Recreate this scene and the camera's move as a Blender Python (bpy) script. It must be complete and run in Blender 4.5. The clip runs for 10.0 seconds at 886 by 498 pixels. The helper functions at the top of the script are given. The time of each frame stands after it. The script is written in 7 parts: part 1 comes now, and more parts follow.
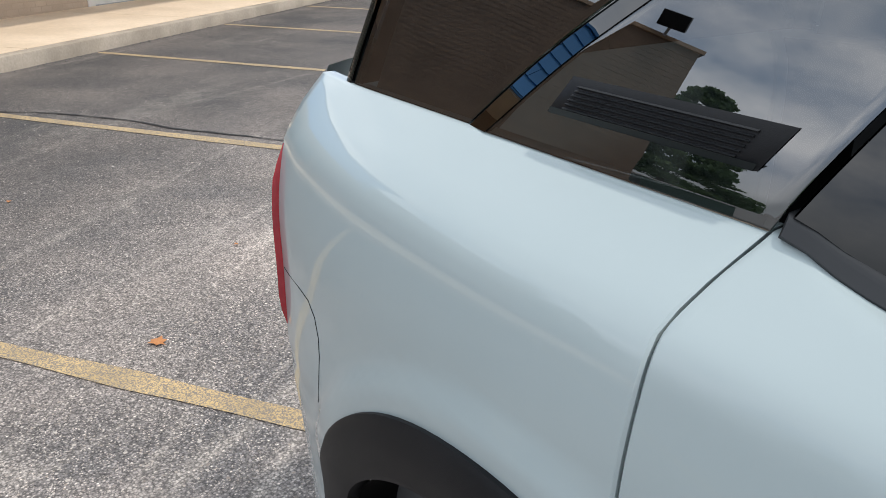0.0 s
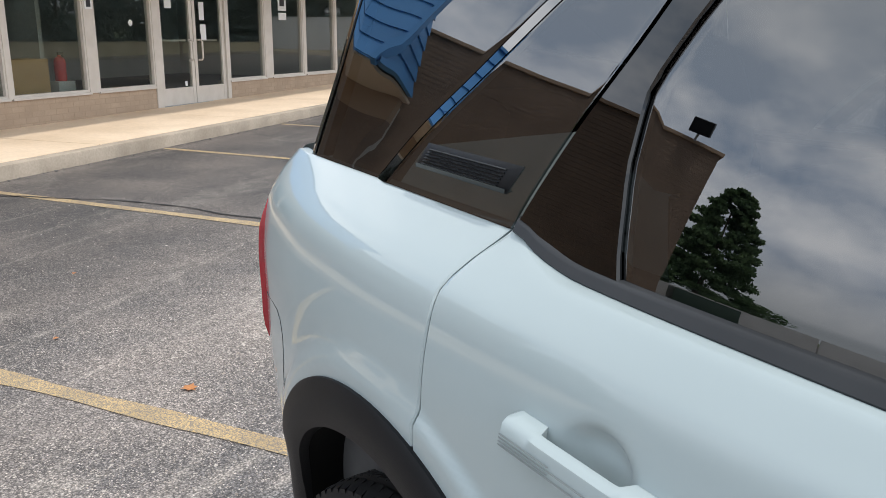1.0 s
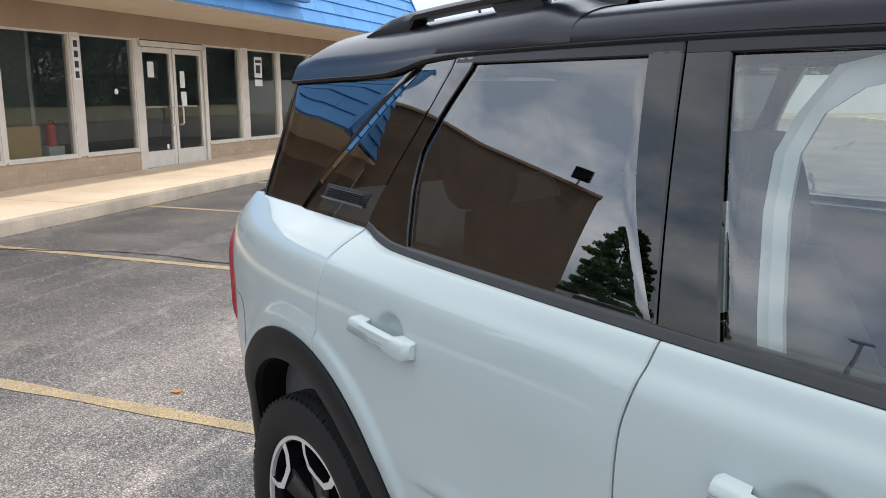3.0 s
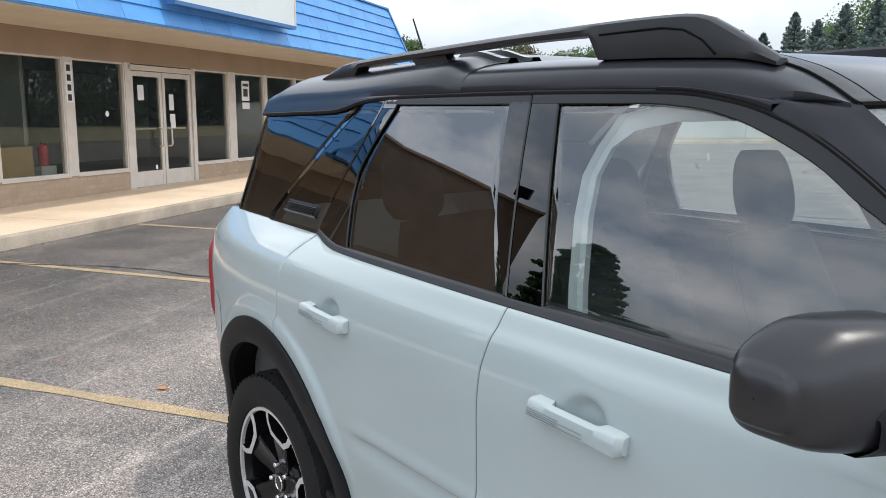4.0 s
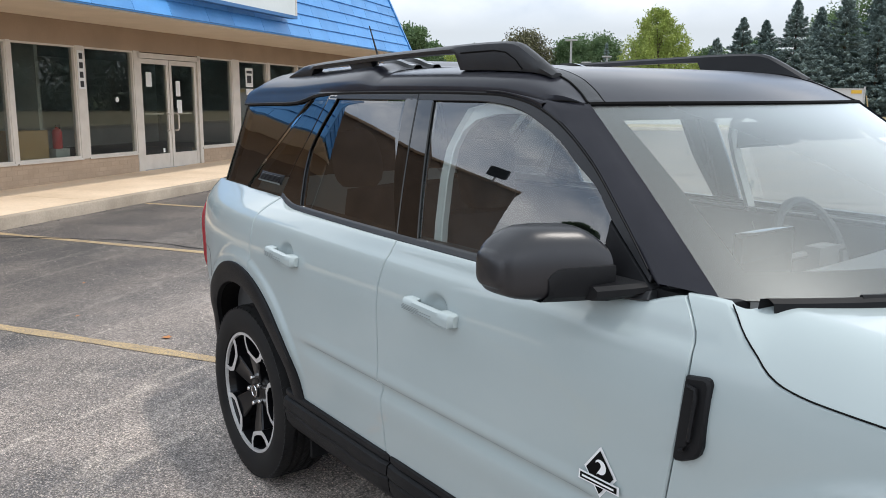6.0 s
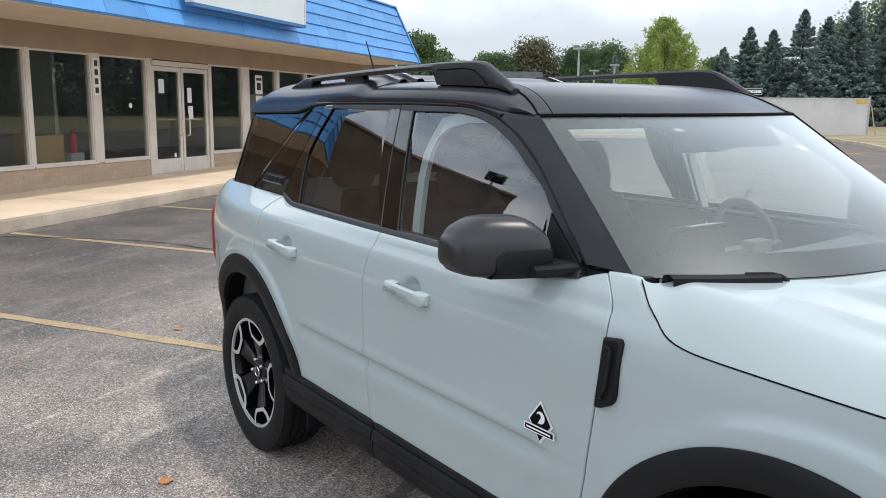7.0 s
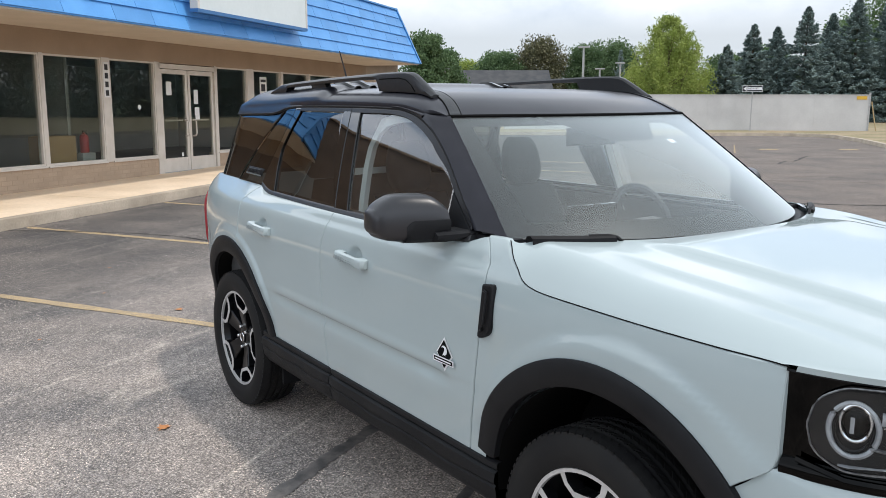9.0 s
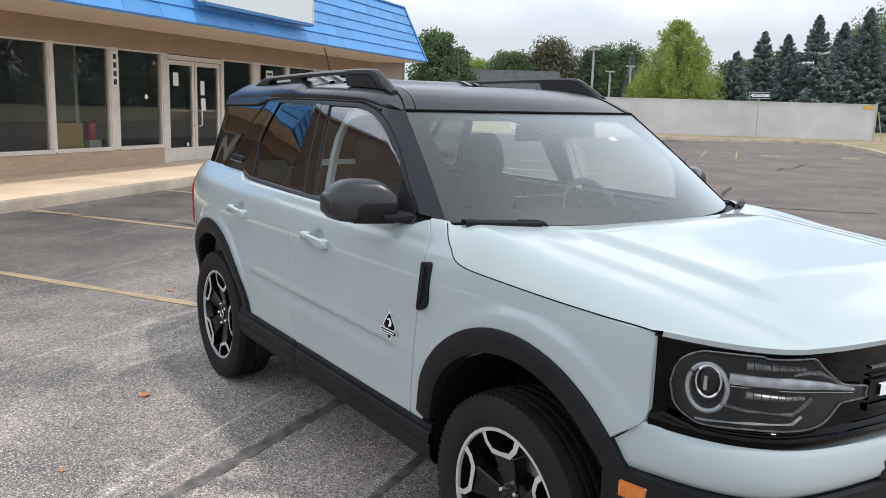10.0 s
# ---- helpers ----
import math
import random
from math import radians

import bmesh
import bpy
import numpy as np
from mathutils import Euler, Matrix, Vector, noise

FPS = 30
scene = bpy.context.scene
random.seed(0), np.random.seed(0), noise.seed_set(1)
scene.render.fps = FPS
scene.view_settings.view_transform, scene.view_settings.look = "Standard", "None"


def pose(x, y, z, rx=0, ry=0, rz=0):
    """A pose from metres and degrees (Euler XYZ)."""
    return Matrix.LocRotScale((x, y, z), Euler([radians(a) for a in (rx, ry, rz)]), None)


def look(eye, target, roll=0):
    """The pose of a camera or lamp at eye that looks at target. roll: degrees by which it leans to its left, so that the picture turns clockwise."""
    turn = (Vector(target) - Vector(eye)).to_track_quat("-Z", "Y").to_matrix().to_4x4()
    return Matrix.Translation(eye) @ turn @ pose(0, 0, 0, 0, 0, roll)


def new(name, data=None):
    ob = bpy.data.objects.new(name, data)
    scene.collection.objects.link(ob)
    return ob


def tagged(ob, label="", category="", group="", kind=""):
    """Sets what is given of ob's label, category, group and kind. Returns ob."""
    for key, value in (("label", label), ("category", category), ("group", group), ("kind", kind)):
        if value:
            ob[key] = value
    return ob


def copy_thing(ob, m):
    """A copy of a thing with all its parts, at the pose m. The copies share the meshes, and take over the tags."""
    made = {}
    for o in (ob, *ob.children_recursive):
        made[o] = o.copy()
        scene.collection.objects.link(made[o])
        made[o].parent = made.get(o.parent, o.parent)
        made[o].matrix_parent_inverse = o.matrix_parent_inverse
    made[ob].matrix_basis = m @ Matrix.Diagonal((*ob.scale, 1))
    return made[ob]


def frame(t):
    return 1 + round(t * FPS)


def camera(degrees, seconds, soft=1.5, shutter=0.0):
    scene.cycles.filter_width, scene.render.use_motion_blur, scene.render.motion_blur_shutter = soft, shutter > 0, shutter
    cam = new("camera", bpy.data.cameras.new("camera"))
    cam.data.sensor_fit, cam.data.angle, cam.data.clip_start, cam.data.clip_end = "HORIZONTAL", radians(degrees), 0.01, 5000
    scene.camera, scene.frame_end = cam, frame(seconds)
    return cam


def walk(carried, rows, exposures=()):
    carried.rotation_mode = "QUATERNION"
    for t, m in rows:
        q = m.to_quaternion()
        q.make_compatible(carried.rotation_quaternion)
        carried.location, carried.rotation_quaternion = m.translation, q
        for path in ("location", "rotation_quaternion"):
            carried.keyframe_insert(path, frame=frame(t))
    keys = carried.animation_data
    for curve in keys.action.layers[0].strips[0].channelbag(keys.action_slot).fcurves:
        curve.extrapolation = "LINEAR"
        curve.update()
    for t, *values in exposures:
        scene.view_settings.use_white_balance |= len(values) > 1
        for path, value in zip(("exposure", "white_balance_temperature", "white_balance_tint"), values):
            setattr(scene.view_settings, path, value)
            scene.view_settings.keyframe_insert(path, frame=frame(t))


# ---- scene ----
cam = camera(56.7, 10.0, soft=0.9)
PATH = [
    (0, (0.514, -1.386, 1.449), (-0.933, -0.227, 0.699), 0.7),
    (0.5, (0.77, -1.373, 1.45), (-0.786, -0.28, 0.828), 0.4),
    (1, (1.02, -1.475, 1.48), (-0.567, -0.377, 0.953), 0.3),
    (1.5, (1.264, -1.579, 1.51), (-0.323, -0.453, 1.049), 0.2),
    (2, (1.476, -1.629, 1.525), (-0.129, -0.517, 1.093), -0.1),
    (2.2, (1.557, -1.648, 1.53), (-0.055, -0.544, 1.105), 0),
    (3.5, (2.132, -1.898, 1.574), (0.5622, -0.7153, 1.205), -0.572),
    (4, (2.385, -1.961, 1.594), (0.8086, -0.778, 1.253), -0.078),
    (4.5, (2.603, -2.043, 1.615), (1.016, -0.8657, 1.306), -0.502),
    (5, (2.81, -2.136, 1.613), (1.236, -0.9468, 1.281), -0.807),
    (5.5, (2.989, -2.148, 1.617), (1.418, -0.9681, 1.243), -0.341),
    (7, (3.537, -2.324, 1.639), (1.94, -1.175, 1.281), 0.446),
    (7.5, (3.674, -2.339, 1.647), (2.086, -1.181, 1.276), 0.412),
    (8, (3.854, -2.322, 1.648), (2.25, -1.187, 1.278), 0.131),
    (8.5, (4.021, -2.364, 1.656), (2.402, -1.247, 1.294), -0.379),
    (9, (4.214, -2.458, 1.66), (2.602, -1.33, 1.299), 0.048),
    (9.5, (4.375, -2.474, 1.663), (2.762, -1.349, 1.301), 0.904),
    (10, (4.574, -2.438, 1.654), (2.952, -1.326, 1.289), 1.625),
]
walk(cam, [(t, look(eye, target, roll)) for t, eye, target, roll in PATH], exposures=((0.0, 0.48, 6350, 11), (2.0, 0.60, 6350, 11), (4.3, 0.62, 6350, 11), (5.5, 0.50, 6350, 11), (10.0, 0.46, 6350, 11)))

# ---- world and sun ----
SUN = Vector((0.40, 0.215, 1.0)).normalized()
world = bpy.data.worlds.new("sky")
scene.world = world
world.use_nodes = True
wn, wl = world.node_tree.nodes, world.node_tree.links
wn.clear()
sky = wn.new("ShaderNodeTexSky")
sky.sky_type, sky.sun_disc = "NISHITA", False
sky.sun_elevation = math.asin(SUN.z)
sky.sun_rotation = math.atan2(SUN.x, SUN.y)
sky.dust_density, sky.air_density = 3.0, 1.0
coord = wn.new("ShaderNodeTexCoord")
squash = wn.new("ShaderNodeMapping")
squash.inputs["Scale"].default_value = (1.0, 1.0, 1.7)
cloud = wn.new("ShaderNodeTexNoise")
cloud.inputs["Scale"].default_value, cloud.inputs["Detail"].default_value, cloud.inputs["Roughness"].default_value = 2.2, 9.0, 0.55
cover = wn.new("ShaderNodeValToRGB")
cover.color_ramp.elements[0].position, cover.color_ramp.elements[1].position = 0.10, 0.36
tone = wn.new("ShaderNodeTexNoise")
tone.inputs["Scale"].default_value, tone.inputs["Detail"].default_value, tone.inputs["Roughness"].default_value = 3.8, 9.0, 0.55
grey = wn.new("ShaderNodeValToRGB")
grey.color_ramp.elements[0].position, grey.color_ramp.elements[1].position = 0.40, 0.62
grey.color_ramp.elements[0].color, grey.color_ramp.elements[1].color = (4.8, 5.9, 7.5, 1), (12.8, 13.0, 13.2, 1)
join = wn.new("ShaderNodeMixRGB")
back = wn.new("ShaderNodeBackground")
back.inputs["Strength"].default_value = 0.12
wout = wn.new("ShaderNodeOutputWorld")
wl.new(coord.outputs["Generated"], squash.inputs["Vector"])
wl.new(squash.outputs["Vector"], cloud.inputs["Vector"])
wl.new(squash.outputs["Vector"], tone.inputs["Vector"])
wl.new(cloud.outputs["Fac"], cover.inputs["Fac"])
wl.new(tone.outputs["Fac"], grey.inputs["Fac"])
wl.new(cover.outputs["Color"], join.inputs["Fac"])
wl.new(sky.outputs["Color"], join.inputs["Color1"])
# haze evens the clouds out towards the horizon
haze = wn.new("ShaderNodeMixRGB")
haze.inputs["Color1"].default_value = (4.4, 4.75, 5.0, 1)
low = wn.new("ShaderNodeMapRange")
low.inputs["From Min"].default_value, low.inputs["From Max"].default_value = 0.07, 0.20
split = wn.new("ShaderNodeSeparateXYZ")
wl.new(coord.outputs["Generated"], split.inputs["Vector"])
wl.new(split.outputs["Z"], low.inputs["Value"])
wl.new(low.outputs["Result"], haze.inputs["Fac"])
# thin even cloud overhead, towards the sun
veil = wn.new("ShaderNodeMixRGB")
veil.inputs["Color2"].default_value = (6.5, 7.1, 7.6, 1)
high = wn.new("ShaderNodeMapRange")
high.inputs["From Min"].default_value, high.inputs["From Max"].default_value = 0.30, 0.60
high.inputs["To Max"].default_value = 0.92
wl.new(split.outputs["Z"], high.inputs["Value"])
wl.new(high.outputs["Result"], veil.inputs["Fac"])
wl.new(grey.outputs["Color"], veil.inputs["Color1"])
wl.new(veil.outputs["Color"], haze.inputs["Color2"])
wl.new(haze.outputs["Color"], join.inputs["Color2"])
wl.new(join.outputs["Color"], back.inputs["Color"])
wl.new(back.outputs["Background"], wout.inputs["Surface"])
sun_data = bpy.data.lights.new("sun", "SUN")
sun_data.energy, sun_data.angle, sun_data.color = 1.40, radians(3.0), (1.0, 0.93, 0.84)
sun = new("sun", sun_data)
sun.matrix_world = look(SUN * 50, (0, 0, 0))


# ---- materials ----
def mat(name, c1, c2=None, scale=8.0, rough=0.5, metal=0.0, fine=0.0, bump=0.0, bump_scale=80.0, coat=0.0, rough2=None, per_piece=0.0, spec=0.5):
    m = bpy.data.materials.new(name)
    m.use_nodes = True
    nt = m.node_tree
    n, l = nt.nodes, nt.links
    p = n["Principled BSDF"]
    p.inputs["Roughness"].default_value, p.inputs["Metallic"].default_value = rough, metal
    p.inputs["Coat Weight"].default_value, p.inputs["Coat Roughness"].default_value = coat, 0.03
    p.inputs["Specular IOR Level"].default_value = spec
    c2 = c2 or c1
    geo = n.new("ShaderNodeNewGeometry")
    big = n.new("ShaderNodeTexNoise")
    big.inputs["Scale"].default_value, big.inputs["Detail"].default_value = scale, 5.0
    l.new(geo.outputs["Position"], big.inputs["Vector"])
    ramp = n.new("ShaderNodeValToRGB")
    ramp.color_ramp.elements[0].position, ramp.color_ramp.elements[1].position = 0.35, 0.65
    ramp.color_ramp.elements[0].color, ramp.color_ramp.elements[1].color = c1, c2
    l.new(big.outputs["Fac"], ramp.inputs["Fac"])
    out = ramp.outputs["Color"]
    if fine:
        small = n.new("ShaderNodeTexNoise")
        small.inputs["Scale"].default_value, small.inputs["Detail"].default_value = scale * 18, 3.0
        l.new(geo.outputs["Position"], small.inputs["Vector"])
        span = n.new("ShaderNodeMapRange")
        span.inputs["To Min"].default_value, span.inputs["To Max"].default_value = 1 - fine, 1 + fine
        l.new(small.outputs["Fac"], span.inputs["Value"])
        mul = n.new("ShaderNodeVectorMath")
        mul.operation = "SCALE"
        l.new(out, mul.inputs[0])
        l.new(span.outputs["Result"], mul.inputs["Scale"])
        out = mul.outputs["Vector"]
    if per_piece:
        info = n.new("ShaderNodeObjectInfo")
        span2 = n.new("ShaderNodeMapRange")
        span2.inputs["To Min"].default_value, span2.inputs["To Max"].default_value = 1 - per_piece, 1 + per_piece
        l.new(info.outputs["Random"], span2.inputs["Value"])
        mul2 = n.new("ShaderNodeVectorMath")
        mul2.operation = "SCALE"
        l.new(out, mul2.inputs[0])
        l.new(span2.outputs["Result"], mul2.inputs["Scale"])
        out = mul2.outputs["Vector"]
    l.new(out, p.inputs["Base Color"])
    if rough2 is not None:
        rr = n.new("ShaderNodeMapRange")
        rr.inputs["To Min"].default_value, rr.inputs["To Max"].default_value = rough, rough2
        l.new(big.outputs["Fac"], rr.inputs["Value"])
        l.new(rr.outputs["Result"], p.inputs["Roughness"])
    if bump:
        relief = n.new("ShaderNodeTexNoise")
        relief.inputs["Scale"].default_value, relief.inputs["Detail"].default_value = bump_scale, 4.0
        l.new(geo.outputs["Position"], relief.inputs["Vector"])
        b = n.new("ShaderNodeBump")
        b.inputs["Strength"].default_value, b.inputs["Distance"].default_value = bump, 0.004
        l.new(relief.outputs["Fac"], b.inputs["Height"])
        l.new(b.outputs["Normal"], p.inputs["Normal"])
    return m


def glass(name, tint, face=0.05, rough=0.0, power=4.0, gloss=(1.0, 1.0, 1.0)):
    m = bpy.data.materials.new(name)
    m.use_nodes = True
    n, l = m.node_tree.nodes, m.node_tree.links
    n.clear()
    tr, gl = n.new("ShaderNodeBsdfTransparent"), n.new("ShaderNodeBsdfGlossy")
    tr.inputs["Color"].default_value = (*tint, 1)
    gl.inputs["Roughness"].default_value, gl.inputs["Color"].default_value = rough, (*gloss, 1)
    # mirror gloss that grows towards grazing, alike on both faces of the pane
    lw = n.new("ShaderNodeLayerWeight")
    lw.inputs["Blend"].default_value = 0.5
    pw = n.new("ShaderNodeMath")
    pw.operation, pw.inputs[1].default_value = "POWER", power
    fr = n.new("ShaderNodeMapRange")
    fr.inputs["To Min"].default_value, fr.inputs["To Max"].default_value = face, 0.98
    l.new(lw.outputs["Facing"], pw.inputs[0])
    l.new(pw.outputs["Value"], fr.inputs["Value"])
    mx, o = n.new("ShaderNodeMixShader"), n.new("ShaderNodeOutputMaterial")
    l.new(fr.outputs["Result"], mx.inputs["Fac"])
    l.new(tr.outputs["BSDF"], mx.inputs[1])
    l.new(gl.outputs["BSDF"], mx.inputs[2])
    l.new(mx.outputs["Shader"], o.inputs["Surface"])
    return m


def asphalt(name, dark=(0.120, 0.111, 0.108, 1), light=(0.300, 0.255, 0.225, 1), bare=1.0):
    """Worn asphalt: dark binder, exposed pale stones, brownish worn areas and darker oil-stained ones."""
    m = mat(name, dark, light, scale=0.9, rough=0.85, fine=0.4, bump=0.5, bump_scale=140)
    n, l = m.node_tree.nodes, m.node_tree.links
    p = n["Principled BSDF"]
    base = p.inputs["Base Color"].links[0].from_socket
    geo = n.new("ShaderNodeNewGeometry")
    for size, inner, outer, colour, share in ((85.0, 0.22, 0.33, (0.62, 0.55, 0.48, 1), 0.56), (140.0, 0.26, 0.38, (0.54, 0.46, 0.39, 1), 0.36), (110.0, 0.22, 0.36, (0.016, 0.015, 0.016, 1), 0.50)):
        v = n.new("ShaderNodeTexVoronoi")
        v.inputs["Scale"].default_value = size
        l.new(geo.outputs["Position"], v.inputs["Vector"])
        r = n.new("ShaderNodeValToRGB")
        r.color_ramp.elements[0].position, r.color_ramp.elements[1].position = inner, outer
        r.color_ramp.elements[0].color, r.color_ramp.elements[1].color = (1, 1, 1, 1), (0, 0, 0, 1)
        l.new(v.outputs["Distance"], r.inputs["Fac"])
        # only some of the stones are bare
        pick = n.new("ShaderNodeSeparateColor")
        l.new(v.outputs["Color"], pick.inputs["Color"])
        some = n.new("ShaderNodeMath")
        some.operation, some.inputs[1].default_value = "GREATER_THAN", share
        l.new(pick.outputs["Red"], some.inputs[0])
        wear = n.new("ShaderNodeTexNoise")
        wear.inputs["Scale"].default_value, wear.inputs["Detail"].default_value = 1.1, 6.0
        l.new(geo.outputs["Position"], wear.inputs["Vector"])
        wr = n.new("ShaderNodeMapRange")
        wr.inputs["From Min"].default_value, wr.inputs["From Max"].default_value = 0.35, 0.62
        wr.inputs["To Min"].default_value, wr.inputs["To Max"].default_value = 0.3 * bare, bare
        l.new(wear.outputs["Fac"], wr.inputs["Value"])
        a = n.new("ShaderNodeMath")
        a.operation = "MULTIPLY"
        l.new(r.outputs["Color"], a.inputs[0])
        l.new(some.outputs["Value"], a.inputs[1])
        b = n.new("ShaderNodeMath")
        b.operation = "MULTIPLY"
        l.new(a.outputs["Value"], b.inputs[0])
        l.new(wr.outputs["Result"], b.inputs[1])
        mx = n.new("ShaderNodeMixRGB")
        mx.inputs["Color2"].default_value = colour
        l.new(b.outputs["Value"], mx.inputs["Fac"])
        l.new(base, mx.inputs["Color1"])
        base = mx.outputs["Color"]
    # pale scuff trails where tyres have swung in and out of the stalls
    if bare > 0.9:
        for stretch, width, strength in ((0.5, 0.010, 0.50), (1.0, 0.006, 0.34)):
            turn = n.new("ShaderNodeMapping")
            turn.inputs["Rotation"].default_value = (0, 0, radians(-124))
            l.new(geo.outputs["Position"], turn.inputs["Vector"])
            squash = n.new("ShaderNodeVectorMath")
            squash.operation, squash.inputs[1].default_value = "MULTIPLY", (0.16 * stretch, 1.5 * stretch, 1.0)
            l.new(turn.outputs["Vector"], squash.inputs[0])
            trail = n.new("ShaderNodeTexNoise")
            trail.inputs["Scale"].default_value, trail.inputs["Detail"].default_value = 1.0, 1.0
            l.new(squash.outputs["Vector"], trail.inputs["Vector"])
            off = n.new("ShaderNodeMath")
            off.operation, off.inputs[1].default_value = "SUBTRACT", 0.5
            l.new(trail.outputs["Fac"], off.inputs[0])
            size = n.new("ShaderNodeMath")
            size.operation = "ABSOLUTE"
            l.new(off.outputs["Value"], size.inputs[0])
            thin = n.new("ShaderNodeMapRange")
            thin.inputs["From Min"].default_value, thin.inputs["From Max"].default_value = 0.0, width
            thin.inputs["To Min"].default_value, thin.inputs["To Max"].default_value = strength, 0.0
            l.new(size.outputs["Value"], thin.inputs["Value"])
            breaks = n.new("ShaderNodeTexNoise")
            breaks.inputs["Scale"].default_value, breaks.inputs["Detail"].default_value, breaks.inputs["Roughness"].default_value = 5.0, 8.0, 0.75
            l.new(geo.outputs["Position"], breaks.inputs["Vector"])
            br = n.new("ShaderNodeMapRange")
            br.inputs["From Min"].default_value, br.inputs["From Max"].default_value = 0.38, 0.58
            l.new(breaks.outputs["Fac"], br.inputs["Value"])
            cut = n.new("ShaderNodeMath")
            cut.operation = "MULTIPLY"
            l.new(thin.outputs["Result"], cut.inputs[0])
            l.new(br.outputs["Result"], cut.inputs[1])
            mx = n.new("ShaderNodeMixRGB")
            mx.inputs["Color2"].default_value = (0.50, 0.44, 0.38, 1)
            l.new(cut.outputs["Value"], mx.inputs["Fac"])
            l.new(base, mx.inputs["Color1"])
            base = mx.outputs["Color"]
    # pebbled aggregate: every stone of its own tone, dark binder in between
    cells = n.new("ShaderNodeTexVoronoi")
    cells.inputs["Scale"].default_value = 125.0
    l.new(geo.outputs["Position"], cells.inputs["Vector"])
    tone = n.new("ShaderNodeSeparateColor")
    l.new(cells.outputs["Color"], tone.inputs["Color"])
    skew = n.new("ShaderNodeMath")
    skew.operation, skew.inputs[1].default_value = "POWER", 2.2
    l.new(tone.outputs["Green"], skew.inputs[0])
    gr = n.new("ShaderNodeMapRange")
    gr.inputs["To Min"].default_value, gr.inputs["To Max"].default_value = 0.68, 1.45
    l.new(skew.outputs["Value"], gr.inputs["Value"])
    rim = n.new("ShaderNodeMapRange")
    rim.inputs["From Min"].default_value, rim.inputs["From Max"].default_value = 0.42, 0.70
    rim.inputs["To Min"].default_value, rim.inputs["To Max"].default_value = 1.0, 0.45
    l.new(cells.outputs["Distance"], rim.inputs["Value"])
    pebble = n.new("ShaderNodeMath")
    pebble.operation = "MULTIPLY"
    l.new(gr.outputs["Result"], pebble.inputs[0])
    l.new(rim.outputs["Result"], pebble.inputs[1])
    mul = n.new("ShaderNodeVectorMath")
    mul.operation = "SCALE"
    l.new(base, mul.inputs[0])
    l.new(pebble.outputs["Value"], mul.inputs["Scale"])
    # painted-in self-shade of rough asphalt: stalls towards the shop darker than the near lot
    lotward = n.new("ShaderNodeVectorMath")
    lotward.operation, lotward.inputs[1].default_value = "DOT_PRODUCT", (0.843, 0.537, 0.0)
    l.new(geo.outputs["Position"], lotward.inputs[0])
    drift = n.new("ShaderNodeTexNoise")
    drift.inputs["Scale"].default_value, drift.inputs["Detail"].default_value = 0.8, 5.0
    l.new(geo.outputs["Position"], drift.inputs["Vector"])
    both = n.new("ShaderNodeMath")
    both.operation, both.inputs[1].default_value = "MULTIPLY_ADD", 2.8
    l.new(drift.outputs["Fac"], both.inputs[0])
    l.new(lotward.outputs["Value"], both.inputs[2])
    worn = n.new("ShaderNodeMapRange")
    worn.inputs["From Min"].default_value, worn.inputs["From Max"].default_value = -2.6, 0.5
    worn.inputs["To Min"].default_value, worn.inputs["To Max"].default_value = 0.64, 1.80
    l.new(both.outputs["Value"], worn.inputs["Value"])
    last = n.new("ShaderNodeVectorMath")
    last.operation = "SCALE"
    l.new(mul.outputs["Vector"], last.inputs[0])
    l.new(worn.outputs["Result"], last.inputs["Scale"])
    l.new(last.outputs["Vector"], p.inputs["Base Color"])
    return m


def bare_stones(name):
    """Small stones showing through worn asphalt, each of its own tone."""
    m = mat(name, (0.5, 0.45, 0.4, 1), rough=0.7)
    n, l = m.node_tree.nodes, m.node_tree.links
    geo = n.new("ShaderNodeNewGeometry")
    r = n.new("ShaderNodeValToRGB")
    r.color_ramp.elements[0].color, r.color_ramp.elements[1].color = (0.07, 0.066, 0.064, 1), (0.52, 0.47, 0.42, 1)
    mid = r.color_ramp.elements.new(0.55)
    mid.color = (0.36, 0.30, 0.25, 1)
    l.new(geo.outputs["Random Per Island"], r.inputs["Fac"])
    l.new(r.outputs["Color"], n["Principled BSDF"].inputs["Base Color"])
    return m


def worn_paint(name, paint, under, amount=0.5):
    """Road paint worn through to the asphalt in flakes."""
    m = mat(name, paint, tuple(v * 0.72 for v in paint[:3]) + (1,), scale=3.0, rough=0.7, fine=0.2, bump=0.5, bump_scale=120)
    n, l = m.node_tree.nodes, m.node_tree.links
    p = n["Principled BSDF"]
    base = p.inputs["Base Color"].links[0].from_socket
    geo = n.new("ShaderNodeNewGeometry")
    flake = n.new("ShaderNodeTexNoise")
    flake.inputs["Scale"].default_value, flake.inputs["Detail"].default_value, flake.inputs["Roughness"].default_value = 150.0, 6.0, 0.75
    l.new(geo.outputs["Position"], flake.inputs["Vector"])
    r = n.new("ShaderNodeValToRGB")
    r.color_ramp.elements[0].position, r.color_ramp.elements[1].position = amount - 0.03, amount + 0.05
    l.new(flake.outputs["Fac"], r.inputs["Fac"])
    mx = n.new("ShaderNodeMixRGB")
    mx.inputs["Color2"].default_value = under
    l.new(r.outputs["Color"], mx.inputs["Fac"])
    l.new(base, mx.inputs["Color1"])
    l.new(mx.outputs["Color"], p.inputs["Base Color"])
    return m


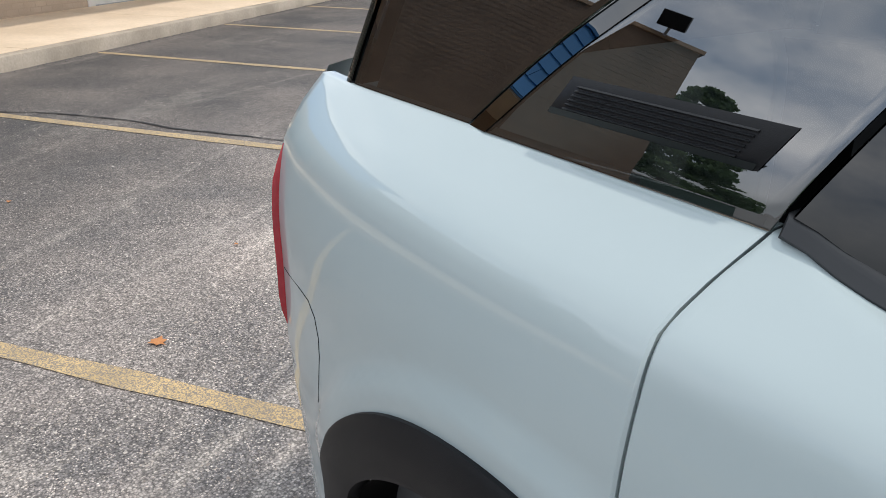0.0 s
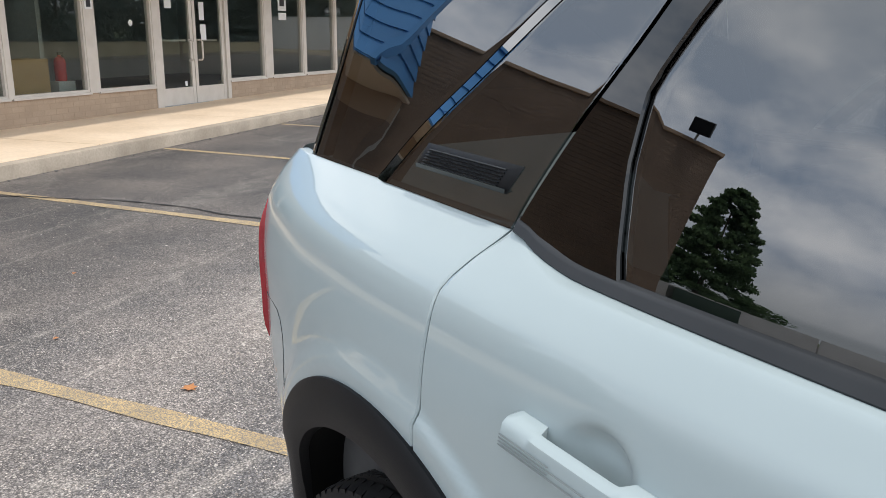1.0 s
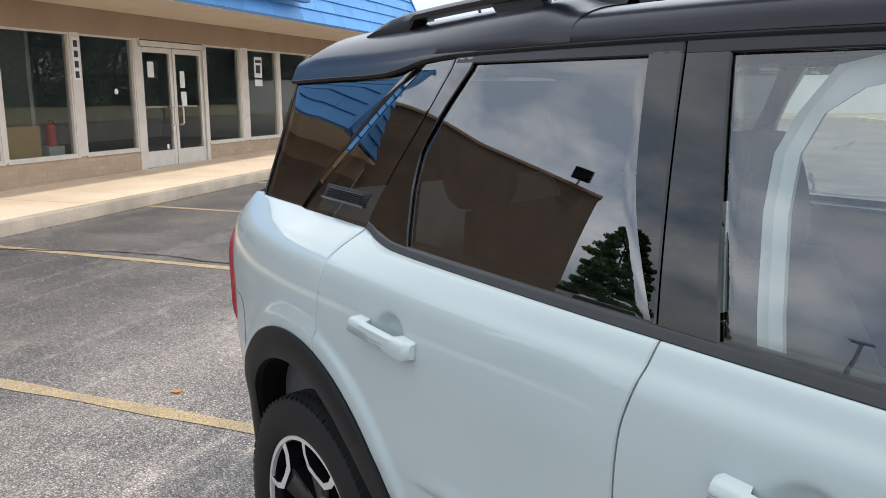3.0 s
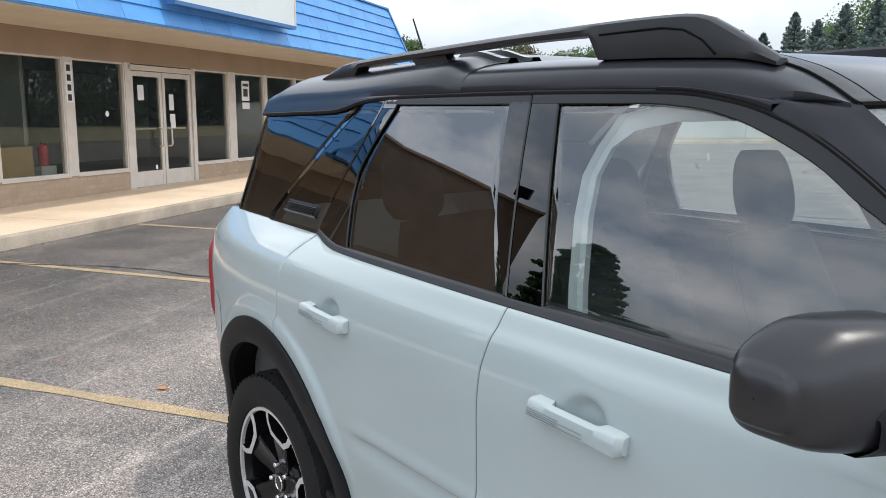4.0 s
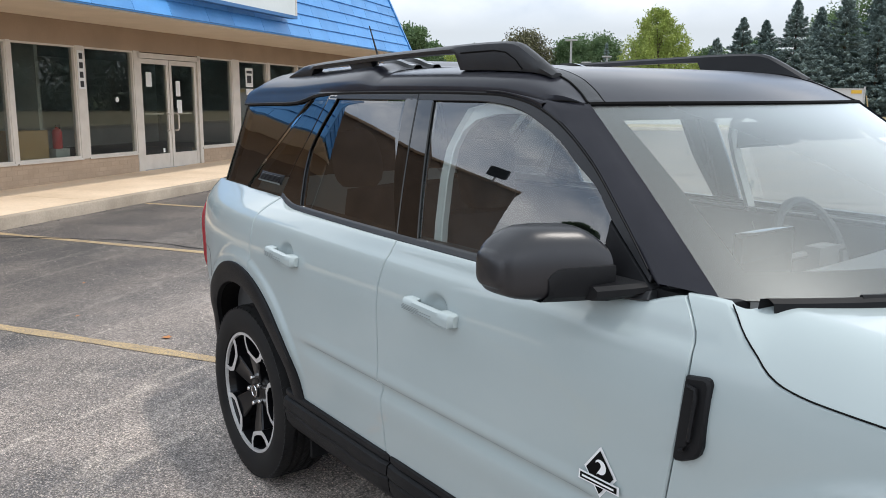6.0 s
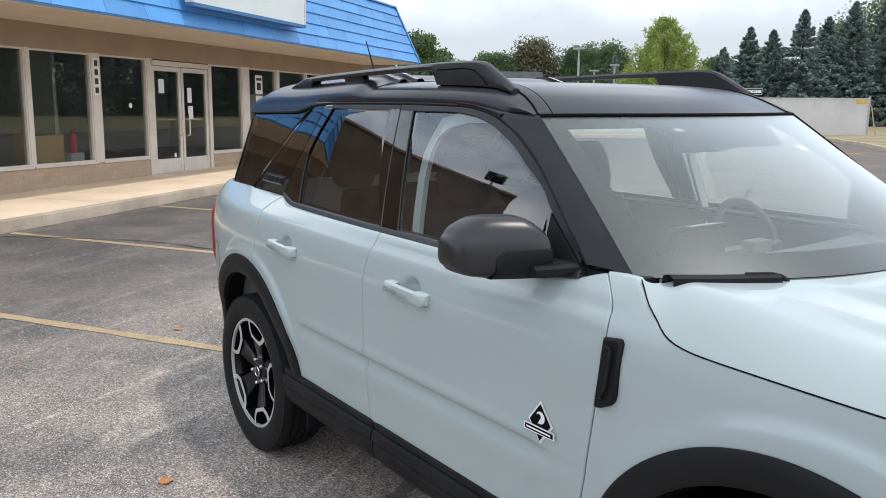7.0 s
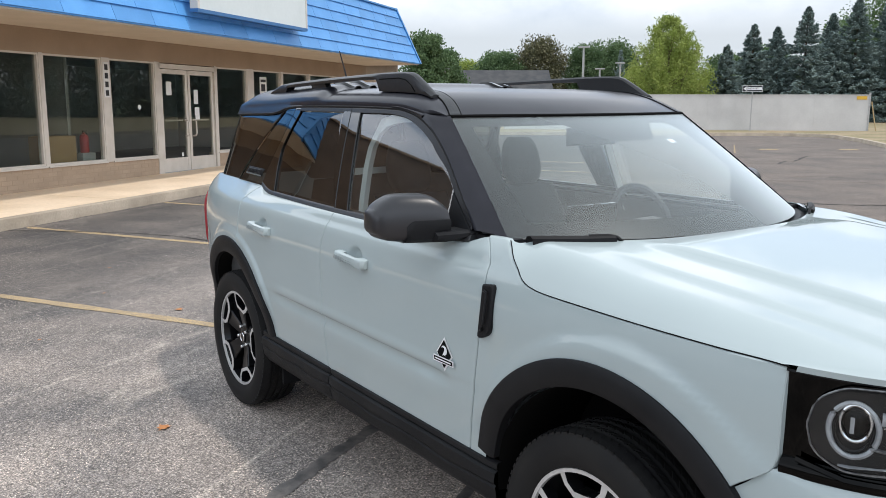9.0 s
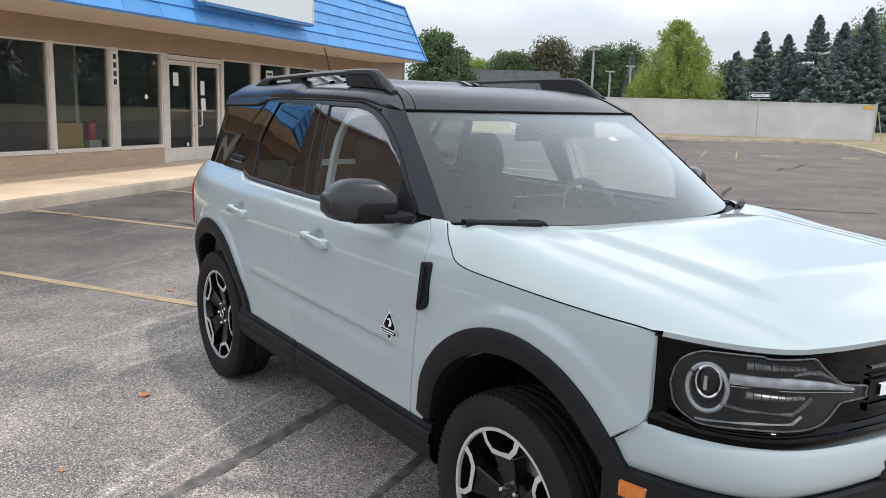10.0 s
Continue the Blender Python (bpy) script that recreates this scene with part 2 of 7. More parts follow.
M = {
    "paint": mat("pale_blue_grey_car_paint", (0.372, 0.432, 0.438, 1), (0.384, 0.444, 0.450, 1), scale=3, rough=0.45, coat=1.0, spec=0.06),
    "gloss_black": glass("gloss_black_paint", (0.0, 0.0, 0.0), 0.012, rough=0.02, power=4.5),
    "roof_black": mat("black_roof_paint", (0.014, 0.014, 0.019, 1), (0.018, 0.018, 0.024, 1), rough=0.30, coat=0.38, spec=0.08),
    "plastic": mat("textured_black_plastic", (0.0075, 0.0078, 0.0090, 1), (0.012, 0.0123, 0.0135, 1), scale=5, rough=0.5, fine=0.12, bump=0.12, bump_scale=900, spec=0.17),
    "rail": mat("satin_black_plastic", (0.011, 0.0115, 0.0135, 1), (0.015, 0.0155, 0.0175, 1), scale=6, rough=0.36, bump=0.1, bump_scale=900, spec=0.34),
    "trim": mat("dark_grey_rubber_trim", (0.018, 0.019, 0.021, 1), (0.026, 0.027, 0.029, 1), scale=6, rough=0.4, spec=0.4),
    "shell": mat("satin_mirror_shell", (0.011, 0.011, 0.014, 1), (0.015, 0.015, 0.018, 1), scale=6, rough=0.30, bump=0.08, bump_scale=900, spec=0.62),
    "void": mat("shadow_gap_black", (0.006, 0.006, 0.006, 1), rough=0.9, spec=0.08),
    "tyre": mat("tyre_rubber", (0.007, 0.007, 0.008, 1), (0.013, 0.0126, 0.0122, 1), scale=9, rough=0.55, rough2=0.75, fine=0.15, spec=0.25),
    "rim_black": mat("gloss_black_wheel", (0.006, 0.006, 0.007, 1), rough=0.3, coat=0.5, spec=0.05),
    "rim_silver": mat("machined_aluminium", (0.54, 0.53, 0.525, 1), (0.62, 0.61, 0.60, 1), scale=40, rough=0.32, metal=0.35),
    "chrome": mat("chrome", (0.75, 0.75, 0.75, 1), rough=0.12, metal=1.0),
    "lamp_clear": mat("clear_lamp_plastic", (0.22, 0.225, 0.235, 1), (0.36, 0.37, 0.38, 1), scale=30, rough=0.2, coat=1.0),
    "lamp_mid": mat("ribbed_lamp_reflector", (0.09, 0.093, 0.097, 1), (0.22, 0.225, 0.23, 1), scale=90, rough=0.3, metal=0.5),
    "lamp_grey": mat("dark_lamp_interior", (0.008, 0.0083, 0.009, 1), (0.013, 0.0134, 0.0142, 1), scale=20, rough=0.35, spec=0.2),
    "red_lamp": mat("red_lamp_plastic", (0.30, 0.012, 0.02, 1), (0.42, 0.02, 0.03, 1), scale=12, rough=0.15, coat=1.0),
    "amber": mat("amber_reflector", (0.52, 0.12, 0.008, 1), (0.62, 0.17, 0.012, 1), scale=60, rough=0.25, coat=1.0),
    "white": mat("white_print", (0.78, 0.79, 0.80, 1), rough=0.4),
    "piano": glass("piano_black_trim", (0.0, 0.0, 0.0), 0.05, power=3.4),
    "glass_dark": glass("privacy_glass", (0.16, 0.18, 0.185), 0.155, power=6.0),
    "glass_front": glass("green_tinted_glass", (0.85, 0.925, 0.92), 0.108, power=3.4),
    "glass_screen": glass("windscreen_glass", (0.94, 0.985, 0.98), 0.07, power=3.4, rough=0.42, gloss=(0.90, 0.97, 0.99)),
    "lens": glass("clear_lens", (0.9, 0.92, 0.93), 0.025, power=5.0),
    "shop_glass": glass("shop_window_glass", (0.80, 0.83, 0.81), 0.05),
    "seat": mat("charcoal_seat_cloth", (0.022, 0.024, 0.027, 1), (0.034, 0.036, 0.040, 1), scale=14, rough=0.85, bump=0.3, bump_scale=500),
    "cabin": mat("dark_cabin_plastic", (0.060, 0.063, 0.066, 1), (0.090, 0.093, 0.096, 1), scale=6, rough=0.65),
    "liner": mat("pale_grey_headliner", (0.50, 0.50, 0.49, 1), (0.56, 0.56, 0.55, 1), scale=9, rough=0.9),
    "stones": bare_stones("exposed_asphalt_stones"),
    "asphalt": asphalt("worn_asphalt"),
    "asphalt_far": asphalt("brown_worn_asphalt", (0.072, 0.060, 0.053, 1), (0.115, 0.092, 0.076, 1), 0.25),
    "handle_line": mat("shadowed_groove_paint", (0.17, 0.19, 0.19, 1), rough=0.6),
    "crack": mat("open_crack_shadow", (0.018, 0.017, 0.016, 1), (0.032, 0.029, 0.027, 1), scale=9, rough=0.95),
    "seal": mat("tar_crack_seal", (0.085, 0.080, 0.078, 1), (0.20, 0.18, 0.165, 1), scale=14, rough=0.6, fine=0.3, bump=0.4, bump_scale=150),
    "yellow": worn_paint("worn_yellow_paint", (0.66, 0.46, 0.21, 1), (0.20, 0.17, 0.14, 1), 0.485),
    "yellow_far": worn_paint("faded_yellow_paint", (0.52, 0.36, 0.15, 1), (0.12, 0.10, 0.085, 1), 0.50),
    "concrete": mat("sunlit_concrete", (0.70, 0.55, 0.39, 1), (0.80, 0.64, 0.47, 1), scale=1.3, rough=0.85, fine=0.12, bump=0.35, bump_scale=130),
    "kerb": mat("stained_kerb_concrete", (0.36, 0.30, 0.23, 1), (0.50, 0.42, 0.33, 1), scale=2.2, rough=0.85, fine=0.2, bump=0.5, bump_scale=110),
    "brick": mat("tan_painted_brick", (0.42, 0.315, 0.225, 1), (0.47, 0.355, 0.255, 1), scale=3, rough=0.85, fine=0.1, bump=0.4, bump_scale=160, per_piece=0.05),
    "mortar": mat("tan_painted_mortar", (0.39, 0.295, 0.21, 1), (0.43, 0.325, 0.232, 1), scale=4, rough=0.9, fine=0.1),
    "stucco": mat("tan_painted_lintel", (0.34, 0.25, 0.178, 1), (0.38, 0.28, 0.20, 1), scale=2, rough=0.85, fine=0.06, bump=0.2, bump_scale=120),
    "soffit": mat("cream_painted_soffit", (0.62, 0.53, 0.42, 1), (0.68, 0.58, 0.47, 1), scale=1.5, rough=0.8, fine=0.05),
    "alu": mat("cream_painted_aluminium", (0.60, 0.55, 0.49, 1), (0.66, 0.61, 0.55, 1), scale=5, rough=0.45, fine=0.05),
    "shingle": mat("blue_painted_metal_shingle", (0.075, 0.27, 0.60, 1), (0.095, 0.31, 0.66, 1), scale=1.6, rough=0.5, fine=0.05, per_piece=0.09),
    "shingle_gap": mat("dark_blue_joint", (0.02, 0.07, 0.18, 1), rough=0.7),
    "sign_face": mat("blank_white_sign_face", (0.66, 0.70, 0.69, 1), (0.72, 0.76, 0.75, 1), scale=0.8, rough=0.45, fine=0.04),
    "sign_frame": mat("blue_sign_frame", (0.05, 0.16, 0.36, 1), rough=0.5),
    "shop_floor": mat("dark_shop_carpet", (0.045, 0.045, 0.048, 1), (0.065, 0.064, 0.064, 1), scale=5, rough=0.95),
    "shop_wall": mat("dim_shop_wall", (0.44, 0.44, 0.42, 1), (0.50, 0.495, 0.47, 1), scale=2, rough=0.9),
    "card": mat("brown_cardboard", (0.40, 0.25, 0.11, 1), (0.46, 0.30, 0.14, 1), scale=3, rough=0.85),
    "red": mat("red_enamel", (0.45, 0.02, 0.02, 1), (0.52, 0.03, 0.025, 1), scale=8, rough=0.35),
    "paper": mat("white_paper", (0.72, 0.72, 0.70, 1), (0.78, 0.78, 0.76, 1), scale=20, rough=0.8),
    "print": mat("dark_print", (0.03, 0.03, 0.035, 1), rough=0.7),
    "galv": mat("galvanised_steel", (0.36, 0.36, 0.36, 1), (0.46, 0.46, 0.46, 1), scale=12, rough=0.5, metal=0.5),
    "fence": mat("weathered_white_panel", (0.50, 0.49, 0.485, 1), (0.60, 0.59, 0.58, 1), scale=0.7, rough=0.8, fine=0.06),
    "caution": mat("yellow_enamel_plate", (0.62, 0.36, 0.03, 1), (0.68, 0.42, 0.05, 1), scale=9, rough=0.5),
    "wood": mat("raw_timber", (0.42, 0.31, 0.17, 1), (0.50, 0.38, 0.22, 1), scale=6, rough=0.8, fine=0.15),
    "dry_grass": mat("dry_grass", (0.32, 0.25, 0.16, 1), (0.21, 0.18, 0.09, 1), scale=0.6, rough=0.95, fine=0.4, bump=1.0, bump_scale=60),
    "earth": mat("green_field", (0.07, 0.11, 0.035, 1), (0.11, 0.13, 0.05, 1), scale=0.1, rough=0.95, fine=0.3),
    "bark": mat("grey_brown_bark", (0.09, 0.065, 0.045, 1), (0.13, 0.10, 0.075, 1), scale=5, rough=0.9, fine=0.3),
    "spruce": mat("blue_green_needles", (0.150, 0.208, 0.196, 1), (0.230, 0.295, 0.278, 1), scale=1.2, rough=0.9, fine=0.25),
    "leaf_dark": mat("dark_green_leaves", (0.080, 0.140, 0.060, 1), (0.140, 0.210, 0.092, 1), scale=0.9, rough=0.7, fine=0.4),
    "leaf_light": mat("fresh_green_leaves", (0.26, 0.33, 0.08, 1), (0.36, 0.42, 0.13, 1), scale=1.2, rough=0.8, fine=0.2, spec=0.2),
    "leaf_rust": mat("bronze_green_leaves", (0.085, 0.090, 0.040, 1), (0.12, 0.11, 0.05, 1), scale=1.0, rough=0.7, fine=0.35),
    "fallen": mat("fallen_orange_leaf", (0.42, 0.16, 0.05, 1), (0.5, 0.22, 0.08, 1), scale=90, rough=0.8),
    "roof_grey": mat("grey_asphalt_roofing", (0.060, 0.062, 0.066, 1), (0.085, 0.085, 0.086, 1), scale=1.5, rough=0.95, fine=0.2, spec=0.15),
    "siding": mat("pale_siding", (0.48, 0.46, 0.42, 1), (0.54, 0.52, 0.48, 1), scale=1.0, rough=0.8),
    "green_box": mat("dark_green_enamel", (0.025, 0.05, 0.035, 1), (0.035, 0.065, 0.045, 1), scale=3, rough=0.5),
    "brown_brick": mat("brown_side_brick", (0.16, 0.115, 0.085, 1), (0.20, 0.145, 0.108, 1), scale=2.2, rough=0.85, fine=0.25, bump=0.5, bump_scale=90),
}

for key in ("leaf_light", "leaf_dark"):
    # leaves let part of the light through
    n, l = M[key].node_tree.nodes, M[key].node_tree.links
    p, thru, mx = n["Principled BSDF"], n.new("ShaderNodeBsdfTranslucent"), n.new("ShaderNodeMixShader")
    l.new(p.inputs["Base Color"].links[0].from_socket, thru.inputs["Color"])
    mx.inputs["Fac"].default_value = 0.42
    l.new(p.outputs["BSDF"], mx.inputs[1])
    l.new(thru.outputs["BSDF"], mx.inputs[2])
    l.new(mx.outputs["Shader"], n["Material Output"].inputs["Surface"])

M["paint"].node_tree.nodes["Principled BSDF"].inputs["Coat IOR"].default_value = 1.42
M["roof_black"].node_tree.nodes["Principled BSDF"].inputs["Coat Roughness"].default_value = 0.16


# ---- building helpers ----
def curve(*pts):
    """Smooth curve through points, level past the ends (monotone cubic)."""
    xs, ys = np.array([p[0] for p in pts], float), np.array([p[1] for p in pts], float)
    h = np.diff(xs)
    d = np.diff(ys) / h
    k = np.zeros(len(xs))
    k[0], k[-1] = d[0], d[-1]
    for i in range(1, len(xs) - 1):
        if d[i - 1] * d[i] > 0:
            w1, w2 = 2 * h[i] + h[i - 1], h[i] + 2 * h[i - 1]
            k[i] = (w1 + w2) / (w1 / d[i - 1] + w2 / d[i])
    xs, ys, h, k = xs.tolist(), ys.tolist(), h.tolist(), k.tolist()

    def f(x):
        if x <= xs[0]:
            return ys[0]
        if x >= xs[-1]:
            return ys[-1]
        i = 0
        while x > xs[i + 1]:
            i += 1
        t = (x - xs[i]) / h[i]
        return ((1 + 2 * t) * (1 - t) ** 2 * ys[i] + t * (1 - t) ** 2 * h[i] * k[i] + t * t * (3 - 2 * t) * ys[i + 1] + t * t * (t - 1) * h[i] * k[i + 1])

    return f


def smooth(a, b, x):
    t = min(1.0, max(0.0, (x - a) / (b - a)))
    return t * t * (3 - 2 * t)


def finish(name, bm, material, sharp=35, flat=False):
    bmesh.ops.recalc_face_normals(bm, faces=bm.faces)
    me = bpy.data.meshes.new(name)
    bm.to_mesh(me)
    bm.free()
    me.materials.append(M[material] if isinstance(material, str) else material)
    if not flat:
        me.shade_smooth()
        me.set_sharp_from_angle(angle=radians(sharp))
    return me


def part(name, bm, material, parent, label="", sharp=35, flat=False):
    """One mesh object under a thing or under a part."""
    ob = new(name, finish(name, bm, material, sharp, flat))
    ob.parent = parent
    return tagged(ob, label)


def thing(name, label, category, at=None, group="", kind=""):
    ob = new(name)
    ob.empty_display_size = 0.2
    if at is not None:
        ob.matrix_world = at
    return tagged(ob, label, category, group, kind)


def solid(name, bm, material, label, category, kind="", group="", sharp=35, flat=False):
    return tagged(new(name, finish(name, bm, material, sharp, flat)), label, category, group, kind)


def B():
    return bmesh.new()


def box(bm, x0, x1, y0, y1, z0, z1, bevel=0.0, m=None):
    v = [bm.verts.new((x, y, z)) for x in (x0, x1) for y in (y0, y1) for z in (z0, z1)]
    faces = [bm.faces.new([v[i] for i in f]) for f in ((0, 1, 3, 2), (4, 6, 7, 5), (0, 4, 5, 1), (2, 3, 7, 6), (0, 2, 6, 4), (1, 5, 7, 3))]
    if bevel:
        r = bmesh.ops.bevel(bm, geom=list({e for f in faces for e in f.edges}), offset=bevel, segments=2, affect="EDGES", profile=0.7)
        v = list({q for f in r["faces"] for q in f.verts} | {q for q in v if q.is_valid})
    if m is not None:
        bmesh.ops.transform(bm, matrix=m, verts=[q for q in v if q.is_valid])
    return v


def grid(bm, rows):
    """A sheet through rows of points."""
    vs = [[bm.verts.new(p) for p in r] for r in rows]
    for a, b in zip(vs, vs[1:]):
        for i in range(len(a) - 1):
            bm.faces.new((a[i], a[i + 1], b[i + 1], b[i]))
    return vs


def tube(bm, pts, r, n=8, closed=False, caps=True):
    """A round bar along points; r: one radius, or one for each point."""
    pts = [Vector(p) for p in pts]
    rs = r if isinstance(r, (list, tuple)) else [r] * len(pts)
    rings = []
    for i, p in enumerate(pts):
        a, b = pts[i - 1 if i or closed else 0], pts[(i + 1) % len(pts) if i + 1 < len(pts) or closed else i]
        d = (b - a).normalized()
        u = d.cross((0, 0, 1) if abs(d.z) < 0.9 else (1, 0, 0)).normalized()
        w = d.cross(u)
        rings.append([bm.verts.new(p + rs[i] * (math.cos(2 * math.pi * k / n) * u + math.sin(2 * math.pi * k / n) * w)) for k in range(n)])
    for a, b in list(zip(rings, rings[1:])) + ([(rings[-1], rings[0])] if closed else []):
        for k in range(n):
            bm.faces.new((a[k], a[(k + 1) % n], b[(k + 1) % n], b[k]))
    if caps and not closed:
        bm.faces.new(rings[0])
        bm.faces.new(rings[-1][::-1])


def lathe(bm, profile, n=48, m=None):
    """Turns (radius, y) points round the y axis."""
    rings = []
    for k in range(n):
        a = 2 * math.pi * k / n
        rings.append([bm.verts.new((r * math.cos(a), y, r * math.sin(a))) for r, y in profile])
    for a, b in zip(rings, rings[1:] + rings[:1]):
        for i in range(len(profile) - 1):
            bm.faces.new((a[i], b[i], b[i + 1], a[i + 1]))
    if m is not None:
        bmesh.ops.transform(bm, matrix=m, verts=[v for r in rings for v in r])


def prism(bm, outline, a, b, axis="y", m=None):
    """A flat shape with thickness: outline of pairs, from a to b along the axis."""
    mk = {"y": lambda p, t: (p[0], t, p[1]), "x": lambda p, t: (t, p[0], p[1]), "z": lambda p, t: (p[0], p[1], t)}[axis]
    lo, hi = [bm.verts.new(mk(p, a)) for p in outline], [bm.verts.new(mk(p, b)) for p in outline]
    n = len(outline)
    bm.faces.new(lo)
    bm.faces.new(hi[::-1])
    for i in range(n):
        bm.faces.new((lo[i], lo[(i + 1) % n], hi[(i + 1) % n], hi[i]))
    if m is not None:
        bmesh.ops.transform(bm, matrix=m, verts=lo + hi)
    return lo + hi


# ---- the parked car: x forward, y to its left, origin on the ground under the rear axle ----
car = thing("parked_suv", "pale blue-grey compact suv with black roof parked on asphalt", "car", pose(0, -0.07, 0))
SIDE = curve((-0.66, 0.730), (-0.55, 0.765), (-0.30, 0.815), (0.0, 0.845), (0.35, 0.858), (1.1, 0.862), (2.2, 0.865), (2.8, 0.860), (3.15, 0.848), (3.30, 0.826))
BELT = curve((-0.70, 0.635), (-0.56, 0.660), (-0.25, 0.687), (0.2, 0.725), (0.6, 0.760), (1.13, 0.785), (2.2, 0.798), (3.2, 0.79))
ARCHES = ((0.035, 0.40, 0.540, 0.453), (2.755, 0.41, 0.562, 0.482))
ZK = (0.25, 0.45, 0.60, 0.690, 0.738, 0.752, 0.80, 0.90, 1.02, 1.09, 1.134, 1.150, 1.183, 1.215, 1.25)


def body_width(x, z):
    """Half width of the painted body at x and height z."""
    s, b = SIDE(x), BELT(x)
    fade = smooth(0.55, 0.75, x) * (1 - smooth(1.95, 2.1, x))
    crease = 0.0135 * fade
    k = (s - 0.055, s - 0.035, s - 0.020, s - 0.009 - crease * 0.15, s - 0.006 - crease, s - 0.004 + crease * 0.1, s - 0.002, s - 0.001, s, s - 0.010, s - 0.023, s - 0.034, 0.5 * (s - 0.034 + b) + 0.004, b, b - 0.02)
    i = 0
    if z <= ZK[0]:
        w = k[0]
    elif z >= ZK[-1]:
        w = k[-1]
    else:
        while z > ZK[i + 1]:
            i += 1
        h = ZK[i + 1] - ZK[i]
        d = (k[i + 1] - k[i]) / h
        m0 = d if i == 0 else 0.5 * (d + (k[i] - k[i - 1]) / (ZK[i] - ZK[i - 1]))
        m1 = d if i == len(k) - 2 else 0.5 * (d + (k[i + 2] - k[i + 1]) / (ZK[i + 2] - ZK[i + 1]))
        t = (z - ZK[i]) / h
        w = (1 + 2 * t) * (1 - t) ** 2 * k[i] + t * (1 - t) ** 2 * h * m0 + t * t * (3 - 2 * t) * k[i + 1] + t * t * (t - 1) * h * m1
    for cx, cz, r in ((0.035, 0.40, 0.585), (2.80, 0.41, 0.625)):
        w += 0.013 * (1 - smooth(r - 0.013, r + 0.013, math.hypot(x - cx, z - cz))) * smooth(cz + 0.15, cz + 0.35, z)
    return w


def cabin_width(x, z):
    """Half width of the glasshouse."""
    u = (z - 1.215) / 0.4
    return BELT(x) - 0.100 * u - 0.025 * u * u


def panel(bm, fa, fb, lo, hi, width, nu, nv, inset=0.0017, sgn=-1, roll=0.003, thick=0.03, off=0.0):
    """A sheet-metal panel between the curves fa(z), fb(z) and lo(x), hi(x), with rolled edges."""
    e, g = 0.0028, []
    for j in range(-2, nv + 3):
        row = []
        for i in range(-2, nu + 3):
            u, v = min(1, max(0, i / nu)), min(1, max(0, j / nv))
            edge = 2 if i in (-2, nu + 2) or j in (-2, nv + 2) else 1 if i in (-1, nu + 1) or j in (-1, nv + 1) else 0
            z = 0.5 * (lo(0.5 * (fa(0.8) + fb(0.8))) + hi(0.5 * (fa(0.8) + fb(0.8))))
            pad = inset + (0 if edge else e)
            for _ in range(5):
                a, b = fa(z) + pad, fb(z) - pad
                x = a + (b - a) * u
                c, d = lo(x) + pad, hi(x) - pad
                z = c + (d - c) * v
            w = width(x, z) + off - (0, roll, roll + thick)[edge]
            row.append((x, sgn * w, z))
        g.append(row)
    grid(bm, g)


def const(v):
    return lambda _: v


def both_sides(name, label, material, fa, fb, lo, hi, width, nu, nv, **k):
    made = []
    for sgn in (-1, 1):
        bm = B()
        panel(bm, fa, fb, lo, hi, width, nu, nv, sgn=sgn, **k)
        made.append(part(name, bm, material, car, label))
    return made


# shut lines
q_shut = curve((0.30, 0.44), (0.52, 0.44), (0.62, 0.40), (0.75, 0.31), (0.86, 0.20), (0.91, 0.167), (0.97, 0.169), (1.10, 0.171), (1.14, 0.171), (1.18, 0.180), (1.225, 0.198))
b_gap = curve((0.4, 1.125), (0.9, 1.125), (1.05, 1.130), (1.15, 1.150), (1.25, 1.165))
f_gap = curve((0.4, 2.14), (0.57, 2.165), (0.73, 2.202), (0.92, 2.232), (1.02, 2.247), (1.10, 2.248), (1.165, 2.238), (1.195, 2.218), (1.225, 2.187))
belt_z = curve((-0.7, 1.219), (-0.2, 1.219), (0.17, 1.220), (0.215, 1.218), (0.27, 1.204), (0.36, 1.191), (0.46, 1.190), (1.13, 1.190), (1.9, 1.190), (2.08, 1.200), (2.19, 1.228), (2.4, 1.232))
hood_z = curve((2.18, 1.234), (2.285, 1.232), (2.32, 1.202), (2.36, 1.168), (2.40, 1.138), (2.44, 1.121), (2.50, 1.112), (2.64, 1.107), (2.95, 1.101), (3.27, 1.099))

both_sides("quarter_panel", "painted rear quarter panel", "paint", const(-0.64), q_shut, const(0.40), belt_z, body_width, 46, 44, thick=0.02)
# seam of the rear bumper corner
for sgn in (-1, 1):
    bm = B()
    tube(bm, [(x, sgn * (body_width(x, z) + 0.0002), z) for x, z in ((-0.62, 0.910), (-0.58, 0.915), (-0.513, 0.920), (-0.469, 0.919), (-0.442, 0.903), (-0.430, 0.875), (-0.430, 0.845), (-0.440, 0.80), (-0.455, 0.75))], 0.0008, 5)
    part("bumper_seam", bm, "void", car)
HANDLES = ((0.485, 1.045), (1.415, 1.042))


def door_width(x, z):
    """The door skin with the finger cups behind the handles pressed in."""
    w = body_width(x, z)
    for xh, zh in HANDLES:
        r = math.hypot((x - xh - 0.012) / 0.060, (z - zh - 0.006) / 0.046)
        if r < 1.0:
            w -= 0.019 * (1 - smooth(0.40, 1.0, r))
    return w


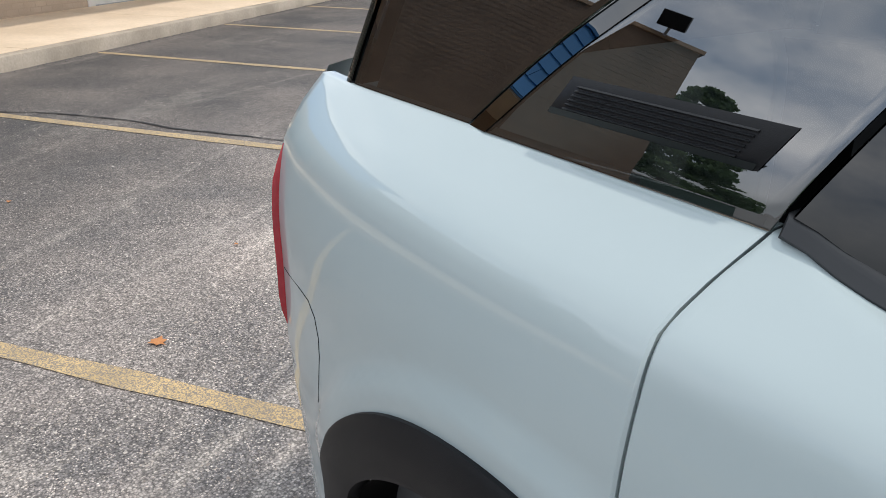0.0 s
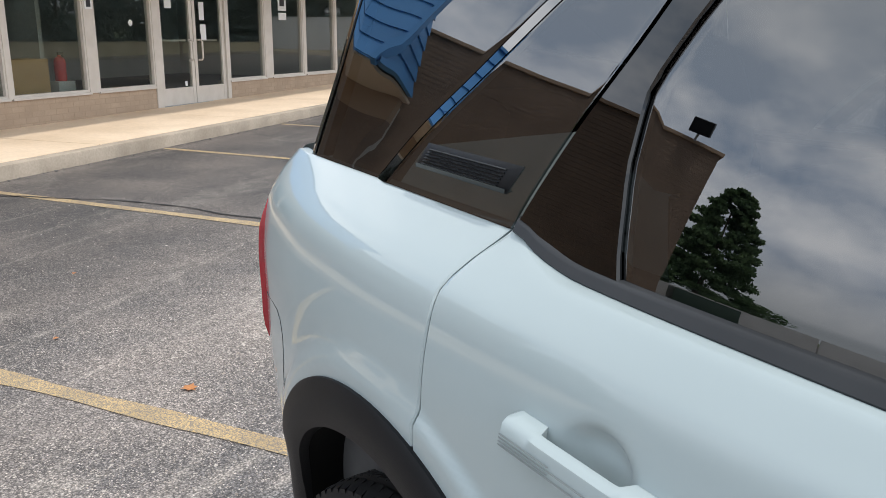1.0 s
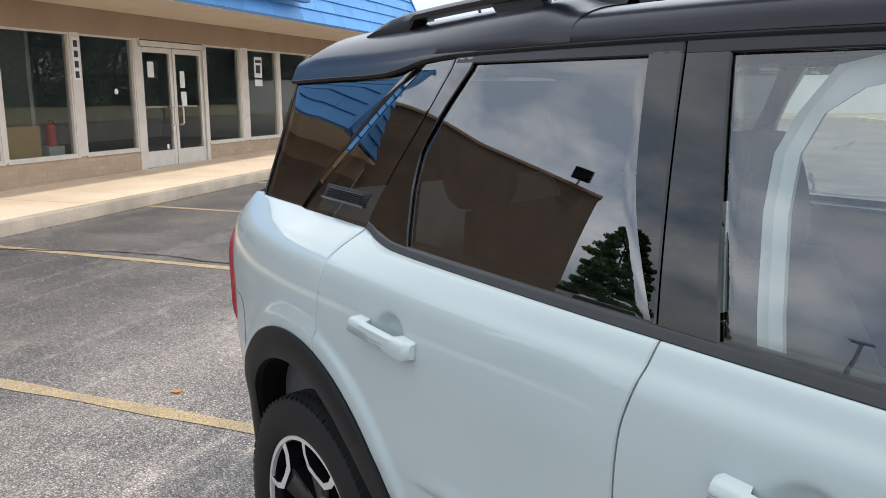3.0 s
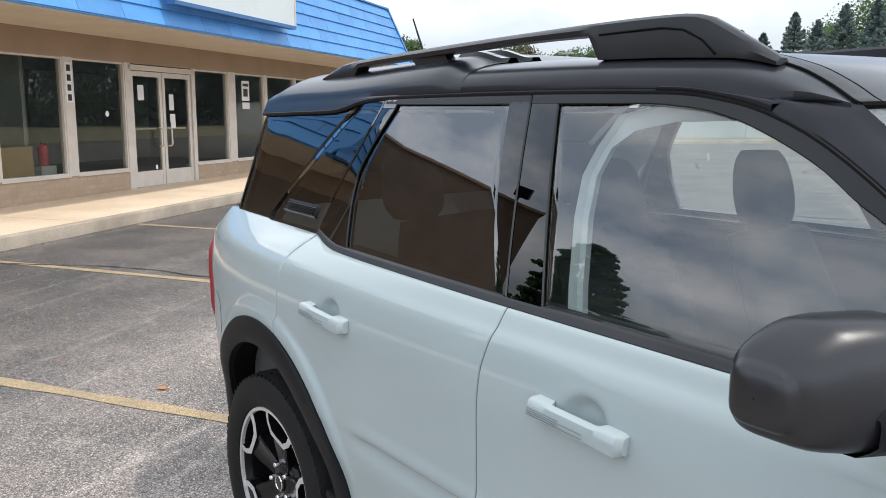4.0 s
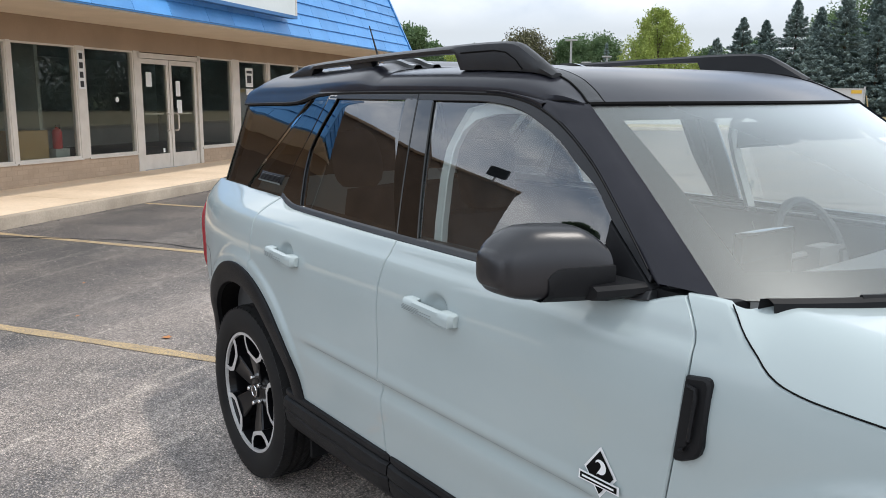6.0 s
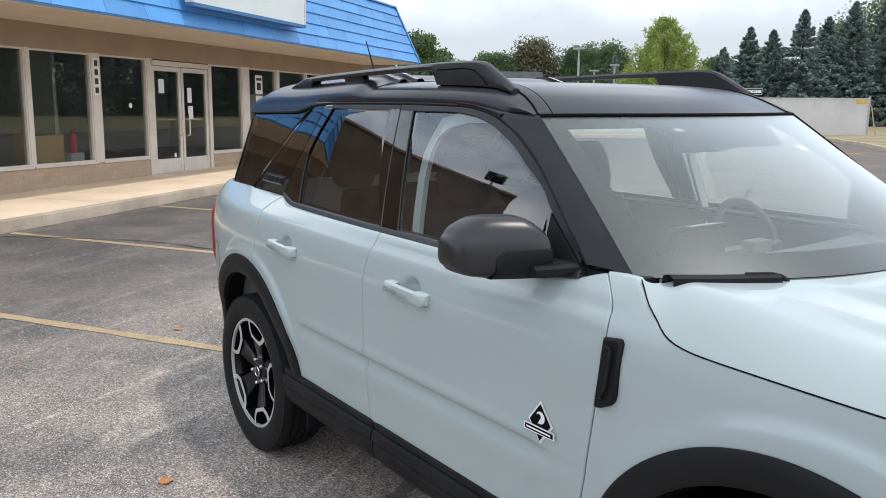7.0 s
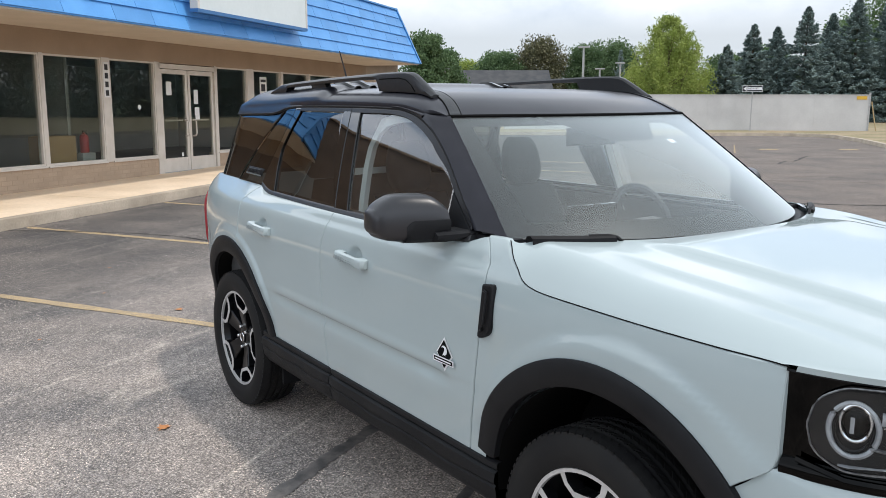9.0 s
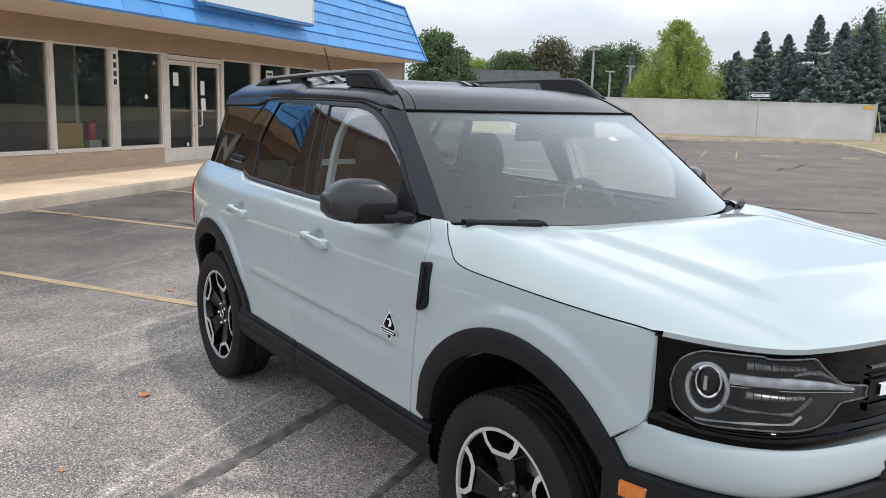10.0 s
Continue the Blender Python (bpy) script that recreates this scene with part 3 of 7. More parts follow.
rear_doors = both_sides("rear_door", "closed rear door", "paint", q_shut, b_gap, const(0.50), belt_z, door_width, 110, 100)
front_doors = both_sides("front_door", "closed front door", "paint", b_gap, f_gap, const(0.50), belt_z, door_width, 124, 100)
both_sides("front_fender", "painted front fender", "paint", f_gap, curve((0.5, 3.165), (0.790, 3.165), (0.815, 3.195), (0.868, 3.256), (0.90, 3.262), (1.1, 3.264)), const(0.45), hood_z, body_width, 50, 40, thick=0.02)


def cut_arch(ob):
    """Opens the wheel arch behind the cladding."""
    bm = B()
    bm.from_mesh(ob.data)
    gone = [f for f in bm.faces if any(math.hypot(f.calc_center_median().x - cx, f.calc_center_median().z - cz) < R - 0.045 for cx, cz, R, _ in ARCHES)]
    bmesh.ops.delete(bm, geom=gone, context="FACES")
    bm.to_mesh(ob.data)
    bm.free()


for ob in car.children:
    if ob.name.split(".")[0] in ("quarter_panel", "rear_door", "front_door", "front_fender"):
        cut_arch(ob)

# dark inner shell behind the gaps
for sgn in (-1, 1):
    bm = B()
    grid(bm, [[(x, sgn * (body_width(x, z) - 0.035), z) for x in np.linspace(-0.60, 3.2, 70)] for z in [0.42 + 0.76 * k / 13 for k in range(14)]])
    gone = [f for f in bm.faces if any(math.hypot(f.calc_center_median().x - cx, f.calc_center_median().z - cz) < R - 0.03 for cx, cz, R, _ in ARCHES) or (f.calc_center_median().x > 2.2 and f.calc_center_median().z > 1.04)]
    bmesh.ops.delete(bm, geom=gone, context="FACES")
    part("inner_body", bm, "void", car)
    # wheel-arch cladding and liner
    for cx, cz, R, ri in ARCHES:
        bm = B()
        lo_a, hi_a = (11, 179) if cx < 1 else (-4, 166)
        rows = []
        for k in range(57):
            a = radians(lo_a + (hi_a - lo_a) * k / 56)
            c, s = math.cos(a), math.sin(a)
            at = lambda r, o: (cx + r * c, sgn * (min(body_width(cx + r * c, cz + r * s), body_width(cx + R * c, cz + R * s) + 0.01) + o), cz + r * s)
            rows.append([at(R, -0.02), at(R, 0.006), at(R - 0.008, 0.012), at((R + ri) / 2, 0.014), at(ri + 0.012, 0.012), at(ri, 0.004), at(ri, -0.03)])
        grid(bm, rows)
        part("arch_cladding", bm, "plastic", car, "textured black wheel-arch cladding")
        bm = B()
        grid(bm, [[(cx + (ri - 0.004) * math.cos(radians(a)), sgn * min(y, body_width(cx + ri * math.cos(radians(a)), max(0.4, cz + ri * math.sin(radians(a)))) - 0.015), cz + (ri - 0.004) * math.sin(radians(a))) for y in (0.83, 0.73, 0.48)] for a in range(-4, 186, 5)])
        prism(bm, [(cx + ri * math.cos(radians(a)), max(0.36, cz + ri * math.sin(radians(a)))) for a in range(0, 360, 12)], sgn * 0.47, sgn * 0.48)
        part("wheel_liner", bm, "void", car)
    # sill cladding, split at the door gap
    for x0, x1 in ((0.42, 1.150), (1.156, 2.30)):
        prof = ((0.512, -0.012), (0.512, 0.003), (0.508, 0.010), (0.492, 0.012), (0.486, 0.006), (0.478, 0.020), (0.448, 0.024), (0.432, 0.014), (0.424, 0.018), (0.385, 0.010), (0.360, -0.008), (0.342, -0.05), (0.336, -0.20))
        bm, rows = B(), []
        for k in range(25):
            x = x0 + (x1 - x0) * k / 24
            o = 0.0 if 0 < k < 24 else -0.006
            rows.append([(x, sgn * (body_width(1.2, 0.5) + d + o), z + 0.005 * math.sin(k * 0.6) * (0.42 < z < 0.435)) for z, d in prof])
        grid(bm, rows)
        part("sill_cladding", bm, "plastic", car, "textured black sill cladding")

# underbody
bm = B()
box(bm, -0.58, 3.25, -0.62, 0.62, 0.24, 0.45, 0.02)
part("underbody", bm, "void", car)
for sgn in (-1, 1):
    bm = B()
    box(bm, 0.45, 0.47, sgn * 0.69 - 0.07, sgn * 0.69 + 0.07, 0.22, 0.42, 0.008)
    part("mud_flap", bm, "plastic", car, "black rubber mud flap")

# glasshouse: dark frame surface and panes
roof_edge = curve((-0.47, 1.572), (-0.2, 1.578), (0.10, 1.585), (0.20, 1.597), (0.29, 1.613), (0.44, 1.622), (1.065, 1.627), (1.435, 1.623), (1.57, 1.606), (1.68, 1.572), (1.845, 1.480), (1.995, 1.355), (2.12, 1.236))
d_back = curve((1.215, -0.525), (1.39, -0.482), (1.57, -0.466))
q_mid = curve((1.215, -0.232), (1.317, -0.117), (1.405, 0.002), (1.52, 0.150), (1.60, 0.265))
r_front = curve((1.20, 1.126), (1.39, 1.040), (1.60, 0.993))
b_seam = curve((1.19, 1.140), (1.62, 1.066))
f_back = curve((1.20, 1.250), (1.60, 1.155))


def cab(name, material, label, fa, fb, lo, hi, off, nu=24, nv=16, **k):
    return both_sides(name, label, material, fa, fb, lo, hi, cabin_width, nu, nv, off=off, **k)


bz = const(1.216)
cab("quarter_glass", "glass_dark", "dark privacy glass in the rear quarter", d_back, q_mid, bz, lambda x: roof_edge(x) - 0.004, -0.005, thick=0.004, inset=0.002, roll=0.0004)
q_mid2 = lambda z: q_mid(z) + 0.040
for sgn in (-1, 1):
    bm, g = B(), []
    for z in np.linspace(1.217, 1.59, 14):
        xa, xb = q_mid(z), q_mid2(z)
        if z < roof_edge(xb) - 0.002:
            g.append([(xa, sgn * (cabin_width(xa, z) - 0.012), z), (xa + 0.002, sgn * (cabin_width(xa, z) - 0.005), z), (xb, sgn * (cabin_width(xb, z) + 0.001), z), (xb + 0.002, sgn * (cabin_width(xb, z) - 0.008), z)])
    grid(bm, g)
    part("quarter_strip", bm, "piano", car, "gloss black strip between the quarter panes")
cab("quarter_glass", "glass_dark", "dark privacy glass beside the rear pillar", q_mid2, curve((1.21, 0.192), (1.238, 0.205), (1.355, 0.273), (1.47, 0.351), (1.60, 0.427)), bz, lambda x: roof_edge(x) - 0.004, 0.0, thick=0.004, inset=0.001, roll=0.0004)
# ribbed vent set into the quarter glass
for sgn in (-1, 1):
    W = lambda x, z, o: (x, sgn * (cabin_width(x, z) + o), z)
    bm = B()
    frame_x = lambda u, v: -0.093 + 0.262 * u + 0.026 * v
    grid(bm, [[W(frame_x(u, v), 1.259 + 0.040 * v, 0.001 + 0.005 * (0.03 < u < 0.97) * (0.1 < v < 0.9)) for u in (0, 0.05, 0.3, 0.5, 0.7, 0.95, 1)] for v in (0, 0.16, 0.5, 0.86, 1)])
    louvre = part("quarter_vent", bm, "plastic", car, "black ribbed vent in the quarter glass")
    for k in range(6):
        z = 1.2675 + 0.0047 * k
        bm = B()
        grid(bm, [[W(-0.066 + 0.215 * u + 0.003 * k, z + dz, 0.0062 + o) for u in np.linspace(0, 1, 8)] for dz, o in ((-0.0016, 0.0), (0.0004, 0.0030), (0.0012, 0.0))])
        part("vent_slat", bm, "trim", louvre)
    bm = B()
    grid(bm, [[W(-0.090 + 0.255 * u + dx, 1.2585 + dz, o) for u in np.linspace(0, 1, 8)] for dx, dz, o in ((0.0, 0.0, 0.002), (0.006, 0.008, 0.008))])
    part("vent_lip", bm, "gloss_black", louvre)
# slim frame bars of the doors
r_pane_back = curve((1.19, 0.43), (1.206, 0.418), (1.28, 0.400), (1.34, 0.390), (1.40, 0.390), (1.46, 0.416), (1.60, 0.514))
cab("door_frame_bar", "piano", "gloss black window surround", curve((1.21, 0.198), (1.238, 0.212), (1.355, 0.280), (1.47, 0.358), (1.60, 0.434)), r_pane_back, lambda x: belt_z(x) + 0.012, lambda x: roof_edge(x) - 0.005, 0.004, nu=8, thick=0.02)
door_glass = cab("rear_door_glass", "glass_dark", "dark privacy glass of the rear door", r_pane_back, r_front, lambda x: belt_z(x) + 0.014, lambda x: 1.597, -0.003, thick=0.004, inset=0.0, roll=0.0004)
door_glass[1].data.materials[0] = M["glass_front"]
tagged(door_glass[1], "lightly tinted glass of the rear door")
cab("pillar_cover", "piano", "gloss black pillar cover", r_front, b_seam, lambda x: belt_z(x) + 0.012, lambda x: roof_edge(x) - 0.018, 0.004, nu=6, thick=0.015)
cab("pillar_cover", "piano", "gloss black pillar cover", b_seam, f_back, lambda x: belt_z(x) + 0.012, lambda x: roof_edge(x) - 0.018, 0.004, nu=6, thick=0.015)
f_pane_top = curve((1.0, 1.597), (1.37, 1.597), (1.50, 1.588), (1.58, 1.571), (1.655, 1.544), (1.755, 1.496), (1.80, 1.465), (1.90, 1.404), (1.955, 1.350))
cab("front_door_glass", "glass_front", "lightly tinted glass of the front door", f_back, const(1.955), lambda x: belt_z(x) + 0.014, f_pane_top, -0.003, nu=36, thick=0.004, inset=0.0, roll=0.0004)
# roof-side frame of the doors
cab("door_top_frame", "rail", "satin black upper door frame", curve((1.5, 0.38), (1.62, 0.445)), b_seam, lambda x: min(1.597, roof_edge(x) - 0.012), lambda x: roof_edge(x) - 0.003, 0.004, nu=20, nv=4, thick=0.02)
cab("door_top_frame", "rail", "satin black upper door frame", b_seam, const(2.10), lambda x: max(1.2, f_pane_top(x) if x < 1.955 else 1.350 - 0.80 * (x - 1.955)), lambda x: roof_edge(x) - 0.003, 0.005, nu=44, nv=4, thick=0.02)
# mirror sail and belt moulding
cab("mirror_sail", "plastic", "black plastic mirror mount", const(1.955), const(2.11), lambda x: belt_z(x) + 0.006, lambda x: 1.349 - 0.80 * (x - 1.956), 0.006, nu=12, nv=8, thick=0.02)
both_sides("belt_moulding", "dark rubber belt moulding", "trim", const(0.206), const(2.11), lambda x: belt_z(x) - 0.002, lambda x: belt_z(x) + 0.017, lambda x, z: BELT(x) + 0.013 - 0.010 * (1 - smooth(0.2, 0.3, x)) + 0.55 * (belt_z(x) + 0.006 - z), 70, 4, roll=0.003, thick=0.03, inset=0.0)

# roof
ROOF = curve((-0.56, 1.66), (-0.40, 1.69), (-0.1, 1.705), (0.3, 1.708), (0.9, 1.708), (1.35, 1.703), (1.58, 1.690), (1.72, 1.662), (1.80, 1.633), (1.869, 1.600), (1.90, 1.585))
R_EDGE = curve((-0.47, 1.575), (-0.2, 1.581), (0.10, 1.588), (0.20, 1.600), (0.29, 1.616), (0.44, 1.625), (1.0, 1.630))
R_SIDE = curve((-0.47, 1.606), (-0.2, 1.613), (0.10, 1.619), (0.44, 1.625), (1.065, 1.630), (1.435, 1.626), (1.57, 1.612), (1.70, 1.598), (1.82, 1.587))


def roof_half(x):
    return cabin_width(x, R_SIDE(x)) + 0.004


def roof_pt(x, y, lift=0.0):
    h = roof_half(x)
    t = min(1.0, abs(y) / h)
    k = smooth(0.0, 0.75, x)
    # the front edge sweeps back towards the sides, and the fall to the screen with it
    crown = ROOF(x + smooth(1.15, 1.75, x) * (1.869 - roof_front(min(0.642, abs(y)))))
    # the rear of the roof rolls over more gently than the front
    return (x, y, R_SIDE(x) + (max(crown, R_SIDE(x) + 0.001) + lift - R_SIDE(x)) * (1 - t ** (4.2 + 1.8 * k + 4 * smooth(1.4, 1.65, x))) ** (1 / (1.95 + 0.65 * k)))


def roof_front(y):
    y = abs(y)
    return 1.754 + 0.115 * (1 - (y / 0.642) ** 2) if y < 0.642 else 1.754 - 3.2 * (y - 0.642)


bm, rows = B(), []
ts = [math.sin(radians(a)) for a in np.linspace(-90, 90, 61)]
for k in range(45):
    rows.append([])
    for t in ts:
        xf = roof_front(t * 0.676)
        x = 0.72 + (xf - 0.72) * k / 44
        p = roof_pt(x, t * roof_half(x))
        rows[-1].append(p)
rows.append([(p[0] + 0.003, p[1], p[2] - 0.012) for p in rows[-1]])
rows.append([(p[0] - 0.02, p[1], p[2] - 0.02) for p in rows[-1]])
grid(bm, rows)
part("front_roof", bm, "roof_black", car, "gloss black roof panel", sharp=25)
bm, rows = B(), []
for k in range(46):
    x = -0.485 + (0.80 + 0.485) * k / 45
    lift = 0.026 * (1 - smooth(0.66, 0.79, x)) - 0.03 * (1 - smooth(-0.485, -0.33, x))
    skirt = [R_EDGE(x) - 0.006 + (R_SIDE(x) - R_EDGE(x) + 0.006) * q / 4 for q in range(4)] if x < 0.5 else [R_SIDE(x)] * 4
    wide = lambda z: cabin_width(x, z) + 0.006
    rows.append([(x, -wide(z), z) for z in skirt] + [roof_pt(x, t * (roof_half(x) + 0.002), lift + 0.003) for t in ts[1:-1]] + [(x, wide(z), z) for z in skirt[::-1]])
# rounded-off rear edge
first_row = rows[0]
for dx, q in ((-0.012, 0.06), (-0.018, 0.3), (-0.014, 0.9)):
    rows.insert(0, [(p[0] + dx, p[1] * (1 - 0.004 * q), p[2] + (1.572 - p[2]) * q) for p in first_row])
grid(bm, rows)
part("rear_roof", bm, "roof_black", car, "raised gloss black rear roof cap", sharp=25)
for sgn in (-1, 1):
    bm = B()
    for y in (0.38, 0.46):
        g = []
        for k in range(12):
            x = 0.60 + 0.2 * k / 11
            lift = 0.026 * (1 - smooth(0.66, 0.79, x)) + 0.006
            g.append([roof_pt(x, sgn * (y + d), lift + (0.008 if d in (0.01, 0.03) else -0.004)) for d in (0.0, 0.01, 0.03, 0.04)])
        grid(bm, g)
    part("roof_scoop", bm, "gloss_black", car)
    # drip strip and roof rail
    bm = B()
    rows = []
    rail_y = lambda x: roof_half(x) - 0.078
    base = lambda x: roof_pt(x, sgn * rail_y(x), 0.026 * (1 - smooth(0.66, 0.79, x)) + 0.003)[2]
    top = curve((-0.12, 1.688), (-0.06, 1.712), (0.06, 1.732), (0.5, 1.748), (1.0, 1.760), (1.30, 1.765), (1.41, 1.763), (1.455, 1.754), (1.49, 1.737), (1.605, 1.674))
    under = curve((-0.12, 1.66), (-0.03, 1.700), (0.1, 1.712), (0.6, 1.728), (1.05, 1.738), (1.20, 1.738))
    for k in range(60):
        x = -0.115 + (1.605 + 0.115) * k / 59
        t, lo_z = top(x), min(top(x) - 0.012, under(x)) if x < 1.19 else min(base(x) - 0.003, top(x) - 0.004)
        if x < 0.13:
            lo_z = base(x) - 0.01
        yc = rail_y(x)
        rows.append([(x, sgn * (yc + a), z) for a, z in ((0.020, lo_z), (0.022, (t + lo_z) / 2), (0.016, t - 0.006), (0.006, t), (-0.010, t), (-0.020, t - 0.008), (-0.022, lo_z), (0.020, lo_z))])
    grid(bm, rows)
    for row in (rows[0], rows[-1]):
        bm.faces.new([bm.verts.new(p) for p in row[:-1]])
    rail = part("roof_rail", bm, "rail", car, "satin black raised roof rail")
    for x0, x1 in ((0.50, 0.62),):
        bm = B()
        g = [(x0, base(x0) - 0.01), (x1 + 0.03, base(x1) - 0.01), (x1, under(x1) + 0.008), (x0 - 0.03, under(x0) + 0.008)]
        prism(bm, g, sgn * (rail_y(x0) - 0.014), sgn * (rail_y(x0) + 0.016))
        part("rail_foot", bm, "rail", rail)
    # pressed line along the top and front of the rail's solid end
    bm = B()
    tube(bm, [(x, sgn * (rail_y(x) + 0.0215), z) for x, z in ((1.20, 1.738), (1.26, 1.739), (1.36, 1.740), (1.41, 1.733), (1.453, 1.712), (1.482, 1.686))], 0.0022, 6)
    part("rail_groove", bm, "void", rail)

# moulding from the rail down to the windscreen corner, a dark joint along each edge
for sgn in (-1, 1):
    edge = curve((1.36, 0.570), (1.50, 0.574), (1.599, 0.589), (1.70, 0.618), (1.758, 0.642))
    bm, g, joints = B(), [], ([], [])
    for k in range(25):
        x = 1.40 + 0.356 * k / 24
        row = []
        for d, o in ((-0.043, 0.0), (-0.041, 0.0035), (-0.022, 0.0045), (-0.003, 0.0035), (-0.001, 0.0)):
            y = edge(x) + d
            xx = 1.40 + (roof_front(y) + 0.003 - 1.40) * k / 24
            z = roof_pt(min(xx, roof_front(y)), y)[2]
            row.append((xx, sgn * y, z + o))
        g.append(row)
        for line, p in zip(joints, (row[0], row[-1])):
            line.append((p[0], p[1], p[2] + 0.0015))
    g.append([(p[0] + 0.004, p[1], p[2] - 0.004) for p in g[-1]])
    g.append([(p[0] + 0.001, p[1], p[2] - 0.014) for p in g[-1]])
    grid(bm, g)
    moulding = part("roof_moulding", bm, "rail", car, "satin black roof moulding")
    for line in joints:
        bm = B()
        tube(bm, line, 0.0026, 6)
        part("joint", bm, "void", moulding)
    bm = B()
    tube(bm, [(1.756 - 0.104 * q, sgn * (0.642 + 0.034 * q + 0.006 * math.sin(math.pi * q)), 1.597 + 0.005 * math.sin(math.pi * q) + 0.004 * q) for q in np.linspace(0, 1, 9)], 0.0022, 6)
    part("pillar_joint", bm, "void", car)
bm = B()
tube(bm, [(roof_front(y) + 0.006, y, roof_pt(roof_front(y), y)[2] - 0.0025) for y in np.linspace(-0.640, 0.640, 41)], 0.0062, 6)
part("screen_seal", bm, "void", car, "black rubber joint above the windscreen")

# rubber seal under the roof edge
for sgn in (-1, 1):
    bm, g = B(), []
    for k in range(70):
        x = -0.500 + (2.09 + 0.500) * k / 69
        z = roof_edge(x) - 0.004
        w = cabin_width(x, z)
        g.append([(x, sgn * (w - 0.03), z - 0.006), (x, sgn * (w + 0.005), z - 0.005), (x, sgn * (w + 0.0075), z - 0.001), (x, sgn * (w + 0.0075), z + 0.003), (x, sgn * (w + 0.003), z + 0.006), (x, sgn * (w - 0.03), z + 0.010)])
    grid(bm, g)
    part("roof_seal", bm, "plastic", car, "black rubber seal under the roof edge")

# windscreen with printed black border, pillars, cowl
def ws(u, v, off=0.0):
    """u: 0 at the cowl to 1 at the roof; v: -1 to 1 across."""
    bx, by, bz2 = 2.545 - 0.306 * abs(v) ** 2.4, 0.761 * v, 1.224
    y1 = 0.642 * v
    tx = roof_front(y1) + 0.008
    tz = roof_pt(tx - 0.008, y1)[2] - 0.007
    w = 4 * u * (1 - u) * (1 - 0.85 * v * v)
    return (bx + (tx - bx) * u + 0.020 * w + off, by + (y1 - by) * u, bz2 + (tz - bz2) * u + 0.016 * w + off)


bm = B()
grid(bm, [[ws(u, v) for v in np.linspace(-1, 1, 41)] for u in np.linspace(0, 1, 25)])
screen = part("windscreen", bm, "glass_screen", car, "sloping windscreen reflecting cloudy sky")
screen.visible_shadow = False
bm = B()
for us, vs in ((np.linspace(0, 0.125, 4), np.linspace(-1, 1, 33)), (np.linspace(0.91, 1, 4), np.linspace(-1, 1, 33)), (np.linspace(0.125, 0.91, 20), np.linspace(-1, -0.905, 4)), (np.linspace(0.125, 0.91, 20), np.linspace(0.905, 1, 4))):
    grid(bm, [[ws(u, v, -0.003) for v in vs] for u in us])
grid(bm, [[ws(u, v * (0.17 + 1.1 * (u - 0.74)), -0.003) for v in np.linspace(-1, 1, 9)] for u in np.linspace(0.74, 0.91, 6)])
part("screen_border", bm, "void", screen, "black printed windscreen border")
bm = B()
grid(bm, [[ws(u, v, -0.004) for v in (0.29, 0.32, 0.35)] for u in (0.70, 0.735)])
part("screen_sticker", bm, "white", screen, "small white windscreen sticker")
for sgn in (-1, 1):
    bm, rows = B(), []
    for u in np.linspace(0, 1, 26):
        inner = Vector(ws(u, sgn))
        # outer edge along the top of the door opening
        x_out = curve((0, 2.125), (0.35, 1.99), (0.7, 1.815), (0.9, 1.71), (1, 1.645))(u)
        ze = roof_edge(x_out)
        zo = ze + (R_SIDE(x_out) - 0.002 - ze) * smooth(0.86, 1.0, u)
        outer = Vector((x_out, sgn * (cabin_width(x_out, zo) + 0.006), zo))
        foot = Vector((x_out, sgn * (cabin_width(x_out, ze) + 0.006), ze))
        swell = 1 - 0.6 * smooth(0.75, 1.0, u)
        mid = (inner + outer) / 2 + Vector((0.010, sgn * 0.012, 0.008)) * swell * 0.35
        row = [inner + Vector((-0.006, 0, -0.010)), inner + Vector((0.004, 0, 0.005))]
        for t in np.linspace(0.15, 1, 7):
            a = (1 - t) ** 2 * inner + 2 * t * (1 - t) * (mid + (mid - (inner + outer) / 2)) + t * t * outer
            row.append(a + Vector((0, 0, 0.004)))
        row += [foot, foot + Vector((0, -sgn * 0.02, -0.004))]
        rows.append(row)
    for q in np.linspace(0.0, 1, 14):
        xi, xo = 1.645 + (1.42 - 1.645) * q, 1.645 + (1.40 - 1.645) * q
        inner = Vector((xi, sgn * (roof_half(xi) - 0.002), R_SIDE(xi) + 0.002))
        outer = Vector((xo, sgn * (cabin_width(xo, roof_edge(xo)) + 0.006), roof_edge(xo)))
        row = [inner + Vector((0, -sgn * 0.02, 0)), inner]
        row += [inner.lerp(outer, t) + Vector((0, sgn * 0.006, 0.004)) * (4 * t * (1 - t)) for t in np.linspace(0.15, 1, 7)]
        row += [outer, outer + Vector((0, -sgn * 0.02, -0.004))]
        rows.append(row)
    grid(bm, rows)
    part("windscreen_pillar", bm, "roof_black", car, "gloss black windscreen pillar", sharp=40)
for sgn in (-1, 1):
    bm = B()
    box(bm, 2.085, 2.275, min(sgn * 0.70, sgn * 0.785), max(sgn * 0.70, sgn * 0.785), 1.16, 1.227, 0.012)
    part("pillar_foot", bm, "plastic", car)
bm = B()
grid(bm, [[(2.56 - 0.305 * abs(v) ** 2.4 + a, 0.78 * v, z) for v in np.linspace(-1, 1, 33)] for a, z in ((-0.05, 1.205), (0.0, 1.214), (0.035, 1.20), (0.04, 1.15))])
part("cowl", bm, "plastic", car, "black plastic cowl below the windscreen")
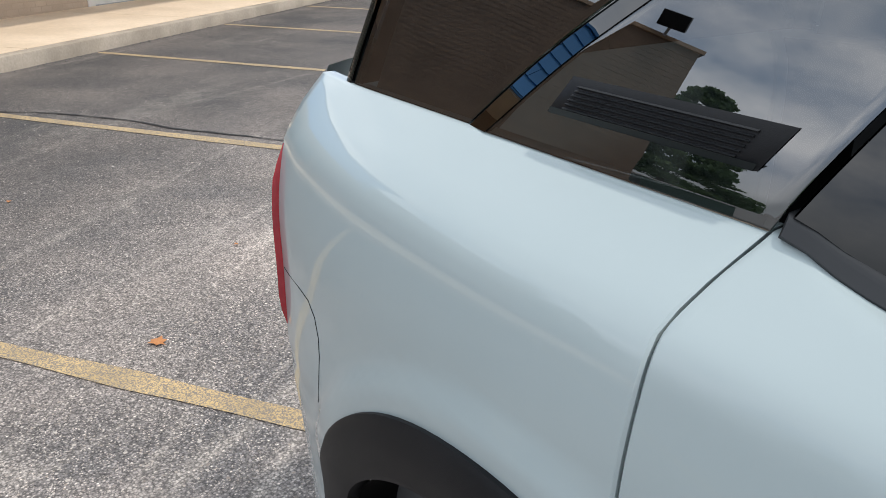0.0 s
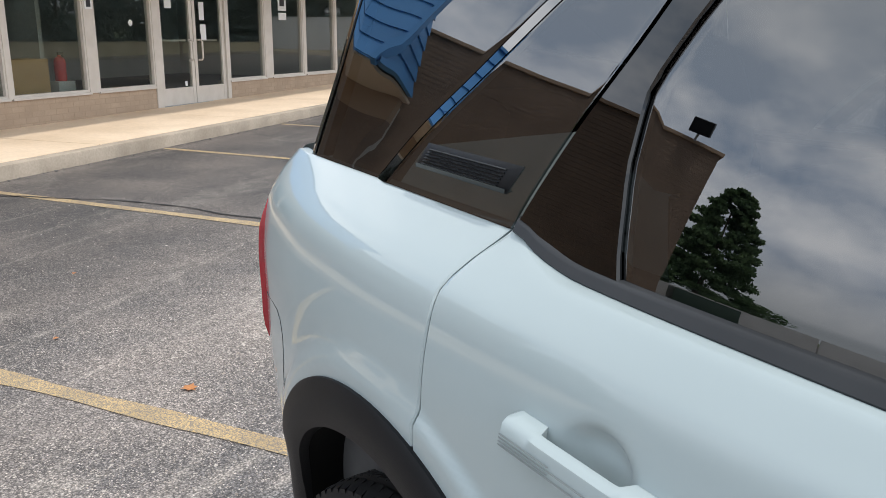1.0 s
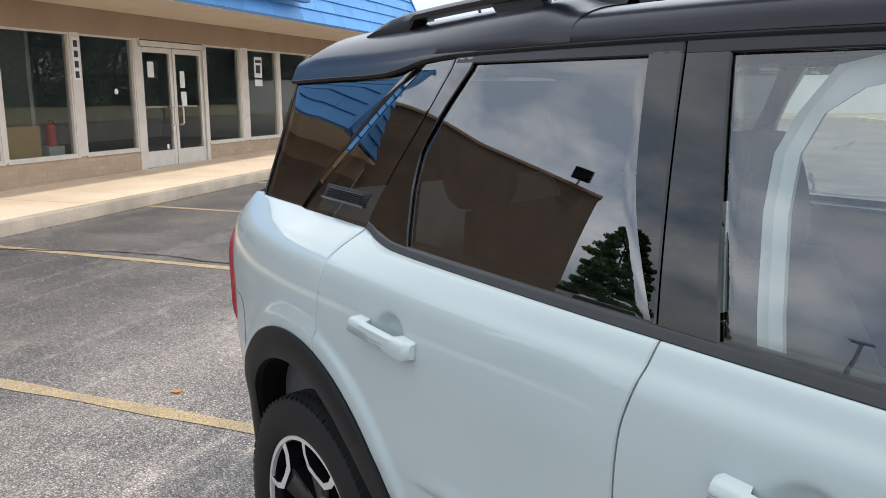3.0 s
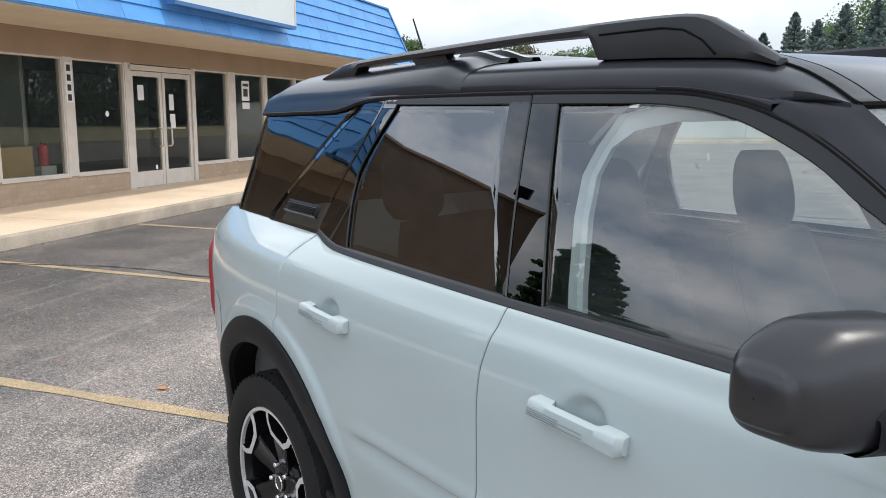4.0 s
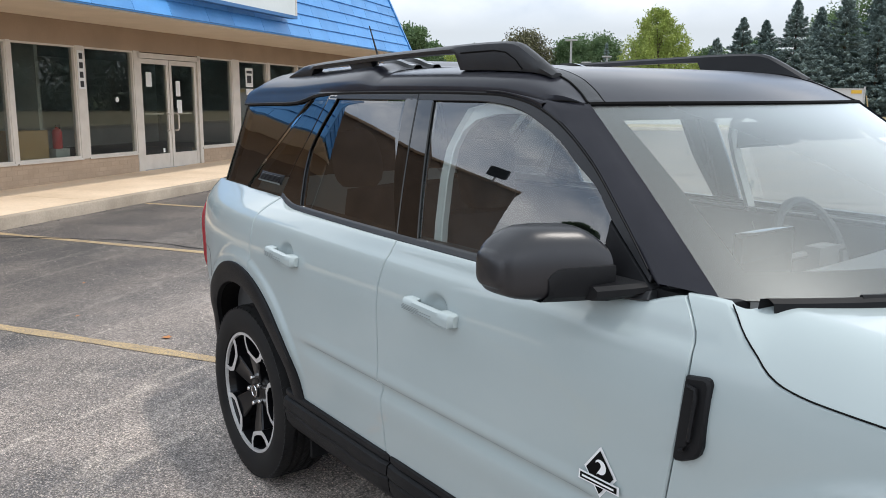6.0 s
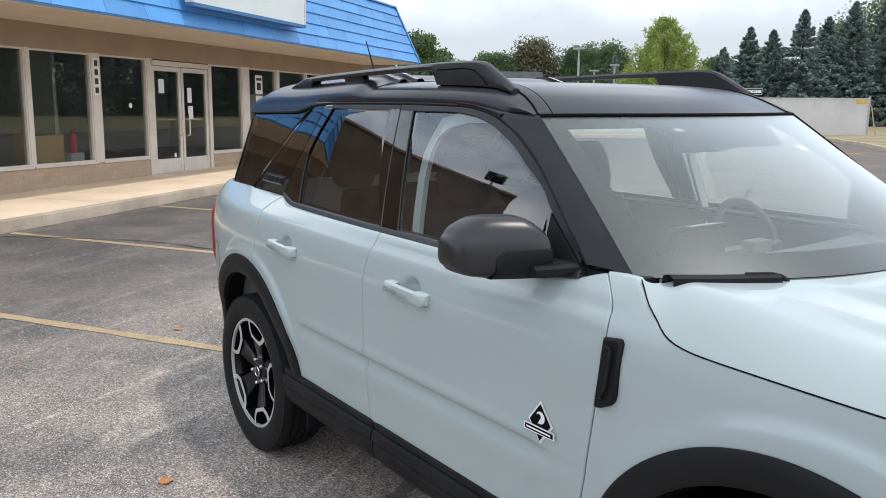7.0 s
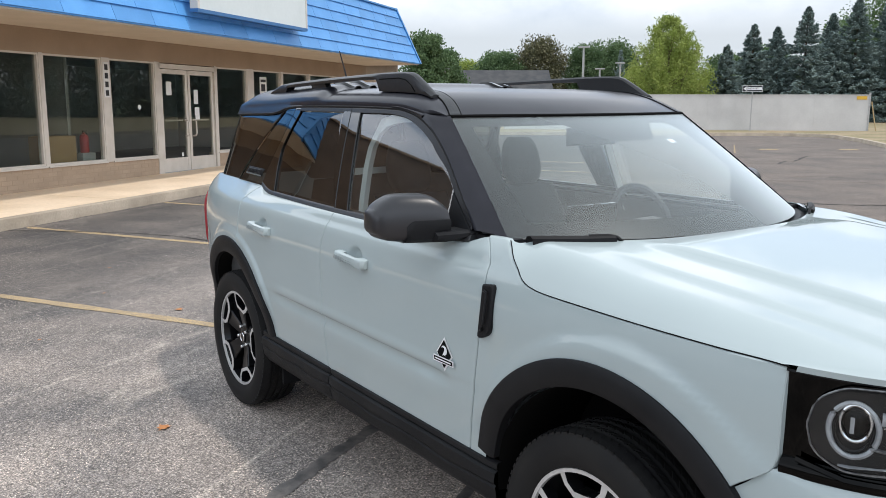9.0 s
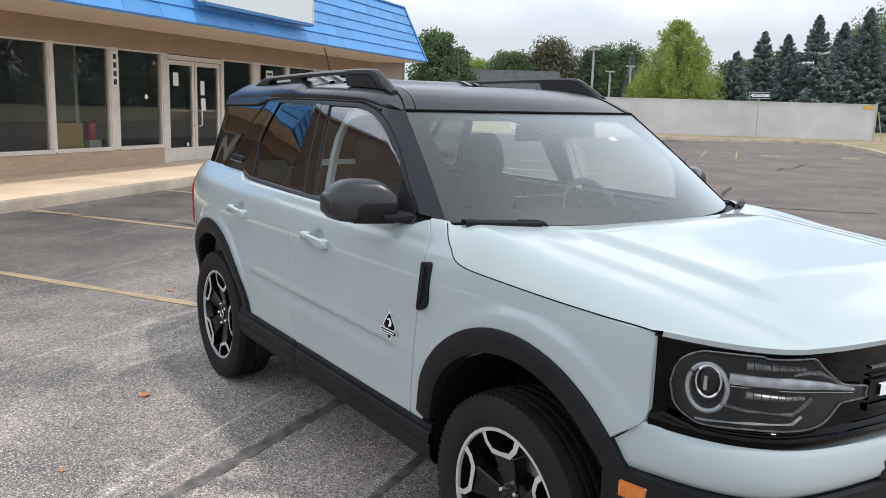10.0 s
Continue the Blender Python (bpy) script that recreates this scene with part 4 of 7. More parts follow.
for y0, y1 in ((-0.755, -0.53), (0.56, 0.74)):
    bm = B()
    n = 10
    grid(bm, [[(2.575 - 0.300 * abs((y0 + (y1 - y0) * k / n) / 0.84) ** 2.4 + a, y0 + (y1 - y0) * k / n, 1.222 + z) for k in range(n + 1)] for a, z in ((-0.02, 0.0), (-0.016, 0.022), (0.0, 0.026), (0.012, 0.018), (0.014, 0.0))])
    wiper = part("wiper", bm, "plastic", car, "parked black wiper blade")
    bm = B()
    end = y1 if y1 < 0 else y0
    step = 0.07 if y1 < 0 else -0.07
    tube(bm, [(2.572 - 0.300 * abs(y / 0.84) ** 2.4, y, z) for y, z in ((end - step, 1.246), (end - step * 0.2, 1.246), (end + step * 0.15, 1.240), (end + step * 0.4, 1.226))], 0.006, 6)
    part("wiper_arm", bm, "plastic", wiper)

# hood
def HE(x):
    """Half width of the hood, flush with the fender."""
    x = min(3.27, max(2.29, x))
    return body_width(x, hood_z(x)) - 0.001 + smooth(3.1, 3.27, x) * (0.828 - body_width(x, hood_z(x)))


FRONT = ((3.20, 0.840), (3.27, 0.828), (3.38, 0.795), (3.47, 0.745), (3.54, 0.66), (3.58, 0.50), (3.60, 0.30), (3.61, 0.0))
arc = [0.0]
for a, b in zip(FRONT, FRONT[1:]):
    arc.append(arc[-1] + math.dist(a, b))
fx, fy = curve(*[(s, p[0]) for s, p in zip(arc, FRONT)]), curve(*[(s, p[1]) for s, p in zip(arc, FRONT)])
FULL = arc[-1]


def front(s, z, off=0.0, sgn=-1):
    """A point on the nose, s metres round it from the fender to the middle, off outward."""
    e, back, s = 0.002, min(0.0, s), max(0.0, min(s, FULL - 0.001))
    tx, ty = fx(min(FULL, s + e)) - fx(max(0, s - e)), fy(min(FULL, s + e)) - fy(max(0, s - e))
    l = math.hypot(tx, ty)
    return (fx(s) + tx / l * back - ty / l * off, sgn * (fy(s) + ty / l * back + tx / l * off), z)


hood_top = curve((2.28, 1.236), (2.5, 1.230), (2.9, 1.204), (3.2, 1.176), (3.45, 1.143), (3.62, 1.112))


def hood_front(y):
    lo, hi = 0.0, FULL
    for _ in range(24):
        mid = (lo + hi) / 2
        lo, hi = (mid, hi) if fy(mid) > abs(y) else (lo, mid)
    return fx(lo) + 0.012


bm, rows = B(), []
NV = 60
for j in range(49):
    row = []
    t = j / 48
    for i in range(-NV, NV + 1):
        v = i / NV
        v = math.copysign(1 - (1 - abs(v)) ** 1.5, v)
        # first guess of the half width, then x from the cowl to the nose along this v
        y = 0.81 * v
        for _ in range(4):
            x0 = 2.575 - 0.305 * abs(y / 0.81) ** 2.4
            x1 = hood_front(y)
            x = x0 + (x1 - x0) * t
            y = HE(x) * v
        ay = abs(y)
        ze = hood_z(x)
        zt = hood_top(x) - 0.018 * smooth(2.3, 2.8, x) * (ay / 0.78) ** 2 + 0.019 * (1 - smooth(0.45, 0.495, ay)) * smooth(2.5, 2.7, x) * (1 - smooth(3.25, 3.42, x)) - 0.009 * smooth(0.615, 0.655, ay) * smooth(2.5, 2.8, x)
        k = max(0, (ay - (HE(x) - 0.12)) / 0.12)
        z = zt - (zt - ze) * min(1, k) ** 1.9
        lip = smooth(x1 - 0.075, x1, x)
        z -= (z - 1.108) * lip ** 2 * 0.9
        row.append((x, y, z))
    rows.append(row)
rows.append([(p[0] - 0.004, p[1] * 0.998, p[2] - 0.014) for p in rows[-1]])
rows.append([(p[0] - 0.05, p[1] * 0.98, p[2] - 0.006) for p in rows[-1]])
grid(bm, rows)
part("hood", bm, "paint", car, "broad painted hood with raised ribs", sharp=50)
for sgn in (-1, 1):
    bm = B()
    tube(bm, [(x, sgn * (HE(x) - 0.0005), hood_z(x) + 0.0005) for x in np.linspace(2.292, 3.268, 60)], 0.0017, 6)
    part("hood_seam", bm, "void", car)

# nose: black band with lamps, painted bumper bar, lower black bumper
def nose(name, material, s0, s1, prof, label="", parent=None, n=36, sides=(-1, 1)):
    made = []
    for sgn in sides:
        bm = B()
        grid(bm, [[front(s0 + (s1 - s0) * k / n, z, o, sgn) for z, o in prof] for k in range(n + 1)])
        made.append(part(name, bm, material, parent or car, label))
    return made


nose("lamp_band", "gloss_black", 0.064, FULL, ((1.102, -0.12), (1.100, -0.010), (1.096, -0.001), (1.091, 0.001), (1.088, -0.012), (0.898, -0.014), (0.890, -0.002), (0.880, 0.004), (0.866, 0.005), (0.860, 0.002), (0.856, -0.05)), "gloss black grille and lamp surround")
bar_top = curve((-0.04, 0.784), (-0.005, 0.812), (0.058, 0.865), (0.075, 0.868), (0.10, 0.866), (0.13, 0.861), (0.30, 0.861), (0.50, 0.850), (0.78, 0.840), (1.06, 0.836))
for sgn in (-1, 1):
    bm = B()
    prof = ((1.0, -0.06), (1.0, -0.001), (0.97, 0.004), (0.86, 0.010), (0.62, 0.017), (0.35, 0.019), (0.18, 0.014), (0.08, 0.004), (0.0, -0.008), (0.0, -0.06))
    grid(bm, [[front(sx, 0.728 + (bar_top(sx) - 0.728) * v, o * smooth(-0.05, 0.15, sx), sgn) for v, o in prof] for sx in np.linspace(-0.04, FULL, 64)])
    part("bumper_bar", bm, "paint", car, "painted front bumper bar")
nose("lower_bumper", "plastic", 0.0, FULL, ((0.732, -0.05), (0.730, 0.006), (0.722, 0.016), (0.66, 0.022), (0.58, 0.020), (0.50, 0.006), (0.42, 0.012), (0.34, -0.01), (0.28, -0.08), (0.27, -0.3)), "textured black lower bumper")
for sgn in (-1, 1):
    bm = B()
    grid(bm, [[(3.150 + 0.11 * u, sgn * (body_width(3.15 + 0.11 * u, 0.8) + 0.004 - 0.02 * (u > 0.99)), z) for u in np.linspace(0, 1, 6)] for z in (0.73, 0.42, 0.28)])
    part("bumper_corner", bm, "plastic", car)
    g = lambda s, z, o: front(s, z, o, sgn)
    # amber side marker
    bm = B()
    grid(bm, [[g(sx, z - 0.02 * (0.085 - sx), 0.027 - 0.010 * (abs(z - 0.675) > 0.02 or sx in (0.002, 0.085))) for sx in (0.002, 0.008, 0.045, 0.079, 0.085)] for z in (0.652, 0.657, 0.675, 0.693, 0.698)])
    part("side_marker", bm, "amber", car, "amber side marker reflector")
    # headlamp: clear lens over ring, light bar and reflector blocks
    up = curve((0.114, 0.990), (0.120, 1.020), (0.146, 1.057), (0.20, 1.080), (0.32, 1.084), (0.336, 1.079), (0.444, 1.080), (0.488, 1.047), (0.551, 1.006), (0.636, 0.992))
    dn = curve((0.114, 0.980), (0.122, 0.945), (0.151, 0.915), (0.20, 0.898), (0.316, 0.904), (0.426, 0.904), (0.485, 0.911), (0.513, 0.928), (0.549, 0.960), (0.636, 0.962))
    span = [0.114 + 0.522 * (k / 60) for k in range(61)]
    bm = B()
    grid(bm, [[g(sx, dn(sx) + (up(sx) - dn(sx)) * v, 0.004 - 0.010 * (v in (0.0, 1.0)) - 0.006 * (sx < 0.12)) for v in (0.0, 0.03, 0.3, 0.5, 0.7, 0.97, 1.0)] for sx in span])
    lamp = part("headlight", bm, "lens", car, "clear headlight lens over dark housing")
    lamp.visible_shadow = False
    bm = B()
    grid(bm, [[g(sx, dn(sx) + (up(sx) - dn(sx)) * v, -0.012) for v in (0.0, 0.5, 1.0)] for sx in span])
    part("lamp_housing", bm, "lamp_grey", lamp)
    # lens edge in a paler grey, a highlight put into the colour
    bm = B()
    edge = [(sx, up(sx)) for sx in span] + [(sx, dn(sx)) for sx in span[::-1]]
    tube(bm, [g(sx, z, -0.001) for sx, z in edge], 0.0022, 5, closed=True)
    part("lens_rim", bm, "lamp_mid", lamp)
    for cs, cz2, rs, rz, rr, o, mm in ((0.202, 0.990, 0.047, 0.058, 0.0060, -0.005, "lamp_clear"), (0.201, 0.990, 0.036, 0.046, 0.003, -0.006, "lamp_grey"), (0.205, 1.006, 0.029, 0.039, 0.0035, -0.003, "chrome")):
        bm = B()
        tube(bm, [g(cs + rs * math.cos(radians(a)), cz2 + rz * math.sin(radians(a)), o) for a in range(0, 360, 10)], rr, 6, closed=True)
        part("lamp_ring", bm, mm, lamp)
    bm = B()
    rings = [[g(0.205 + 0.026 * k * math.cos(radians(a)), 1.006 + 0.036 * k * math.sin(radians(a)), -0.010 + 0.012 * (1 - k * k)) for a in range(0, 361, 15)] for k in (1.0, 0.8, 0.5, 0.2, 0.02)]
    grid(bm, rings)
    part("lamp_projector", bm, "gloss_black", lamp)
    # pale sliver laid over the projector as a painted highlight
    bm = B()
    grid(bm, [[g(0.196 + 0.008 * u, 0.985 + 0.035 * v, 0.004) for u in (0, 1)] for v in (0, 0.5, 1)])
    part("projector_glint", bm, "lamp_clear", lamp)

    def bar(pts, mm, o=0.004, parent=lamp):
        """A raised bar through (s, low z, high z) stations."""
        bm = B()
        grid(bm, [[g(sx, z0 + (z1 - z0) * v, oo) for v, oo in ((0, -0.012), (0.06, o - 0.005), (0.35, o - 0.001), (0.65, o - 0.001), (0.94, o - 0.005), (1, -0.012))] for sx, z0, z1 in pts])
        part("light_bar", bm, mm, parent)

    bar([(0.252, 1.006, 1.034), (0.30, 1.007, 1.033), (0.40, 1.004, 1.032), (0.50, 0.996, 1.016), (0.59, 0.982, 0.994)], "lamp_clear", 0.000)
    bar([(0.256, 1.001, 1.005), (0.40, 0.998, 1.002), (0.59, 0.977, 0.981)], "chrome", -0.003)
    for k in range(8):
        x0 = 0.288 + 0.0185 * k
        bar([(x0, 1.046 + 0.0 * k, 1.066 - 0.001 * k), (x0 + 0.0165, 1.046, 1.065 - 0.001 * k)], "lamp_mid", -0.004)
        bar([(x0 + 0.004, 0.975, 0.993 - 0.001 * k), (x0 + 0.0205, 0.974, 0.992 - 0.001 * k)], "lamp_mid", -0.004)
    bar([(0.40, 1.036, 1.040), (0.44, 1.036, 1.048), (0.48, 1.032, 1.044), (0.54, 1.006, 1.012)], "lamp_mid", -0.003)
    bar([(0.243, 0.950, 0.958), (0.291, 0.943, 0.950), (0.408, 0.937, 0.945), (0.435, 0.953, 0.961), (0.46, 0.972, 0.981)], "lamp_mid", -0.003)
    bar([(0.178, 0.905, 0.908), (0.20, 0.903, 0.909), (0.314, 0.912, 0.919), (0.41, 0.914, 0.920), (0.435, 0.932, 0.937)], "lamp_clear", -0.003)
    # grille bars and plain raised blocks
    for z, h, mm in ((1.034, 0.006, "lamp_mid"), (1.012, 0.005, "lamp_grey"), (0.93, 0.02, "gloss_black"), (0.975, 0.055, "plastic")):
        bm = B()
        grid(bm, [[g(0.65 + (FULL - 0.65) * k / 14, z + dz * h * 0.5, o) for dz, o in ((-1, -0.014), (-0.9, -0.004), (0.9, -0.004), (1, -0.014))] for k in range(15)])
        part("grille_bar", bm, mm, car)
    for k in range(4):
        bm = B()
        sx = 0.682 + 0.098 * k
        grid(bm, [[g(sx + 0.070 * u, 0.9745 + dz, o) for dz, o in ((-0.0155, -0.005), (-0.015, 0.004), (0.015, 0.004), (0.0155, -0.005))] for u in (0, 0.5, 1)])
        part("grille_block", bm, "white", car)
    # bright lower strip of the surround
    bm = B()
    grid(bm, [[g(0.098 + (FULL - 0.098) * k / 40, 0.880 + 0.022 * (1 - min(1, k / 4)) - 0.006 * smooth(16, 40, k) + dz, 0.008 + o) for dz, o in ((-0.008, -0.007), (-0.002, 0.0), (0.006, -0.004), (0.008, -0.010))] for k in range(41)])
    part("band_strip", bm, "gloss_black", car)
    # dark intake in the bumper bar
    bm = B()
    grid(bm, [[g(0.71 + (FULL - 0.71) * u, 0.738 + 0.054 * v, 0.021 - 0.004 * (v in (0, 1)) - 0.004 * (u == 0)) for u in (0, 0.05, 0.5, 1)] for v in (0, 0.12, 0.88, 1)])
    part("bumper_intake", bm, "plastic", car, "black intake in the bumper bar")

# fender vent, badge
for sgn in (-1, 1):
    bm = B()
    W = lambda x, z, o: (x, sgn * (body_width(x, z) + o), z)
    outline = [(2.253, 1.094), (2.296, 1.100), (2.304, 1.098), (2.309, 1.090), (2.306, 0.968), (2.300, 0.950), (2.288, 0.938), (2.262, 0.925), (2.246, 0.922), (2.240, 0.926)]
    lo = [bm.verts.new(W(x, z, -0.004)) for x, z in outline]
    cxv, czv = 2.276, 1.01
    mid = [bm.verts.new(W(x, z, 0.010)) for x, z in outline]
    hi = [bm.verts.new(W(cxv + (x - cxv) * 0.86, czv + (z - czv) * 0.95, 0.015)) for x, z in outline]
    for a, b in ((lo, mid), (mid, hi)):
        for i in range(len(a)):
            bm.faces.new((a[i], a[(i + 1) % len(a)], b[(i + 1) % len(a)], b[i]))
    bm.faces.new(hi)
    vent = part("fender_vent", bm, "plastic", car, "black plastic fender vent")
    bm = B()
    tube(bm, [W(2.262, 1.078, 0.014), W(2.283, 1.076, 0.018), W(2.286, 1.06, 0.018), W(2.280, 0.975, 0.018), W(2.272, 0.955, 0.018), W(2.258, 0.948, 0.014)], 0.0045, 6)
    part("vent_rib", bm, "plastic", vent)
    bm = B()
    dia = lambda k: [W(2.047 + 0.050 * k * a, 0.815 + 0.060 * k * b, 0.0) for a, b in ((0, 1), (0.95, 0), (0, -1), (-0.95, 0))]
    f0 = [bm.verts.new((p[0], p[1] + sgn * 0.002, p[2])) for p in dia(1)]
    bm.faces.new(f0)
    badge = part("door_badge", bm, "white", car, "small black and white diamond badge", flat=True)
    bm = B()
    bm.faces.new([bm.verts.new((p[0], p[1] + sgn * 0.004, p[2])) for p in dia(0.84)])
    part("badge_field", bm, "void", badge, flat=True)
    bm = B()
    mark = [(0.017 * math.cos(radians(a)), 0.017 * math.sin(radians(a))) for a in range(-110, 160, 15)] + [(-0.006 + 0.008 * math.cos(radians(a)), 0.002 + 0.008 * math.sin(radians(a))) for a in range(150, -60, -30)] + [(-0.012, -0.022)]
    bm.faces.new([bm.verts.new(W(2.050 + x, 0.829 + z, 0.0062)) for x, z in mark])
    part("badge_mark", bm, "white", badge, flat=True)
    bm = B()
    bm.faces.new([bm.verts.new(W(2.047 + a, 0.795 + b, 0.007)) for a, b in ((-0.058, -0.012), (0.058, -0.012), (0.058, 0.009), (-0.058, 0.009))])
    part("badge_bar", bm, "white", badge, flat=True)
    bm = B()
    bm.faces.new([bm.verts.new(W(2.047 + a, 0.795 + b, 0.0085)) for a, b in ((-0.053, -0.0085), (0.053, -0.0085), (0.053, 0.0055), (-0.053, 0.0055))])
    part("badge_bar_field", bm, "void", badge, flat=True)
    bm = B()
    bm.faces.new([bm.verts.new(W(2.047 + a, 0.795 + b, 0.010)) for a, b in ((-0.046, -0.0035), (0.046, -0.0035), (0.046, 0.001), (-0.046, 0.001))])
    part("badge_stripe", bm, "white", badge, flat=True)

# door handles
for doors, xh, zh in ((rear_doors, 0.485, 1.045), (front_doors, 1.415, 1.042)):
    for door, sgn in zip(doors, (-1, 1)):
        W = lambda x, z, o: (x, sgn * (body_width(x, z) + o), z)
        bm = B()
        L0, L1 = xh - 0.110, xh + 0.118
        rows = []
        for k in range(29):
            x = L0 + (L1 - L0) * k / 28
            end = min(1, (x - L0) / 0.005, (L1 - x) / 0.005)
            h = 0.0175 * (0.80 + 0.20 * max(0, end)) * (1 + 0.12 * (smooth(0.05, 0.07, abs(x - xh - 0.004))))
            lift = 0.030 * (0.5 + 0.5 * max(0, min(1, end)))
            under = 0.016 if abs(x - xh - 0.004) < 0.058 else -0.002
            sag = 0.004 * ((x - xh) / 0.11)
            row = []
            for dz, o in ((-1, under), (-1, lift - 0.006), (-0.8, lift), (0.0, lift + 0.002), (0.75, lift), (1, lift - 0.006), (1, under), (-1, under)):
                row.append(W(x, zh - 0.004 - sag + dz * h, o))
            rows.append(row)
        grid(bm, rows)
        for row in (rows[0], rows[-1]):
            bm.faces.new([bm.verts.new(p) for p in row[:-1]])
        handle = part("door_handle", bm, "paint", door, "painted grab door handle", sharp=40)
        # thin strips of darker paint drawn for the shade in the handle's grooves
        bm = B()
        for k in range(4):
            zz = zh - 0.006 - 0.004 * (k - 1.0)
            grid(bm, [[W(x, zz + d - 0.004 * ((x - xh) / 0.11), 0.0326 + 0.0008 * (d == 0)) for d in (-0.0009, 0, 0.0009)] for x in np.linspace(xh - 0.102, xh - 0.02 + 0.06 * (k % 2), 6)])
        part("handle_groove", bm, "handle_line", handle)

# mirrors
for sgn in (-1, 1):
    bm, rows = B(), []
    # from the outer end to the car: height, depth and drop of the shell
    top_of = curve((0.0, 0.030), (0.015, 0.048), (0.035, 0.063), (0.065, 0.077), (0.10, 0.080), (0.15, 0.079), (0.175, 0.070), (0.203, 0.044))
    low_of = curve((0.0, -0.052), (0.012, -0.066), (0.04, -0.075), (0.09, -0.079), (0.203, -0.078))
    high = lambda d: 0.5 * (top_of(d) - low_of(d))
    lift = lambda d: 0.5 * (top_of(d) + low_of(d))
    deep = curve((0.0, 0.044), (0.012, 0.056), (0.05, 0.065), (0.12, 0.069), (0.203, 0.066))
    for k in range(31):
        d = 0.203 * (k / 30) ** 1.3
        row = []
        for a in np.linspace(0, 2 * math.pi, 49):
            c, q = math.cos(a), math.sin(a)
            ex, ez = deep(d) * math.copysign(abs(c) ** 0.5, c), high(d) * math.copysign(abs(q) ** 0.5, q)
            if ex > 0:
                ex -= 0.020 * max(0, ez / 0.07) ** 1.5
            row.append((1.968 + ex - 0.095 * (1 - d / 0.203), sgn * (1.036 - d), 1.269 + lift(d) + ez))
        rows.append(row)
    mid_x, mid_z = sum(p[0] for p in rows[0][:-1]) / 48, sum(p[2] for p in rows[0][:-1]) / 48
    end = rows[0]
    for q, out in ((0.93, 0.007), (0.80, 0.012), (0.55, 0.015), (0.25, 0.0165), (0.02, 0.017)):
        rows.insert(0, [(mid_x + (p[0] - mid_x) * q, p[1] + sgn * out, mid_z + (p[2] - mid_z) * q) for p in end])
    grid(bm, rows)
    bm.faces.new([bm.verts.new(p) for p in rows[-1][:-1]])
    bmesh.ops.remove_doubles(bm, verts=bm.verts, dist=0.0003)
    mirror = part("door_mirror", bm, "shell", car, "satin black door mirror", sharp=70)
    bm = B()
    g = []
    for k in range(15):
        d = 0.070 + 0.133 * k / 14
        x = 1.968 + deep(d) - 0.095 * (1 - d / 0.203)
        zt = 1.262 + 0.004 * (k / 14) - 0.022 * (1 - min(1, k / 3)) ** 2
        g.append([(x - 0.016, sgn * (1.036 - d), zt + 0.006), (x + 0.004, sgn * (1.036 - d), zt + 0.002), (x + 0.006, sgn * (1.036 - d), zt - 0.006), (x + 0.005, sgn * (1.036 - d), zt - 0.03), (x - 0.002, sgn * (1.036 - d), 1.203), (x - 0.02, sgn * (1.036 - d), 1.190), (x - 0.07, sgn * (1.036 - d), 1.189)])
    grid(bm, g)
    part("mirror_lower_shell", bm, "plastic", mirror)
    bm = B()
    ring = lambda y, x0, x1, z0, z1: [(x0, sgn * y, z0 + 0.008), (x0, sgn * y, z1 - 0.004), (x0 + 0.006, sgn * y, z1), (x1 - 0.012, sgn * y, z1), (x1, sgn * y, z1 - 0.008), (x1, sgn * y, z0 + 0.010), (x1 - 0.015, sgn * y, z0), (x0 + 0.02, sgn * y, z0), (x0, sgn * y, z0 + 0.008)]
    grid(bm, [ring(0.885, 1.985, 2.036, 1.196, 1.226), ring(0.86, 1.985, 2.056, 1.196, 1.229), ring(0.83, 1.995, 2.080, 1.202, 1.233), ring(0.80, 2.0, 2.100, 1.208, 1.237), ring(0.76, 2.0, 2.115, 1.214, 1.240)])
    bm.faces.new([bm.verts.new(p) for p in ring(0.885, 1.985, 2.036, 1.196, 1.226)[:-1]])
    part("mirror_arm", bm, "plastic", mirror, "black plastic mirror arm")
    bm = B()
    grid(bm, [[(1.835 + 0.45 * (1.0 - y), sgn * y, z) for y in (0.86, 0.985)] for z in (1.222, 1.312)])
    part("mirror_glass", bm, "chrome", mirror)

# tail: rear face, lamps, rear glass
REAR = ((-0.62, 0.0), (-0.70, 0.055), (-0.745, 0.13), (-0.77, 0.25), (-0.79, 0.5), (-0.80, 0.80))
for name, material, z0, z1, label in (("tailgate", "paint", 0.62, 1.215, "painted tailgate"), ("rear_bumper", "plastic", 0.40, 0.64, "textured black rear bumper")):
    bm, rows = B(), []
    for z in np.linspace(z0, z1, 14):
        right = [(x, -(SIDE(-0.62) + (body_width(-0.62, z) - SIDE(-0.62)) - d), z) for x, d in REAR]
        rows.append(right + [(x, -y, zz) for x, y, zz in right[::-1]])
    grid(bm, rows)
    part(name, bm, material, car, label)
bm, rows = B(), []
for z in np.linspace(1.205, 1.568, 12):
    x0 = d_back(z) - 0.006
    w = cabin_width(x0, z) - 0.005
    right = [(x0 + 0.012, -w + 0.012, z), (x0, -w + 0.008, z), (x0 - 0.003, -w, z), (x0 - 0.022, -w + 0.004, z), (x0 - 0.036, -w + 0.016, z), (x0 - 0.044, -w + 0.04, z), (x0 - 0.06, -w + 0.3, z), (x0 - 0.065, 0, z)]
    rows.append(right + [(x, -y, zz) for x, y, zz in right[-2::-1]])
grid(bm, rows)
part("rear_window", bm, "piano", car, "dark rear window")
